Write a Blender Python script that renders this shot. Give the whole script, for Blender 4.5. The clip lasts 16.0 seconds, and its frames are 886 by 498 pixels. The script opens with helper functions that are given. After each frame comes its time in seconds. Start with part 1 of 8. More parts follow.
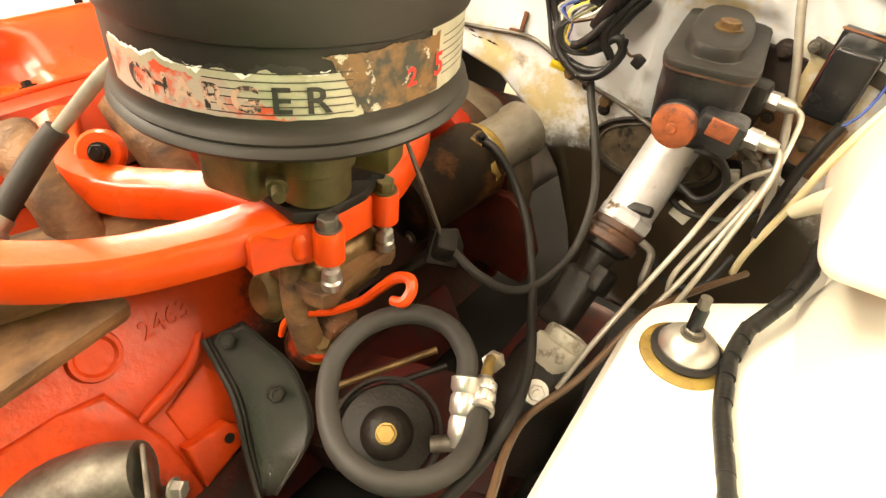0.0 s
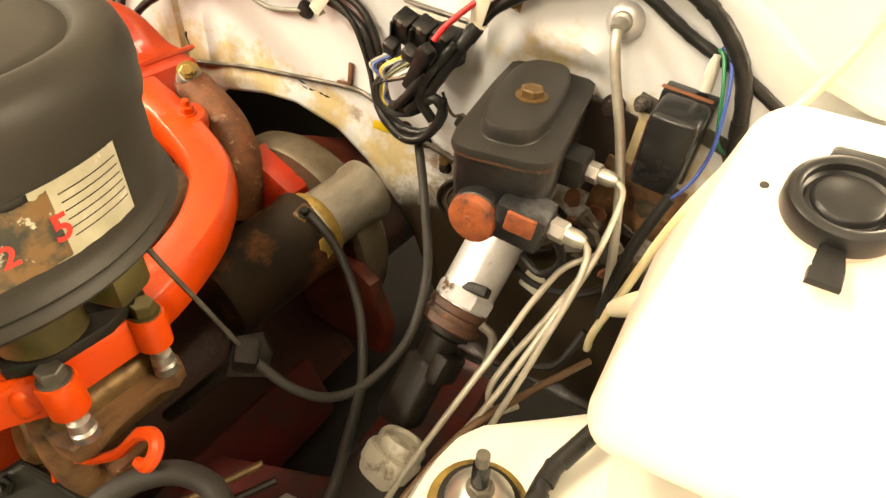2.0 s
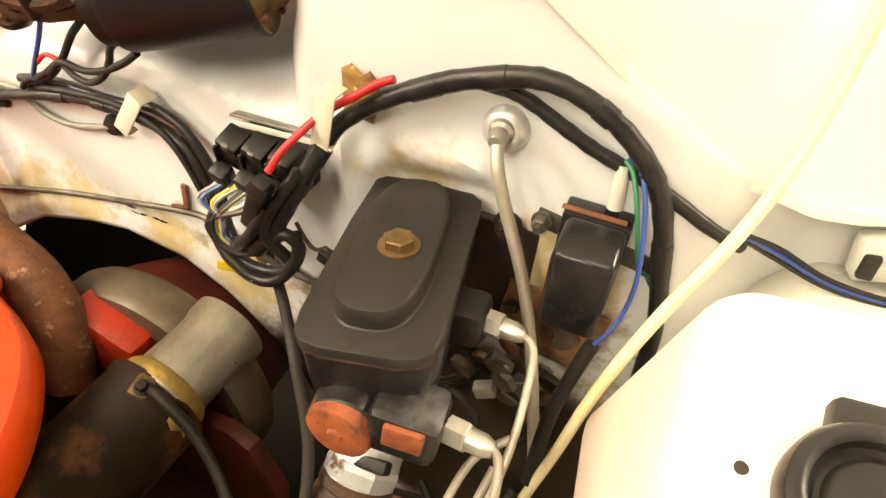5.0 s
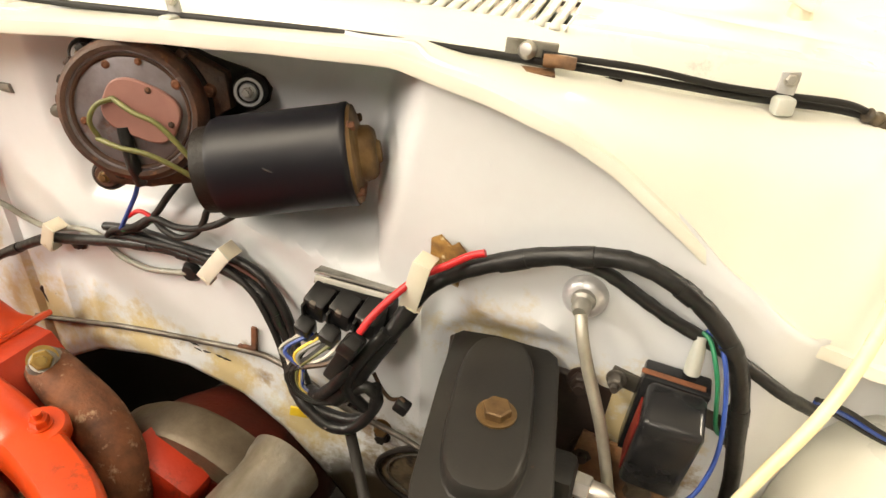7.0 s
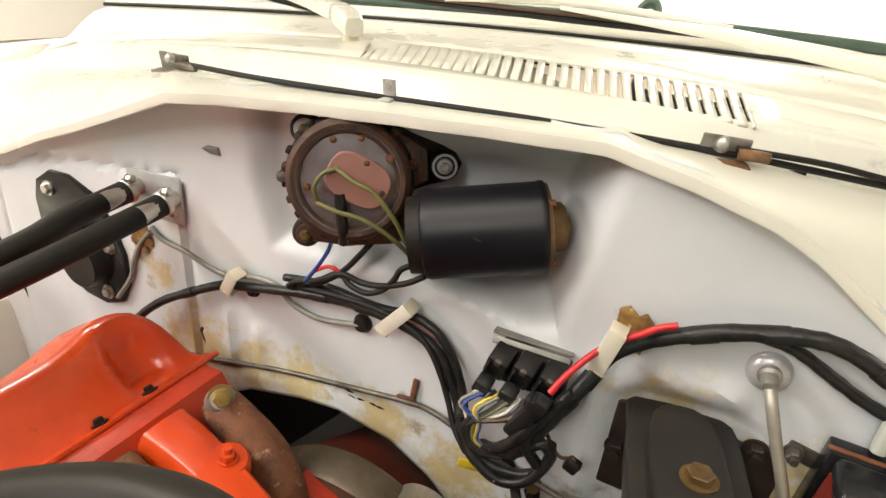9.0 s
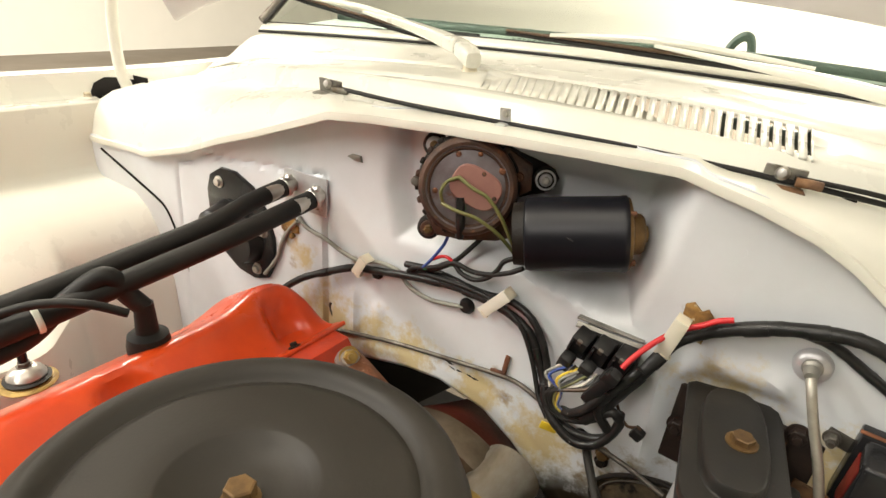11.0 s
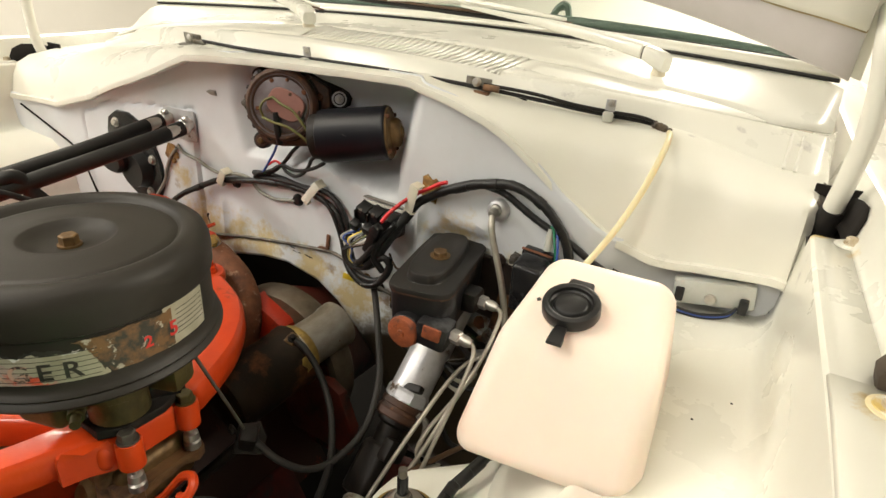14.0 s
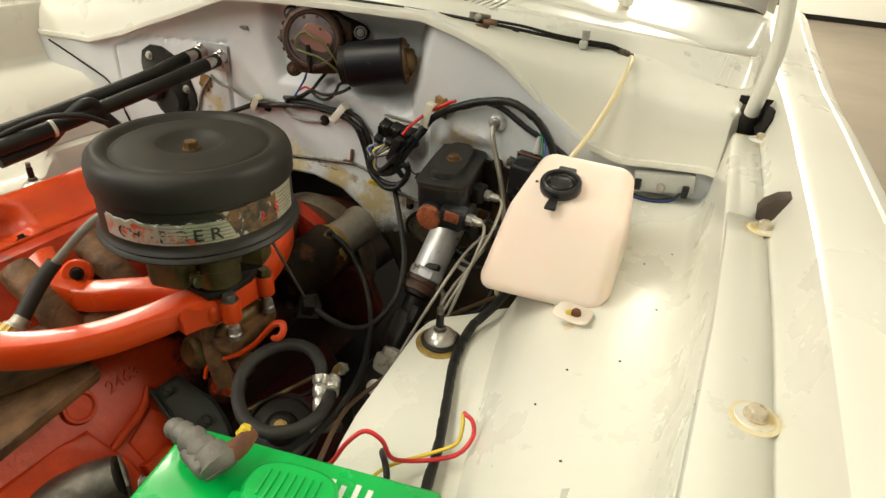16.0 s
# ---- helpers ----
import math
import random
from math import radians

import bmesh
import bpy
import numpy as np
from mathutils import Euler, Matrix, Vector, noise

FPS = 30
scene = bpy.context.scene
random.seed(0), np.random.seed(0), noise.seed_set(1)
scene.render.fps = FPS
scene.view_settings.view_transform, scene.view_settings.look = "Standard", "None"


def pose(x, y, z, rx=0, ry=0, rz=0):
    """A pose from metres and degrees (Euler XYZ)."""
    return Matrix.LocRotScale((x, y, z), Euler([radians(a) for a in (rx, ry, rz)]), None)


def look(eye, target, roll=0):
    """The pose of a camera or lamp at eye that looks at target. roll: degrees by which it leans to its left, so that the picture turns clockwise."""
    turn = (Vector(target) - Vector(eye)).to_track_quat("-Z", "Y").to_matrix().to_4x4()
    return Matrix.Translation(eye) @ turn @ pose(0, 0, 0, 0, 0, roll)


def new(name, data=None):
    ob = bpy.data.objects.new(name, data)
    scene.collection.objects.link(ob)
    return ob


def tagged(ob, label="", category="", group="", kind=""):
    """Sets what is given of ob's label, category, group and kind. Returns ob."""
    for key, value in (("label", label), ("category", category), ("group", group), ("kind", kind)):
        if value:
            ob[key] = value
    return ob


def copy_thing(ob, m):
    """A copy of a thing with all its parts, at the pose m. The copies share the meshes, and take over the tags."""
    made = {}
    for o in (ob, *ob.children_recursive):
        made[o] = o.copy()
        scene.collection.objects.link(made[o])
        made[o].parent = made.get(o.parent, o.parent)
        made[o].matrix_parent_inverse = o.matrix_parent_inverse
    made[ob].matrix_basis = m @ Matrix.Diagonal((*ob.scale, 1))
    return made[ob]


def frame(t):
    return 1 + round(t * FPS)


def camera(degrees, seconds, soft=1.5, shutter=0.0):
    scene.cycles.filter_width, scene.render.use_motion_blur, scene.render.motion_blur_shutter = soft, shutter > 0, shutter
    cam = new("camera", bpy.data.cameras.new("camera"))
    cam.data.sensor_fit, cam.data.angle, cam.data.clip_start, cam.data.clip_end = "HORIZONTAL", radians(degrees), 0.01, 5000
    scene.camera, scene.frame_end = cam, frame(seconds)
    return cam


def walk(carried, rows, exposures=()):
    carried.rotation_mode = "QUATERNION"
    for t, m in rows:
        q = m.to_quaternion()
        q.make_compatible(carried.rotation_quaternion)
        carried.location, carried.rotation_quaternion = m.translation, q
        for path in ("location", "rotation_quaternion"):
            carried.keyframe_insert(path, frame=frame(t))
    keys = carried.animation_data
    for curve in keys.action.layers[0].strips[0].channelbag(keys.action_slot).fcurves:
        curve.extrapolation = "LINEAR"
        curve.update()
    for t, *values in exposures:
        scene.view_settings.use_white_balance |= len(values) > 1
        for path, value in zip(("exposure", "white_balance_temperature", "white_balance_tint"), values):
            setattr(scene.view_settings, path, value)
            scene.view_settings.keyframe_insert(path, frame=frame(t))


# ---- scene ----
cam = camera(73.0, 16.0)
PATH = [
    (0, (0.443, -0.662, 0.924), (-0.433, 0.614, -0.343), 5.8),
    (0.5, (0.461, -0.633, 0.93), (-0.421, 0.634, -0.342), 5.5),
    (1, (0.476, -0.583, 0.945), (-0.394, 0.686, -0.332), 5.3),
    (1.5, (0.49, -0.532, 0.952), (-0.347, 0.756, -0.329), 4.5),
    (2, (0.489, -0.48, 0.957), (-0.292, 0.845, -0.321), 3.9),
    (2.5, (0.481, -0.428, 0.955), (-0.243, 0.929, -0.324), 3.2),
    (3, (0.469, -0.387, 0.948), (-0.207, 0.996, -0.328), 2.8),
    (3.5, (0.459, -0.358, 0.953), (-0.177, 1.045, -0.323), 2.3),
    (4, (0.451, -0.336, 0.957), (-0.165, 1.095, -0.297), 2.2),
    (4.2, (0.451, -0.328, 0.959), (-0.152, 1.109, -0.294), 2.1),
    (6.3, (0.419, -0.336, 0.999), (-0.174, 1.239, -0.08), 2.0),
    (6.5, (0.41, -0.341, 1.007), (-0.186, 1.253, -0.044), 2.2),
    (7, (0.385, -0.347, 1.023), (-0.229, 1.283, 0.04), 2.2),
    (7.5, (0.364, -0.356, 1.031), (-0.272, 1.3, 0.107), 2.4),
    (8, (0.341, -0.374, 1.039), (-0.321, 1.292, 0.153), 2.6),
    (8.5, (0.31, -0.398, 1.042), (-0.384, 1.272, 0.187), 3.1),
    (9, (0.287, -0.424, 1.045), (-0.459, 1.236, 0.216), 3.6),
    (9.5, (0.271, -0.447, 1.051), (-0.536, 1.189, 0.231), 3.9),
    (9.7, (0.266, -0.461, 1.052), (-0.571, 1.164, 0.241), 4.1),
    (11.8, (0.404, -0.565, 1.084), (-0.631, 0.95, 0.286), 4.1),
    (12, (0.429, -0.569, 1.083), (-0.611, 0.945, 0.292), 4.2),
    (12.5, (0.492, -0.579, 1.071), (-0.554, 0.936, 0.288), 4.1),
    (13, (0.546, -0.597, 1.069), (-0.469, 0.939, 0.289), 3.9),
    (13.5, (0.602, -0.622, 1.07), (-0.35, 0.946, 0.275), 3.8),
    (14, (0.646, -0.656, 1.074), (-0.237, 0.928, 0.231), 3.4),
    (14.5, (0.672, -0.706, 1.077), (-0.138, 0.886, 0.176), 3.3),
    (15, (0.675, -0.743, 1.082), (-0.094, 0.838, 0.127), 3.2),
    (15.5, (0.67, -0.797, 1.101), (-0.073, 0.768, 0.101), 3.4),
    (16, (0.686, -0.87, 1.117), (-0.045, 0.68, 0.087), 3.6),
]
EXPOSURES = [(0.0, 0.27, 7300, 10), (1.2, 0.12, 7500, 10), (2.5, -0.04, 8000, 10), (4.0, -0.03, 7900, 10), (6.5, -0.30, 6900, 10), (9.0, -0.90, 6080, 10), (12.0, -0.95, 6130, 9), (13.5, -1.14, 6100, 9), (14.5, -1.28, 6160, 7), (16.0, -1.48, 6200, 4)]
walk(cam, [(t, look(eye, target, roll)) for t, eye, target, roll in PATH], EXPOSURES)


# ---- light ----
world = bpy.data.worlds.new("world")
scene.world = world
world.use_nodes = True
world.node_tree.nodes["Background"].inputs[0].default_value = (1.0, 0.93, 0.82, 1)
world.node_tree.nodes["Background"].inputs[1].default_value = 0.25


def area_lamp(name, eye, target, sx, sy, watts, colour):
    data = bpy.data.lights.new(name, "AREA")
    data.shape, data.size, data.size_y, data.energy, data.color = "RECTANGLE", sx, sy, watts, colour
    ob = new(name, data)
    ob.matrix_world = look(eye, target)
    return ob


WARM, COOL = (1.0, 0.885, 0.705), (1.0, 0.915, 0.80)
# lamps added out of view, weighted to brighten bay, cowl and walls
LAMPS = [(-1.40, -1.30, 190), (1.0, -1.30, 20), (-0.1, -4.0, 200), (-3.8, 2.2, 760), (3.8, 1.8, 560), (0.0, 5.4, 900), (-4.6, -3.0, 760)]
for lx, ly, watts in LAMPS:
    area_lamp("unseen_lamp", (lx, ly, 3.28), (lx, ly, 0), 0.9, 2.2, watts, COOL if ly < -2 else WARM)


# ---- materials ----
def node(nt, kind, **values):
    n = nt.nodes.new(kind)
    for key, value in values.items():
        n.inputs[key.replace("_", " ")].default_value = value
    return n


def surface(name, a, b=None, rough=0.5, metal=0.0, grain=40.0, cut=(0.35, 0.7), bump=0.15, fine=260.0, spots=None, spot_scale=18.0,
            spot_cut=(0.62, 0.7), coat=0.0, sub=0.0, stretch=None, spec=0.5, rough_swing=0.15, stains=()):
    """A painted, cast or moulded surface: two tones by a broad noise, fine relief, and stains with their own edges."""
    m = bpy.data.materials.new(name)
    m.use_nodes = True
    nt = m.node_tree
    bsdf = nt.nodes["Principled BSDF"]
    link = nt.links.new
    b = b or tuple(v * 0.8 for v in a)
    where = nt.nodes.new("ShaderNodeTexCoord").outputs["Object"]
    if stretch:
        mp = nt.nodes.new("ShaderNodeMapping")
        mp.inputs["Scale"].default_value = stretch
        link(where, mp.inputs["Vector"])
        where = mp.outputs["Vector"]
    n1 = node(nt, "ShaderNodeTexNoise", Scale=grain, Detail=6.0, Roughness=0.6)
    n2 = node(nt, "ShaderNodeTexNoise", Scale=fine, Detail=3.0)
    link(where, n1.inputs["Vector"])
    link(where, n2.inputs["Vector"])
    ramp = nt.nodes.new("ShaderNodeMapRange")
    ramp.inputs["From Min"].default_value, ramp.inputs["From Max"].default_value = cut
    link(n1.outputs["Fac"], ramp.inputs["Value"])
    mix = nt.nodes.new("ShaderNodeMix")
    mix.data_type = "RGBA"
    mix.inputs["A"].default_value, mix.inputs["B"].default_value = (*a, 1), (*b, 1)
    link(ramp.outputs["Result"], mix.inputs["Factor"])
    colour = mix.outputs["Result"]
    roughness = nt.nodes.new("ShaderNodeMapRange")
    roughness.inputs["To Min"].default_value = max(0.03, rough - rough_swing)
    roughness.inputs["To Max"].default_value = min(1.0, rough + rough_swing)
    link(n1.outputs["Fac"], roughness.inputs["Value"])
    rough_out = roughness.outputs["Result"]
    if spots:
        n3 = node(nt, "ShaderNodeTexNoise", Scale=spot_scale, Detail=8.0, Roughness=0.68)
        link(where, n3.inputs["Vector"])
        edge = nt.nodes.new("ShaderNodeMapRange")
        edge.inputs["From Min"].default_value, edge.inputs["From Max"].default_value = spot_cut
        link(n3.outputs["Fac"], edge.inputs["Value"])
        over = nt.nodes.new("ShaderNodeMix")
        over.data_type = "RGBA"
        over.inputs["B"].default_value = (*spots, 1)
        link(colour, over.inputs["A"])
        link(edge.outputs["Result"], over.inputs["Factor"])
        colour = over.outputs["Result"]
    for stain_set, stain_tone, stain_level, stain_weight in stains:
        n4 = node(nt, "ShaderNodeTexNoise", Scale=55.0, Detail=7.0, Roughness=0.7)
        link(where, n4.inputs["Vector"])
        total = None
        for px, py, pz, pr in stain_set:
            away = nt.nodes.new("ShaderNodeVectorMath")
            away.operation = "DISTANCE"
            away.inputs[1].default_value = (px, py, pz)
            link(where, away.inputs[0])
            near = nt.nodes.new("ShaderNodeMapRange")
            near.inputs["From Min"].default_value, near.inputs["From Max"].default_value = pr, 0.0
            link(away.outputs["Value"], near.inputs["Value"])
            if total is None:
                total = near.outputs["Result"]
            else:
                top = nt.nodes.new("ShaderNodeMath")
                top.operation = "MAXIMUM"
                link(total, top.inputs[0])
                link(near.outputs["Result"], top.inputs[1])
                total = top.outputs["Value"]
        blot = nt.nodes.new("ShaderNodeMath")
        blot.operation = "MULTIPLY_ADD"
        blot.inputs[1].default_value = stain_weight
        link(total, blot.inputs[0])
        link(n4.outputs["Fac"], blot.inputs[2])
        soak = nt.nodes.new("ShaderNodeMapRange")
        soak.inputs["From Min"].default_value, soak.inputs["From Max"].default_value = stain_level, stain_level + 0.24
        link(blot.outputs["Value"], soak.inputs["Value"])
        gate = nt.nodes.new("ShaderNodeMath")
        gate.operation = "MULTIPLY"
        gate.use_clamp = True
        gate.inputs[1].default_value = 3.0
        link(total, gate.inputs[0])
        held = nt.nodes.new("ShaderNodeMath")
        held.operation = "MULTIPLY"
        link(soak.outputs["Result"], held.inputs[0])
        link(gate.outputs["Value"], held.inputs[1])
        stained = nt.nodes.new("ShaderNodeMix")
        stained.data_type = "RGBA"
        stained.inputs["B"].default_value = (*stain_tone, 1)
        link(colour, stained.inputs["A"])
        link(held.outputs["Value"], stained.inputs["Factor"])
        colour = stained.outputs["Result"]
    link(colour, bsdf.inputs["Base Color"])
    link(rough_out, bsdf.inputs["Roughness"])
    bsdf.inputs["Metallic"].default_value = metal
    bsdf.inputs["Coat Weight"].default_value = coat
    bsdf.inputs["Specular IOR Level"].default_value = spec
    if sub:
        bsdf.inputs["Subsurface Weight"].default_value = sub
        bsdf.inputs["Subsurface Radius"].default_value = (0.03, 0.02, 0.015)
        bsdf.inputs["Subsurface Scale"].default_value = 0.6
    if bump:
        both = nt.nodes.new("ShaderNodeMath")
        both.operation = "MULTIPLY_ADD"
        both.inputs[1].default_value = 0.5
        link(n2.outputs["Fac"], both.inputs[0])
        link(n1.outputs["Fac"], both.inputs[2])
        bp = node(nt, "ShaderNodeBump", Strength=bump, Distance=0.002)
        link(both.outputs["Value"], bp.inputs["Height"])
        link(bp.outputs["Normal"], bsdf.inputs["Normal"])
    return m


WHITE = surface("white_body_paint", (0.79, 0.785, 0.705), (0.77, 0.755, 0.665), 0.29, grain=6, bump=0.05, fine=90, spots=(0.55, 0.44, 0.24),
                spot_scale=14, spot_cut=(0.80, 0.92), coat=0.28, rough_swing=0.1,
                stains=((((0.599, 0.172, 0.917, 0.014), (0.672, 0.205, 0.90, 0.022), (0.548, 0.132, 0.905, 0.014), (0.40, 0.09, 0.937, 0.02), (0.69, -0.01, 0.82, 0.03)), (0.45, 0.43, 0.40), 0.70, 0.36),
                        (((0.735, -0.270, 0.848, 0.022), (0.755, -0.545, 0.848, 0.022), (0.735, -0.002, 0.848, 0.018), (0.585, -0.318, 0.717, 0.03), (0.423, -0.303, 0.595, 0.045), (0.70, 0.04, 0.85, 0.03)), (0.62, 0.45, 0.14), 0.66, 0.42)))
HEM = surface("lilac_grey_primer", (0.60, 0.565, 0.565), (0.55, 0.52, 0.51), 0.45, grain=12, bump=0.08, spots=(0.30, 0.20, 0.10), spot_scale=30, spot_cut=(0.74, 0.80))
SEALER = surface("browned_body_sealer", (0.42, 0.33, 0.17), (0.30, 0.22, 0.10), 0.6, grain=40, bump=0.4)
# grey chosen for the unseen ceiling and south wall to bounce less light
CEILING = surface("low_bounce_grey", (0.22, 0.21, 0.19), (0.18, 0.17, 0.155), 0.8, grain=1.5, bump=0.1, fine=60)
# last set: solid near-black over the low wall right of the tunnel
FIREWALL = surface("aged_white_firewall_paint", (0.675, 0.70, 0.73), (0.60, 0.612, 0.625), 0.36, grain=7, bump=0.08, fine=120, spots=(0.30, 0.20, 0.08),
                   spot_scale=11, spot_cut=(0.74, 0.84), rough_swing=0.12,
                   stains=((((0.385, 0, 0.628, 0.08), (0.43, 0, 0.655, 0.06), (0.398, 0, 0.700, 0.035), (0.19, 0, 0.615, 0.03), (0.08, 0, 0.635, 0.02), (-0.02, 0, 0.637, 0.02), (-0.192, 0, 0.652, 0.016), (-0.156, 0, 0.739, 0.014), (0.25, 0, 0.818, 0.016), (-0.278, 0, 0.745, 0.035), (-0.27, 0, 0.705, 0.02), (0.068, 0, 0.668, 0.014), (0.422, 0, 0.735, 0.02)),
                            (0.17, 0.085, 0.025), 0.70, 0.42),
                           (((-0.20, 0, 0.63, 0.10), (-0.12, 0, 0.64, 0.07), (-0.06, 0, 0.635, 0.07), (0.04, 0, 0.63, 0.06), (0.13, 0, 0.60, 0.08), (0.30, 0, 0.74, 0.07), (0.40, 0, 0.70, 0.08), (-0.25, 0, 0.72, 0.04)),
                            (0.55, 0.45, 0.25), 0.63, 0.45),
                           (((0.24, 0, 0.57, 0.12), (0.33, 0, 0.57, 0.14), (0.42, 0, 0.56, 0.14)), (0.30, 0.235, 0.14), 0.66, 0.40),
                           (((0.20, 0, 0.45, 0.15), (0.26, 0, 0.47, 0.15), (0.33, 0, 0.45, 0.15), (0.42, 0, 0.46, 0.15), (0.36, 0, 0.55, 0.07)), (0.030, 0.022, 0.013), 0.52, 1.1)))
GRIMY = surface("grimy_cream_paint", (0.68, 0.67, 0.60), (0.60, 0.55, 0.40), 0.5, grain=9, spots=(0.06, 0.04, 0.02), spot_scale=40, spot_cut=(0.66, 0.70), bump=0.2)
ORANGE = surface("orange_engine_enamel", (0.71, 0.076, 0.009), (0.54, 0.044, 0.007), 0.30, grain=10, bump=0.55, fine=70, coat=0.25, spec=0.4,
                 spots=(0.13, 0.030, 0.011), spot_scale=22, spot_cut=(0.63, 0.75))
CASE_BROWN = surface("browned_alloy_case", (0.150, 0.118, 0.080), (0.055, 0.040, 0.026), 0.5, metal=0.35, grain=18, bump=0.4, spots=(0.16, 0.05, 0.02), spot_scale=22, spot_cut=(0.60, 0.70))
EAR_RED = surface("grimy_red_housing_paint", (0.52, 0.036, 0.009), (0.34, 0.024, 0.008), 0.45, grain=16, bump=0.5, spots=(0.04, 0.016, 0.010), spot_scale=26, spot_cut=(0.58, 0.68))
NOSE = surface("browned_starter_nose", (0.40, 0.375, 0.33), (0.20, 0.165, 0.115), 0.38, metal=0.5, grain=26, bump=0.4, stretch=(1, 0.5, 1), spots=(0.11, 0.075, 0.042), spot_scale=30, spot_cut=(0.60, 0.72))
RING = surface("flaking_yellow_passivate", (0.38, 0.26, 0.06), (0.17, 0.105, 0.03), 0.5, metal=0.3, grain=45, bump=0.5, spots=(0.06, 0.038, 0.018), spot_scale=60, spot_cut=(0.56, 0.64))
ORANGE_OLD = surface("grimy_orange_engine_enamel", (0.52, 0.045, 0.009), (0.28, 0.024, 0.008), 0.45, grain=14, bump=0.5, fine=110,
                     spots=(0.05, 0.02, 0.012), spot_scale=16, spot_cut=(0.54, 0.66))
# the listed places turn near-black, mostly low on the block's rear half
ORANGE_BLOCK = surface("orange_cast_block_paint", (0.55, 0.051, 0.008), (0.30, 0.026, 0.006), 0.42, grain=11, bump=0.9, fine=90, spec=0.25,
                       spots=(0.08, 0.022, 0.010), spot_scale=15, spot_cut=(0.60, 0.74),
                       stains=((((0.05, -0.30, 0.43, 0.16), (0.02, -0.18, 0.50, 0.15), (0.08, -0.37, 0.37, 0.13), (0.0, -0.36, 0.52, 0.07), (0.10, -0.60, 0.33, 0.08), (0.06, -0.13, 0.38, 0.20), (0.07, -0.22, 0.36, 0.18)), (0.030, 0.010, 0.006), 0.70, 1.0),))
RED_DARK = surface("dark_red_oxide", (0.075, 0.007, 0.005), (0.02, 0.005, 0.004), 0.6, spec=0.25, grain=14, bump=0.4, spots=(0.02, 0.015, 0.012), spot_scale=12, spot_cut=(0.5, 0.62))
BLACK_CRINKLE = surface("satin_black_paint", (0.0195, 0.0170, 0.0138), (0.028, 0.0245, 0.0195), 0.50, grain=9, bump=0.08, fine=420, rough_swing=0.10, spec=0.3, spots=(0.07, 0.06, 0.045), spot_scale=120, spot_cut=(0.72, 0.76))
LID_BLACK = surface("worn_black_lid_paint", (0.016, 0.015, 0.014), (0.026, 0.023, 0.019), 0.48, grain=14, bump=0.15, fine=320, spec=0.3, spots=(0.12, 0.045, 0.018), spot_scale=36, spot_cut=(0.69, 0.76))
BLACK_METAL = surface("black_enamel", (0.010, 0.010, 0.011), (0.016, 0.016, 0.017), 0.24, grain=16, bump=0.08, spec=0.35)
MOTOR_BLACK = surface("satin_black_motor_can", (0.0055, 0.0055, 0.0085), (0.0095, 0.0095, 0.013), 0.40, spec=0.3, grain=10, bump=0.04, spots=(0.07, 0.06, 0.05), spot_scale=60, spot_cut=(0.70, 0.74))
CAST_BLACK = surface("black_cast_iron", (0.011, 0.011, 0.011), (0.020, 0.018, 0.016), 0.42, spec=0.35, grain=22, bump=0.35, spots=(0.16, 0.05, 0.02), spot_scale=30, spot_cut=(0.68, 0.74))
RUBBER = surface("black_rubber", (0.011, 0.0105, 0.010), (0.021, 0.019, 0.017), 0.55, spec=0.3, grain=18, bump=0.15, fine=300)
RUBBER_GREY = surface("weathered_grey_black_rubber", (0.034, 0.031, 0.028), (0.020, 0.018, 0.016), 0.6, spec=0.3, grain=16, bump=0.2)
BUMPER = surface("sun_browned_rubber", (0.085, 0.066, 0.048), (0.055, 0.043, 0.032), 0.6, spec=0.3, grain=18, bump=0.3)
TAPE = surface("black_wiring_tape", (0.009, 0.009, 0.009), (0.020, 0.019, 0.018), 0.36, spec=0.35, grain=60, bump=0.5, fine=150, spots=(0.34, 0.32, 0.28), spot_scale=75, spot_cut=(0.70, 0.73))
PLASTIC = surface("black_plastic", (0.010, 0.010, 0.010), (0.017, 0.016, 0.016), 0.38, spec=0.35, grain=30, bump=0.08)
RUST = surface("rusty_iron", (0.21, 0.075, 0.028), (0.065, 0.028, 0.015), 0.75, grain=40, bump=1.0, spots=(0.36, 0.23, 0.14), spot_scale=70, spot_cut=(0.60, 0.68))
SHELL_RED = surface("browned_red_housing_paint", (0.115, 0.020, 0.011), (0.050, 0.015, 0.010), 0.45, grain=14, bump=0.4, spec=0.35, spots=(0.03, 0.016, 0.010), spot_scale=20, spot_cut=(0.54, 0.66))
GRIME = surface("oily_black_brown_grime", (0.040, 0.030, 0.020), (0.105, 0.078, 0.045), 0.5, grain=34, cut=(0.45, 0.68), bump=1.0, fine=160, spots=(0.010, 0.008, 0.007), spot_scale=46, spot_cut=(0.56, 0.64))
CAST_PALE = surface("oil_streaked_pale_casting", (0.50, 0.485, 0.42), (0.36, 0.33, 0.26), 0.5, grain=22, bump=0.4, spots=(0.10, 0.065, 0.035), spot_scale=26, spot_cut=(0.56, 0.66))
YELLOWED = surface("yellowed_paint_washer", (0.76, 0.69, 0.47), (0.66, 0.54, 0.28), 0.4, grain=60, bump=0.1)
RUST_DEEP = surface("dark_brown_rusted_rim", (0.085, 0.036, 0.018), (0.030, 0.017, 0.012), 0.6, grain=42, bump=0.8, spots=(0.20, 0.085, 0.03), spot_scale=60, spot_cut=(0.60, 0.70))
RED_PLATE = surface("deep_red", (0.20, 0.016, 0.009), (0.09, 0.008, 0.005), 0.5, grain=14, bump=0.4, spec=0.3, spots=(0.015, 0.010, 0.007), spot_scale=18, spot_cut=(0.52, 0.64))
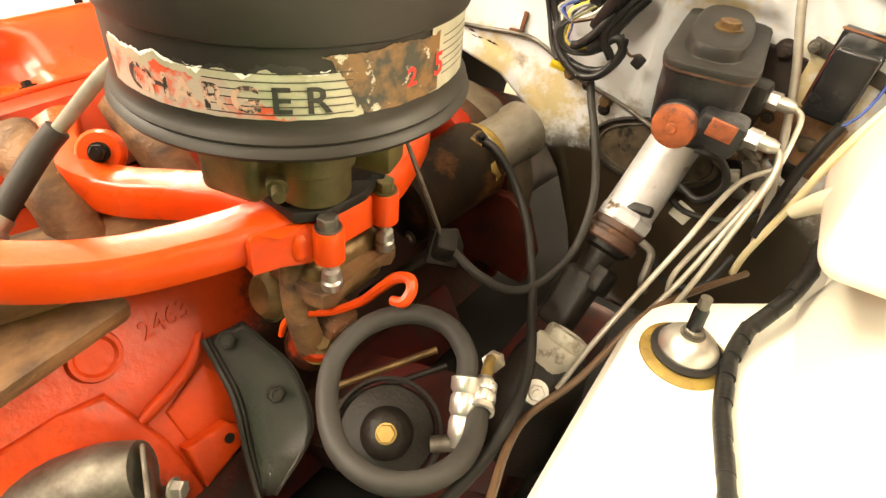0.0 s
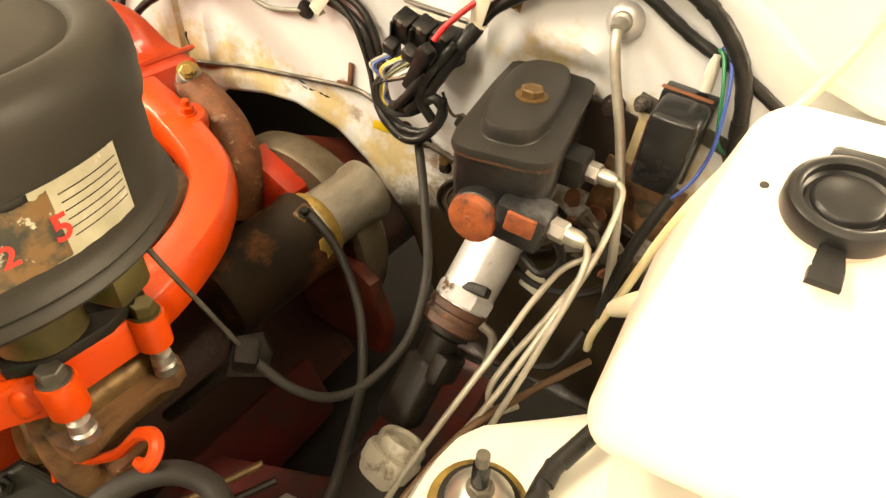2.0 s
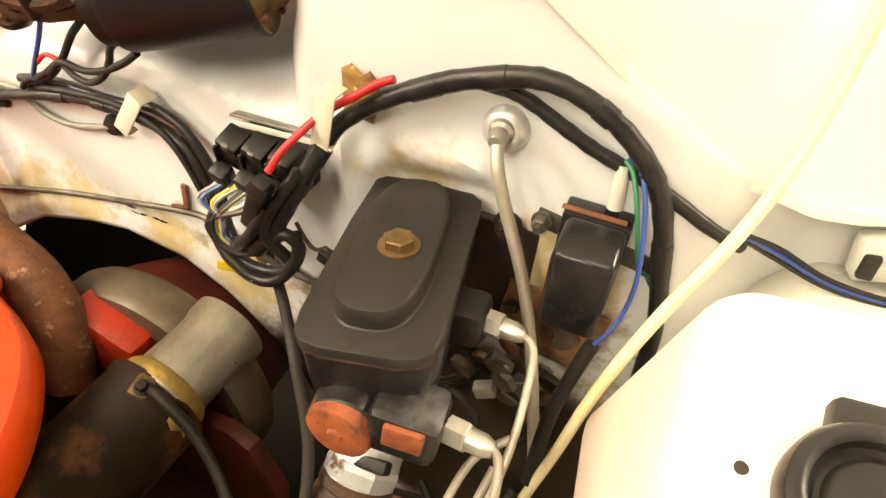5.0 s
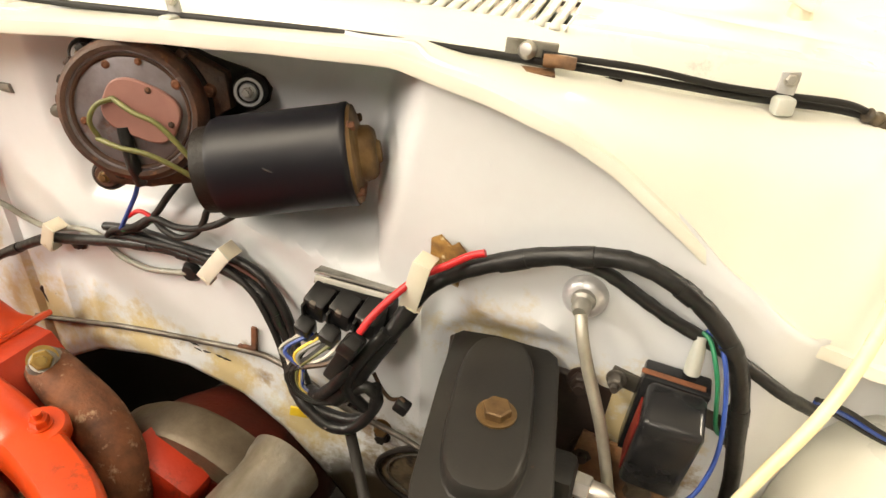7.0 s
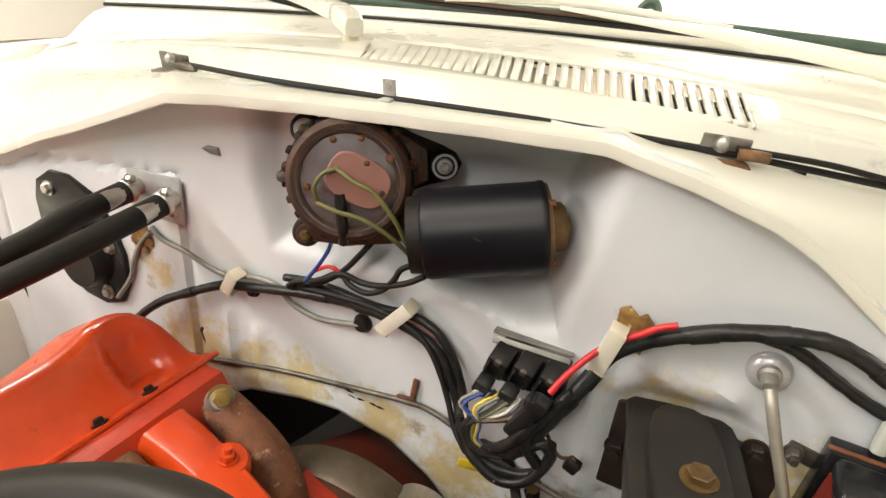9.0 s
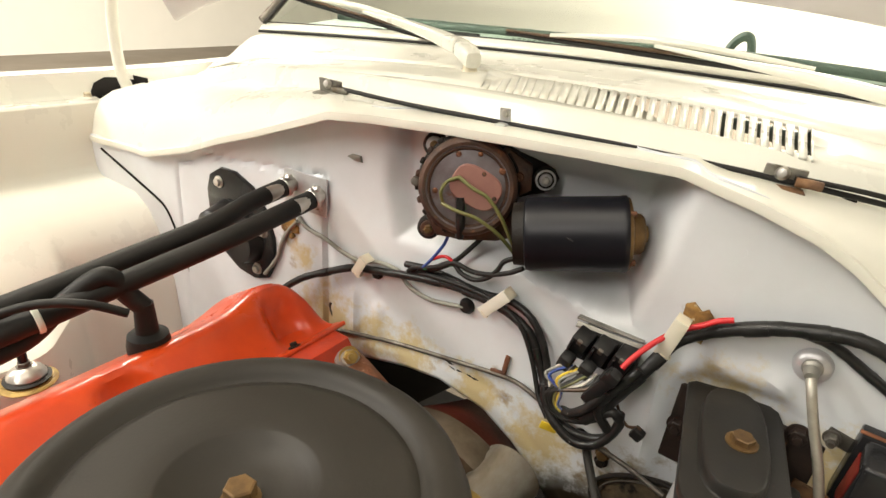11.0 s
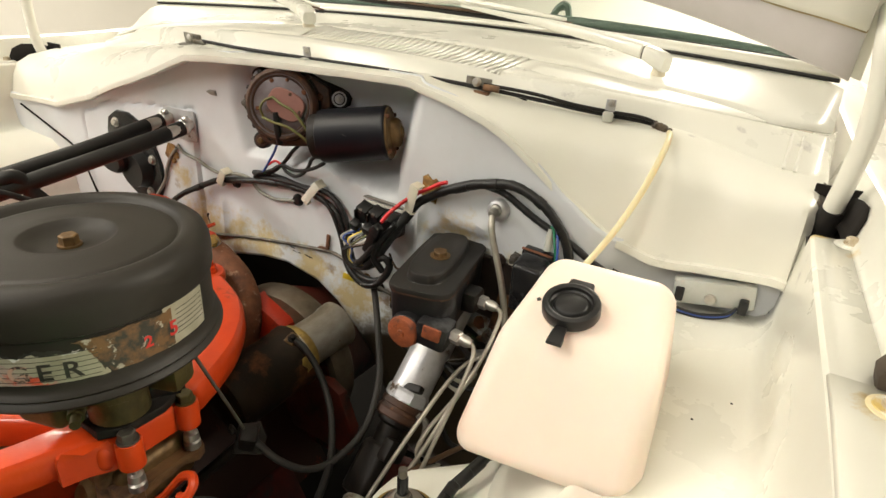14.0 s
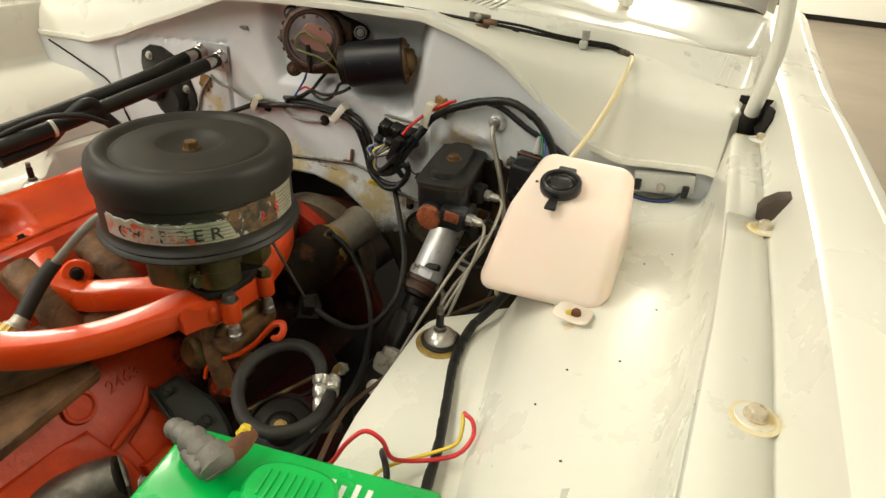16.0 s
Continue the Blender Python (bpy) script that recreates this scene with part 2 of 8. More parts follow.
RUST_BROWN = surface("heat_browned_cast_iron", (0.24, 0.125, 0.055), (0.055, 0.028, 0.016), 0.62, grain=34, cut=(0.38, 0.66), bump=1.0, stretch=(1, 0.45, 1), spots=(0.30, 0.17, 0.08), spot_scale=50, spot_cut=(0.64, 0.70))
RUST_GOLD = surface("golden_brown_rust", (0.34, 0.19, 0.045), (0.11, 0.052, 0.016), 0.65, grain=90, bump=0.8, spots=(0.55, 0.46, 0.28), spot_scale=120, spot_cut=(0.58, 0.66))
RUST_ORANGE = surface("orange_brown_rust", (0.34, 0.085, 0.025), (0.17, 0.045, 0.018), 0.7, grain=60, bump=0.9, spots=(0.07, 0.026, 0.014), spot_scale=70, spot_cut=(0.54, 0.66))
MAROON = surface("dark_maroon_rust", (0.030, 0.017, 0.012), (0.014, 0.009, 0.007), 0.55, grain=30, bump=0.5, spots=(0.11, 0.045, 0.02), spot_scale=34, spot_cut=(0.60, 0.70))
DULL_BRASS = surface("tarnished_brass", (0.20, 0.12, 0.045), (0.09, 0.052, 0.022), 0.5, metal=0.5, grain=60, bump=0.3)
PATINA = surface("black_paint_worn_to_grey_iron", (0.009, 0.009, 0.010), (0.055, 0.056, 0.060), 0.42, grain=30, cut=(0.54, 0.66), bump=0.5, spots=(0.17, 0.065, 0.025), spot_scale=34, spot_cut=(0.61, 0.67))
GEAR_PLATE = surface("tarnished_gear_case", (0.24, 0.22, 0.24), (0.13, 0.095, 0.09), 0.45, metal=0.5, grain=24, bump=0.3, spots=(0.16, 0.055, 0.02), spot_scale=26, spot_cut=(0.56, 0.66))
COVER_RED = surface("faded_red_brown_plate", (0.33, 0.16, 0.13), (0.26, 0.12, 0.10), 0.55, grain=30, bump=0.1)
STEEL = surface("zinc_plated_steel", (0.62, 0.60, 0.56), (0.42, 0.40, 0.36), 0.34, metal=0.85, grain=45, bump=0.15)
STEEL_DULL = surface("dull_steel", (0.20, 0.185, 0.16), (0.09, 0.075, 0.06), 0.5, metal=0.7, grain=40, bump=0.25)
ALU = surface("oxidised_aluminium", (0.34, 0.33, 0.30), (0.19, 0.175, 0.145), 0.5, metal=0.6, grain=20, bump=0.4, spots=(0.10, 0.08, 0.05), spot_scale=20, spot_cut=(0.58, 0.68))
ALU_BRIGHT = surface("worn_bright_column_sleeve", (0.58, 0.58, 0.60), (0.40, 0.39, 0.38), 0.36, metal=0.45, grain=22, bump=0.3, spots=(0.12, 0.075, 0.04), spot_scale=34, spot_cut=(0.60, 0.66))
ALU_DARK = surface("grimy_dark_alloy", (0.11, 0.10, 0.085), (0.045, 0.038, 0.028), 0.55, metal=0.4, grain=22, bump=0.4)
LINE_STEEL = surface("dull_brake_line_steel", (0.46, 0.44, 0.38), (0.30, 0.27, 0.22), 0.42, metal=0.45, grain=30, bump=0.15)
BRASS = surface("yellow_zinc_brass", (0.50, 0.36, 0.12), (0.30, 0.19, 0.06), 0.42, metal=0.8, grain=40, bump=0.25)
OLIVE = surface("olive_brass_carburettor", (0.13, 0.105, 0.035), (0.05, 0.042, 0.022), 0.5, metal=0.5, grain=20, bump=0.4)
GREASE = surface("greasy_black_iron", (0.007, 0.006, 0.005), (0.017, 0.012, 0.009), 0.5, spec=0.3, grain=20, bump=0.6, spots=(0.05, 0.022, 0.012), spot_scale=24, spot_cut=(0.64, 0.74))
SATIN_GREASE = surface("oily_satin_black_steel", (0.013, 0.012, 0.011), (0.030, 0.026, 0.021), 0.36, spec=0.45, grain=14, bump=0.3, spots=(0.07, 0.045, 0.028), spot_scale=30, spot_cut=(0.66, 0.74))
STARTER = surface("greasy_starter_can", (0.010, 0.008, 0.006), (0.030, 0.018, 0.010), 0.55, spec=0.12, grain=12, bump=0.35, spots=(0.12, 0.050, 0.020), spot_scale=16, spot_cut=(0.53, 0.66))
JUG = surface("pale_pink_translucent_plastic", (0.84, 0.68, 0.58), (0.85, 0.735, 0.64), 0.52, grain=5, bump=0.05, fine=60, sub=0.35, spec=0.35)
BOLT_CREAM = surface("chipped_cream_bolt_paint", (0.66, 0.60, 0.47), (0.42, 0.33, 0.20), 0.5, grain=120, bump=0.3, spots=(0.20, 0.12, 0.05), spot_scale=150, spot_cut=(0.56, 0.66))
CLEAR_GREY = surface("cloudy_clear_plastic", (0.52, 0.53, 0.49), (0.44, 0.45, 0.41), 0.3, grain=30, bump=0.05, sub=0.2)
CREAM = surface("cream_plastic", (0.72, 0.66, 0.52), (0.66, 0.59, 0.45), 0.5, grain=20, bump=0.1)
YELLOW_TUBE = surface("yellowed_clear_tubing", (0.78, 0.70, 0.46), (0.74, 0.62, 0.34), 0.30, grain=20, bump=0.05, sub=0.3)
GREEN_BATTERY = surface("bright_green_battery_plastic", (0.010, 0.46, 0.075), (0.012, 0.40, 0.065), 0.28, grain=14, bump=0.05, coat=0.2)
LEAD = surface("grey_lead_terminal", (0.20, 0.19, 0.17), (0.11, 0.10, 0.085), 0.6, metal=0.3, grain=30, bump=0.6)
DASH = surface("pale_green_dash_vinyl", (0.33, 0.39, 0.335), (0.28, 0.335, 0.285), 0.5, grain=30, bump=0.1)
DASH_DARK = surface("dark_green_dash_pad", (0.085, 0.115, 0.095), (0.06, 0.085, 0.07), 0.45, grain=30, bump=0.15)
FLOOR = surface("grey_brown_garage_floor", (0.20, 0.165, 0.125), (0.17, 0.14, 0.105), 0.55, grain=1.2, bump=0.1, fine=40)
WALL = surface("white_garage_wall", (0.80, 0.78, 0.72), (0.77, 0.75, 0.69), 0.7, grain=1.5, bump=0.1, fine=60)
# near-black put into hollows and gaps for their shade; baseboard too
DARK_VOID = surface("void_black", (0.008, 0.007, 0.006), (0.015, 0.012, 0.010), 0.85, spec=0.2, grain=8, bump=0.3)
STICKER = surface("aged_silver_sticker", (0.46, 0.44, 0.34), (0.34, 0.32, 0.23), 0.35, metal=0.2, grain=40, bump=0.2, spots=(0.62, 0.60, 0.54), spot_scale=60, spot_cut=(0.62, 0.70))
STICKER_RED = surface("flaking_red_sticker", (0.56, 0.085, 0.04), (0.40, 0.33, 0.28), 0.35, grain=45, cut=(0.40, 0.50), bump=0.4, spots=(0.05, 0.035, 0.03), spot_scale=70, spot_cut=(0.63, 0.66))
INK_WORN = surface("half_lost_black_print", (0.025, 0.020, 0.018), (0.04, 0.03, 0.025), 0.5, grain=50, bump=0.1, spots=(0.50, 0.33, 0.25), spot_scale=95, spot_cut=(0.47, 0.52))
STICKER_WORN = surface("scraped_brown_sticker", (0.16, 0.085, 0.030), (0.030, 0.030, 0.022), 0.5, grain=55, cut=(0.42, 0.56), bump=0.4, spots=(0.42, 0.40, 0.32), spot_scale=90, spot_cut=(0.58, 0.62))
INK = surface("black_print", (0.02, 0.018, 0.016), (0.03, 0.026, 0.022), 0.5, grain=50, bump=0.0)
RED_INK = surface("red_print", (0.60, 0.03, 0.02), (0.5, 0.025, 0.02), 0.45, grain=50, bump=0.0)
WHITE_INK = surface("white_print", (0.8, 0.8, 0.78), (0.74, 0.74, 0.72), 0.5, grain=50, bump=0.0)


def wire(name, c):
    return surface(name, c, tuple(v * 0.75 for v in c), 0.4, grain=60, bump=0.05)


RED_WIRE, BLUE_WIRE, GREEN_WIRE = wire("red_wire", (0.62, 0.02, 0.025)), wire("blue_wire", (0.025, 0.065, 0.30)), wire("green_wire", (0.02, 0.20, 0.09))
YELLOW_WIRE, GREY_WIRE, OLIVE_WIRE = wire("yellow_wire", (0.75, 0.55, 0.03)), wire("grey_wire", (0.27, 0.265, 0.225)), wire("olive_wire", (0.17, 0.17, 0.055))
WHITE_WIRE, BROWN_WIRE = wire("white_wire", (0.66, 0.62, 0.54)), wire("brown_wire", (0.10, 0.055, 0.028))

GLASS = bpy.data.materials.new("windscreen_glass")
GLASS.use_nodes = True
_b = GLASS.node_tree.nodes["Principled BSDF"]
_b.inputs["Base Color"].default_value = (0.90, 0.97, 0.93, 1)
_b.inputs["Roughness"].default_value = 0.02
_b.inputs["Transmission Weight"].default_value = 1.0
_b.inputs["IOR"].default_value = 1.05


# ---- building helpers ----
def thing(name, label, category, at=(0, 0, 0), group="", kind=""):
    ob = new(name)
    ob.location = at
    ob.empty_display_size = 0.02
    return tagged(ob, label, category, group, kind)


def part(name, bm, material, parent=None, label="", smooth=True):
    bmesh.ops.recalc_face_normals(bm, faces=bm.faces)
    me = bpy.data.meshes.new(name)
    bm.to_mesh(me)
    bm.free()
    me.materials.append(material)
    if smooth:
        me.polygons.foreach_set("use_smooth", [True] * len(me.polygons))
        me.set_sharp_from_angle(angle=radians(38))
    ob = new(name, me)
    if parent is not None:
        ob.parent = parent
        ob.matrix_parent_inverse = Matrix.Translation(-parent.location)
    if label:
        ob["label"] = label
    return ob


def frame_of(axis):
    return Vector(axis).normalized().to_track_quat("Z", "Y").to_matrix().to_4x4()


def lathe(profile, origin, axis, segs=32, bm=None, closed=False):
    """Turn a profile of (radius, height) round an axis."""
    bm = bm or bmesh.new()
    m = Matrix.Translation(origin) @ frame_of(axis)
    rings = []
    for r, h in profile:
        if r < 1e-6:
            rings.append([bm.verts.new(m @ Vector((0, 0, h)))])
        else:
            rings.append([bm.verts.new(m @ Vector((r * math.cos(2 * math.pi * i / segs), r * math.sin(2 * math.pi * i / segs), h))) for i in range(segs)])
    pairs = list(zip(rings, rings[1:])) + ([(rings[-1], rings[0])] if closed else [])
    for a, b in pairs:
        for i in range(segs):
            j = (i + 1) % segs
            if len(a) == 1 and len(b) == 1:
                continue
            if len(a) == 1:
                bm.faces.new((a[0], b[i], b[j]))
            elif len(b) == 1:
                bm.faces.new((a[i], a[j], b[0]))
            else:
                bm.faces.new((a[i], a[j], b[j], b[i]))
    return bm


def box(size, centre, turn=(0, 0, 0), bevel=0.002, segs=2, bm=None):
    own = bmesh.new()
    bmesh.ops.create_cube(own, size=1.0)
    bmesh.ops.scale(own, vec=size, verts=own.verts)
    if bevel:
        bmesh.ops.bevel(own, geom=own.edges[:], offset=min(bevel, 0.45 * min(size)), segments=segs, affect="EDGES", profile=0.5)
    bmesh.ops.transform(own, matrix=pose(*centre, *turn), verts=own.verts)
    return merged(own, bm)


def merged(own, bm):
    if bm is None:
        return own
    me = bpy.data.meshes.new("t")
    own.to_mesh(me)
    own.free()
    bm.from_mesh(me)
    bpy.data.meshes.remove(me)
    return bm


def prism(points, depth, matrix, bevel=0.0, bm=None, segs=2):
    """A flat outline (x, y) with a depth along z, placed by a matrix."""
    own = bmesh.new()
    low = [own.verts.new((x, y, 0)) for x, y in points]
    high = [own.verts.new((x, y, depth)) for x, y in points]
    own.faces.new(low[::-1])
    top = own.faces.new(high)
    n = len(points)
    for i in range(n):
        own.faces.new((low[i], low[(i + 1) % n], high[(i + 1) % n], high[i]))
    if bevel:
        bmesh.ops.bevel(own, geom=list(top.edges), offset=bevel, segments=segs, affect="EDGES", profile=0.5)
    bmesh.ops.transform(own, matrix=matrix, verts=own.verts)
    return merged(own, bm)


def smooth_line(points, res=6, closed=False):
    p = [Vector(q) for q in points]
    if len(p) < 3 and not closed:
        return p
    out = []
    n = len(p)
    for i in range(n if closed else n - 1):
        if closed:
            a, b, c, d = p[i - 1], p[i], p[(i + 1) % n], p[(i + 2) % n]
        else:
            b, c = p[i], p[i + 1]
            a = p[i - 1] if i else b * 2 - c
            d = p[i + 2] if i + 2 < n else c * 2 - b
        for k in range(res):
            t = k / res
            out.append(0.5 * ((2 * b) + (c - a) * t + (2 * a - 5 * b + 4 * c - d) * t * t + (3 * b - a - 3 * c + d) * t ** 3))
    if not closed:
        out.append(p[-1])
    return out


def tube(points, radius, n=10, res=6, closed=False, bm=None, wobble=0.0, square=None):
    """A round bar, pipe, hose or wire along a smooth line. radius: a number, or one at each point."""
    bm = bm or bmesh.new()
    line = smooth_line(points, res, closed)
    m = len(line)
    if isinstance(radius, (int, float)):
        radii = [radius] * m
    else:
        k = len(points) - 1
        radii = [float(np.interp(i / max(m - 1, 1) * k, range(k + 1), radius)) for i in range(m)]
    normal, rings = None, []
    for i, c in enumerate(line):
        ahead = (line[(i + 1) % m] if closed or i + 1 < m else c) - (line[i - 1] if closed or i else c)
        ahead.normalize()
        if normal is None:
            normal = ahead.orthogonal().normalized()
        normal = (normal - ahead * normal.dot(ahead)).normalized()
        side = ahead.cross(normal)
        r = radii[i] * (1 + wobble * math.sin(i * 1.7) * 0.5 + wobble * (random.random() - 0.5))
        rings.append([bm.verts.new(c + normal * (r * math.cos(2 * math.pi * k / n)) + side * (r * math.sin(2 * math.pi * k / n))) for k in range(n)])
    for a, b in list(zip(rings, rings[1:])) + ([(rings[-1], rings[0])] if closed else []):
        for k in range(n):
            bm.faces.new((a[k], a[(k + 1) % n], b[(k + 1) % n], b[k]))
    if not closed:
        bm.faces.new(rings[0][::-1])
        bm.faces.new(rings[-1])
    return bm


def loft(rings, bm=None, caps=True, closed=True):
    """Skin a row of equal outlines."""
    bm = bm or bmesh.new()
    vs = [[bm.verts.new(p) for p in ring] for ring in rings]
    n = len(vs[0])
    for a, b in zip(vs, vs[1:]):
        for i in range(n if closed else n - 1):
            bm.faces.new((a[i], a[(i + 1) % n], b[(i + 1) % n], b[i]))
    if caps:
        bm.faces.new(vs[0][::-1])
        bm.faces.new(vs[-1])
    return bm


def hex_bolt(at, axis, r=0.006, h=0.006, washer=1.6, shank=0.0, bm=None):
    bm = bm or bmesh.new()
    m = Matrix.Translation(at) @ frame_of(axis)
    if washer:
        lathe([(0, 0), (r * washer, 0), (r * washer, 0.0016), (0, 0.0016)], at, axis, 20, bm)
    outline = [(r * math.cos(math.pi / 3 * i), r * math.sin(math.pi / 3 * i)) for i in range(6)]
    prism(outline, h, m @ Matrix.Translation((0, 0, 0.0014)), 0.0009, bm, 1)
    if shank:
        lathe([(r * 0.5, 0), (r * 0.5, shank), (0, shank)], at, axis, 12, bm)
    return bm


def sheet(rows, bm=None):
    """A surface from rows of points."""
    return loft(rows, bm, caps=False, closed=False)


def thick(ob, metres, offset=0.0):
    mod = ob.modifiers.new("thickness", "SOLIDIFY")
    mod.thickness, mod.offset = metres, offset
    return ob


def pill(cx, cy, rx, ry, n=28, p=3.0):
    out = []
    for i in range(n):
        a = 2 * math.pi * i / n
        c, s = math.cos(a), math.sin(a)
        out.append((cx + rx * math.copysign(abs(c) ** (2 / p), c), cy + ry * math.copysign(abs(s) ** (2 / p), s)))
    return out


def ease(lo, hi, v):
    t = min(1.0, max(0.0, (v - lo) / (hi - lo)))
    return t * t * (3 - 2 * t)


def inside(poly, x, z):
    """Signed distance to a closed outline, positive within."""
    best, within = 9.0, False
    n = len(poly)
    for i in range(n):
        (x0, z0), (x1, z1) = poly[i], poly[(i + 1) % n]
        dx, dz = x1 - x0, z1 - z0
        t = max(0.0, min(1.0, ((x - x0) * dx + (z - z0) * dz) / (dx * dx + dz * dz)))
        best = min(best, math.hypot(x - x0 - t * dx, z - z0 - t * dz))
        if (z0 > z) != (z1 > z) and x < x0 + (z - z0) / dz * dx:
            within = not within
    return best if within else -best


# ---- garage ----
def slab(name, size, centre, material, label, category):
    ob = part(name, box(size, centre, bevel=0), material, smooth=False)
    return tagged(ob, label, category, kind="structure")


slab("floor", (18, 18, 0.2), (0, 0, -0.1), FLOOR, "grey-brown smooth concrete garage floor", "floor")
slab("ceiling", (18, 18, 0.2), (0, 0, 3.5), CEILING, "plain grey ceiling out of view, kept dark to cut bounced light", "ceiling")
slab("wall_north", (18, 0.2, 3.4), (0, 8.1, 1.7), WALL, "plain white painted garage wall", "wall")
slab("wall_south", (18, 0.2, 3.4), (0, -8.1, 1.7), CEILING, "plain grey wall out of view, kept dark to cut bounced light", "wall")
slab("wall_east", (0.2, 16, 3.4), (8.1, 0, 1.7), WALL, "plain white painted garage wall", "wall")
slab("wall_west", (0.2, 16, 3.4), (-8.1, 0, 1.7), WALL, "plain white painted garage wall", "wall")
slab("baseboard", (16, 0.02, 0.06), (0, 7.985, 0.03), DARK_VOID, "black baseboard strip along the white wall", "baseboard")
GLOW = bpy.data.materials.new("lamp_diffuser")
GLOW.use_nodes = True
GLOW.node_tree.nodes["Principled BSDF"].inputs["Emission Color"].default_value = (1.0, 0.87, 0.68, 1)
GLOW.node_tree.nodes["Principled BSDF"].inputs["Emission Strength"].default_value = 5.0
# glowing fittings added over the unseen lamps
for lx, ly, _w in LAMPS:
    lamp = thing("unseen_light", "long white ceiling light fitting, added out of view", "ceiling light", (lx, ly, 3.40), "ceiling lights")
    part("frame", box((1.0, 2.3, 0.06), (lx, ly, 3.37), bevel=0.01), WALL, lamp)
    part("diffuser", box((0.9, 2.2, 0.02), (lx, ly, 3.33), bevel=0.005), GLOW, lamp)


# ---- car body ----
body = thing("car_body", "white painted body of an old car with its bonnet open", "car body", (0, 0, 0))

ARCH = [(-0.25, 0.36), (-0.235, 0.48), (-0.19, 0.57), (-0.13, 0.603), (-0.06, 0.618), (-0.01, 0.622), (0.055, 0.609), (0.10, 0.581),
        (0.135, 0.546), (0.165, 0.510), (0.20, 0.43), (0.215, 0.36)]
LIP = [(-0.82, 0.778), (-0.64, 0.789), (-0.60, 0.790), (-0.471, 0.824), (-0.388, 0.854), (-0.313, 0.877), (-0.157, 0.930), (-0.105, 0.934), (0.0, 0.938), (0.06, 0.939),
       (0.15, 0.939), (0.222, 0.939), (0.241, 0.934), (0.283, 0.9245), (0.332, 0.910), (0.363, 0.892), (0.403, 0.859), (0.436, 0.829), (0.455, 0.817), (0.500, 0.782),
       (0.523, 0.774), (0.545, 0.766), (0.572, 0.764), (0.633, 0.769), (0.680, 0.771), (0.72, 0.760)]
LIP_DEPTH = [(-0.82, 0.0), (-0.323, -0.027), (-0.148, -0.045), (0.0, -0.030), (0.241, -0.008), (0.332, -0.013), (0.362, -0.010), (0.47, 0.02), (0.60, 0.05), (0.72, 0.06)]
RECESS = [(-0.114, 0.97), (-0.112, 0.85), (-0.092, 0.785), (-0.03, 0.785), (0.06, 0.795), (0.183, 0.777), (0.207, 0.784), (0.224, 0.84), (0.242, 0.92), (0.252, 0.97)]
HEATER_PANEL = [(-0.535, 0.50), (-0.53, 0.79), (-0.447, 0.822), (-0.206, 0.842), (-0.206, 0.50)]
CYL_BOSS = [(0.245, 0.60), (0.250, 0.745), (0.270, 0.764), (0.345, 0.764), (0.375, 0.750), (0.395, 0.60)]


def arch_z(x):
    return float(np.interp(x, [p[0] for p in ARCH], [p[1] for p in ARCH], 0.34, 0.34))


def lip_z(x):
    return float(np.interp(x, [p[0] for p in LIP], [p[1] for p in LIP]))


def lip_y(x):
    return float(np.interp(x, [p[0] for p in LIP_DEPTH], [p[1] for p in LIP_DEPTH])) - 0.0012 * math.sin(x * 31) - 0.0008 * math.sin(x * 83)


def wall_y(x, z):
    y = 0.072 * ease(0.47, 0.56, x) + 0.006 * ease(0.25, 0.36, x)
    y += min(0.066, max(0.022, 0.006 + 0.36 * (x + 0.03))) * ease(0.0, 0.026 + 0.034 * ease(0.12, 0.2, x) * ease(0.78, 0.83, z), inside(RECESS, x, z))
    edge = inside(HEATER_PANEL, x, z)
    y += 0.0055 * math.exp(-(edge / 0.0040) ** 2) - 0.0028 * ease(0.0, 0.005, edge)
    y += 0.008 * ease(0.0, 0.014, inside(CYL_BOSS, x, z))
    for rx, z0, z1 in ((-0.155, 0.62, 0.71), (-0.115, 0.61, 0.70), (0.243, 0.62, 0.79)):
        y -= 0.005 * math.exp(-((x - rx) / 0.006) ** 2) * ease(z0, z0 + 0.02, z) * (1 - ease(z1 - 0.02, z1, z))
    y -= 0.007 * math.exp(-((z - 0.777 + 0.10 * (x - 0.29)) / 0.010) ** 2) * ease(0.268, 0.290, x) * (1 - ease(0.335, 0.362, x))
    a = arch_z(x)
    y -= 0.004 * (1 - ease(0.015, 0.035, z - a)) if -0.24 < x < 0.21 else 0.0
    return y


cols = [-0.82 + 0.006 * i for i in range(257)]
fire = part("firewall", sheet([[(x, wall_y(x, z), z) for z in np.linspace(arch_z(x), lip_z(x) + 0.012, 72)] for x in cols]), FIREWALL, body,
            "greyish white painted steel firewall with rust stains, near-black low down")
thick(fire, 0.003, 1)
for x, z, r in ((0.279, 0.883, 1.0), (0.279, 0.845, 0.9), (0.345, 0.846, 1.0), (0.327, 0.893, 0.5), (0.391, 0.843, 0.9)):
    part("plugged_hole", lathe([(0.0, -0.0016), (0.0030 * r, -0.0014), (0.0044 * r, -0.0004), (0.0054 * r, 0.0012), (0.0064 * r, 0.0012), (0.0074 * r, 0.0002), (0.0080 * r, -0.0030)], (x, wall_y(x, z) - 0.0016, z), (0, -1, 0), 22), FIREWALL, body, "painted-over plugged hole")
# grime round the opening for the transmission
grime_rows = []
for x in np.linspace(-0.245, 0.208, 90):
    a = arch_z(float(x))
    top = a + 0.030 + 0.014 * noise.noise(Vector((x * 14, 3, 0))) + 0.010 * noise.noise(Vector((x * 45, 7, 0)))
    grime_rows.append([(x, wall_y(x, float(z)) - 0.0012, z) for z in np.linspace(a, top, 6)])
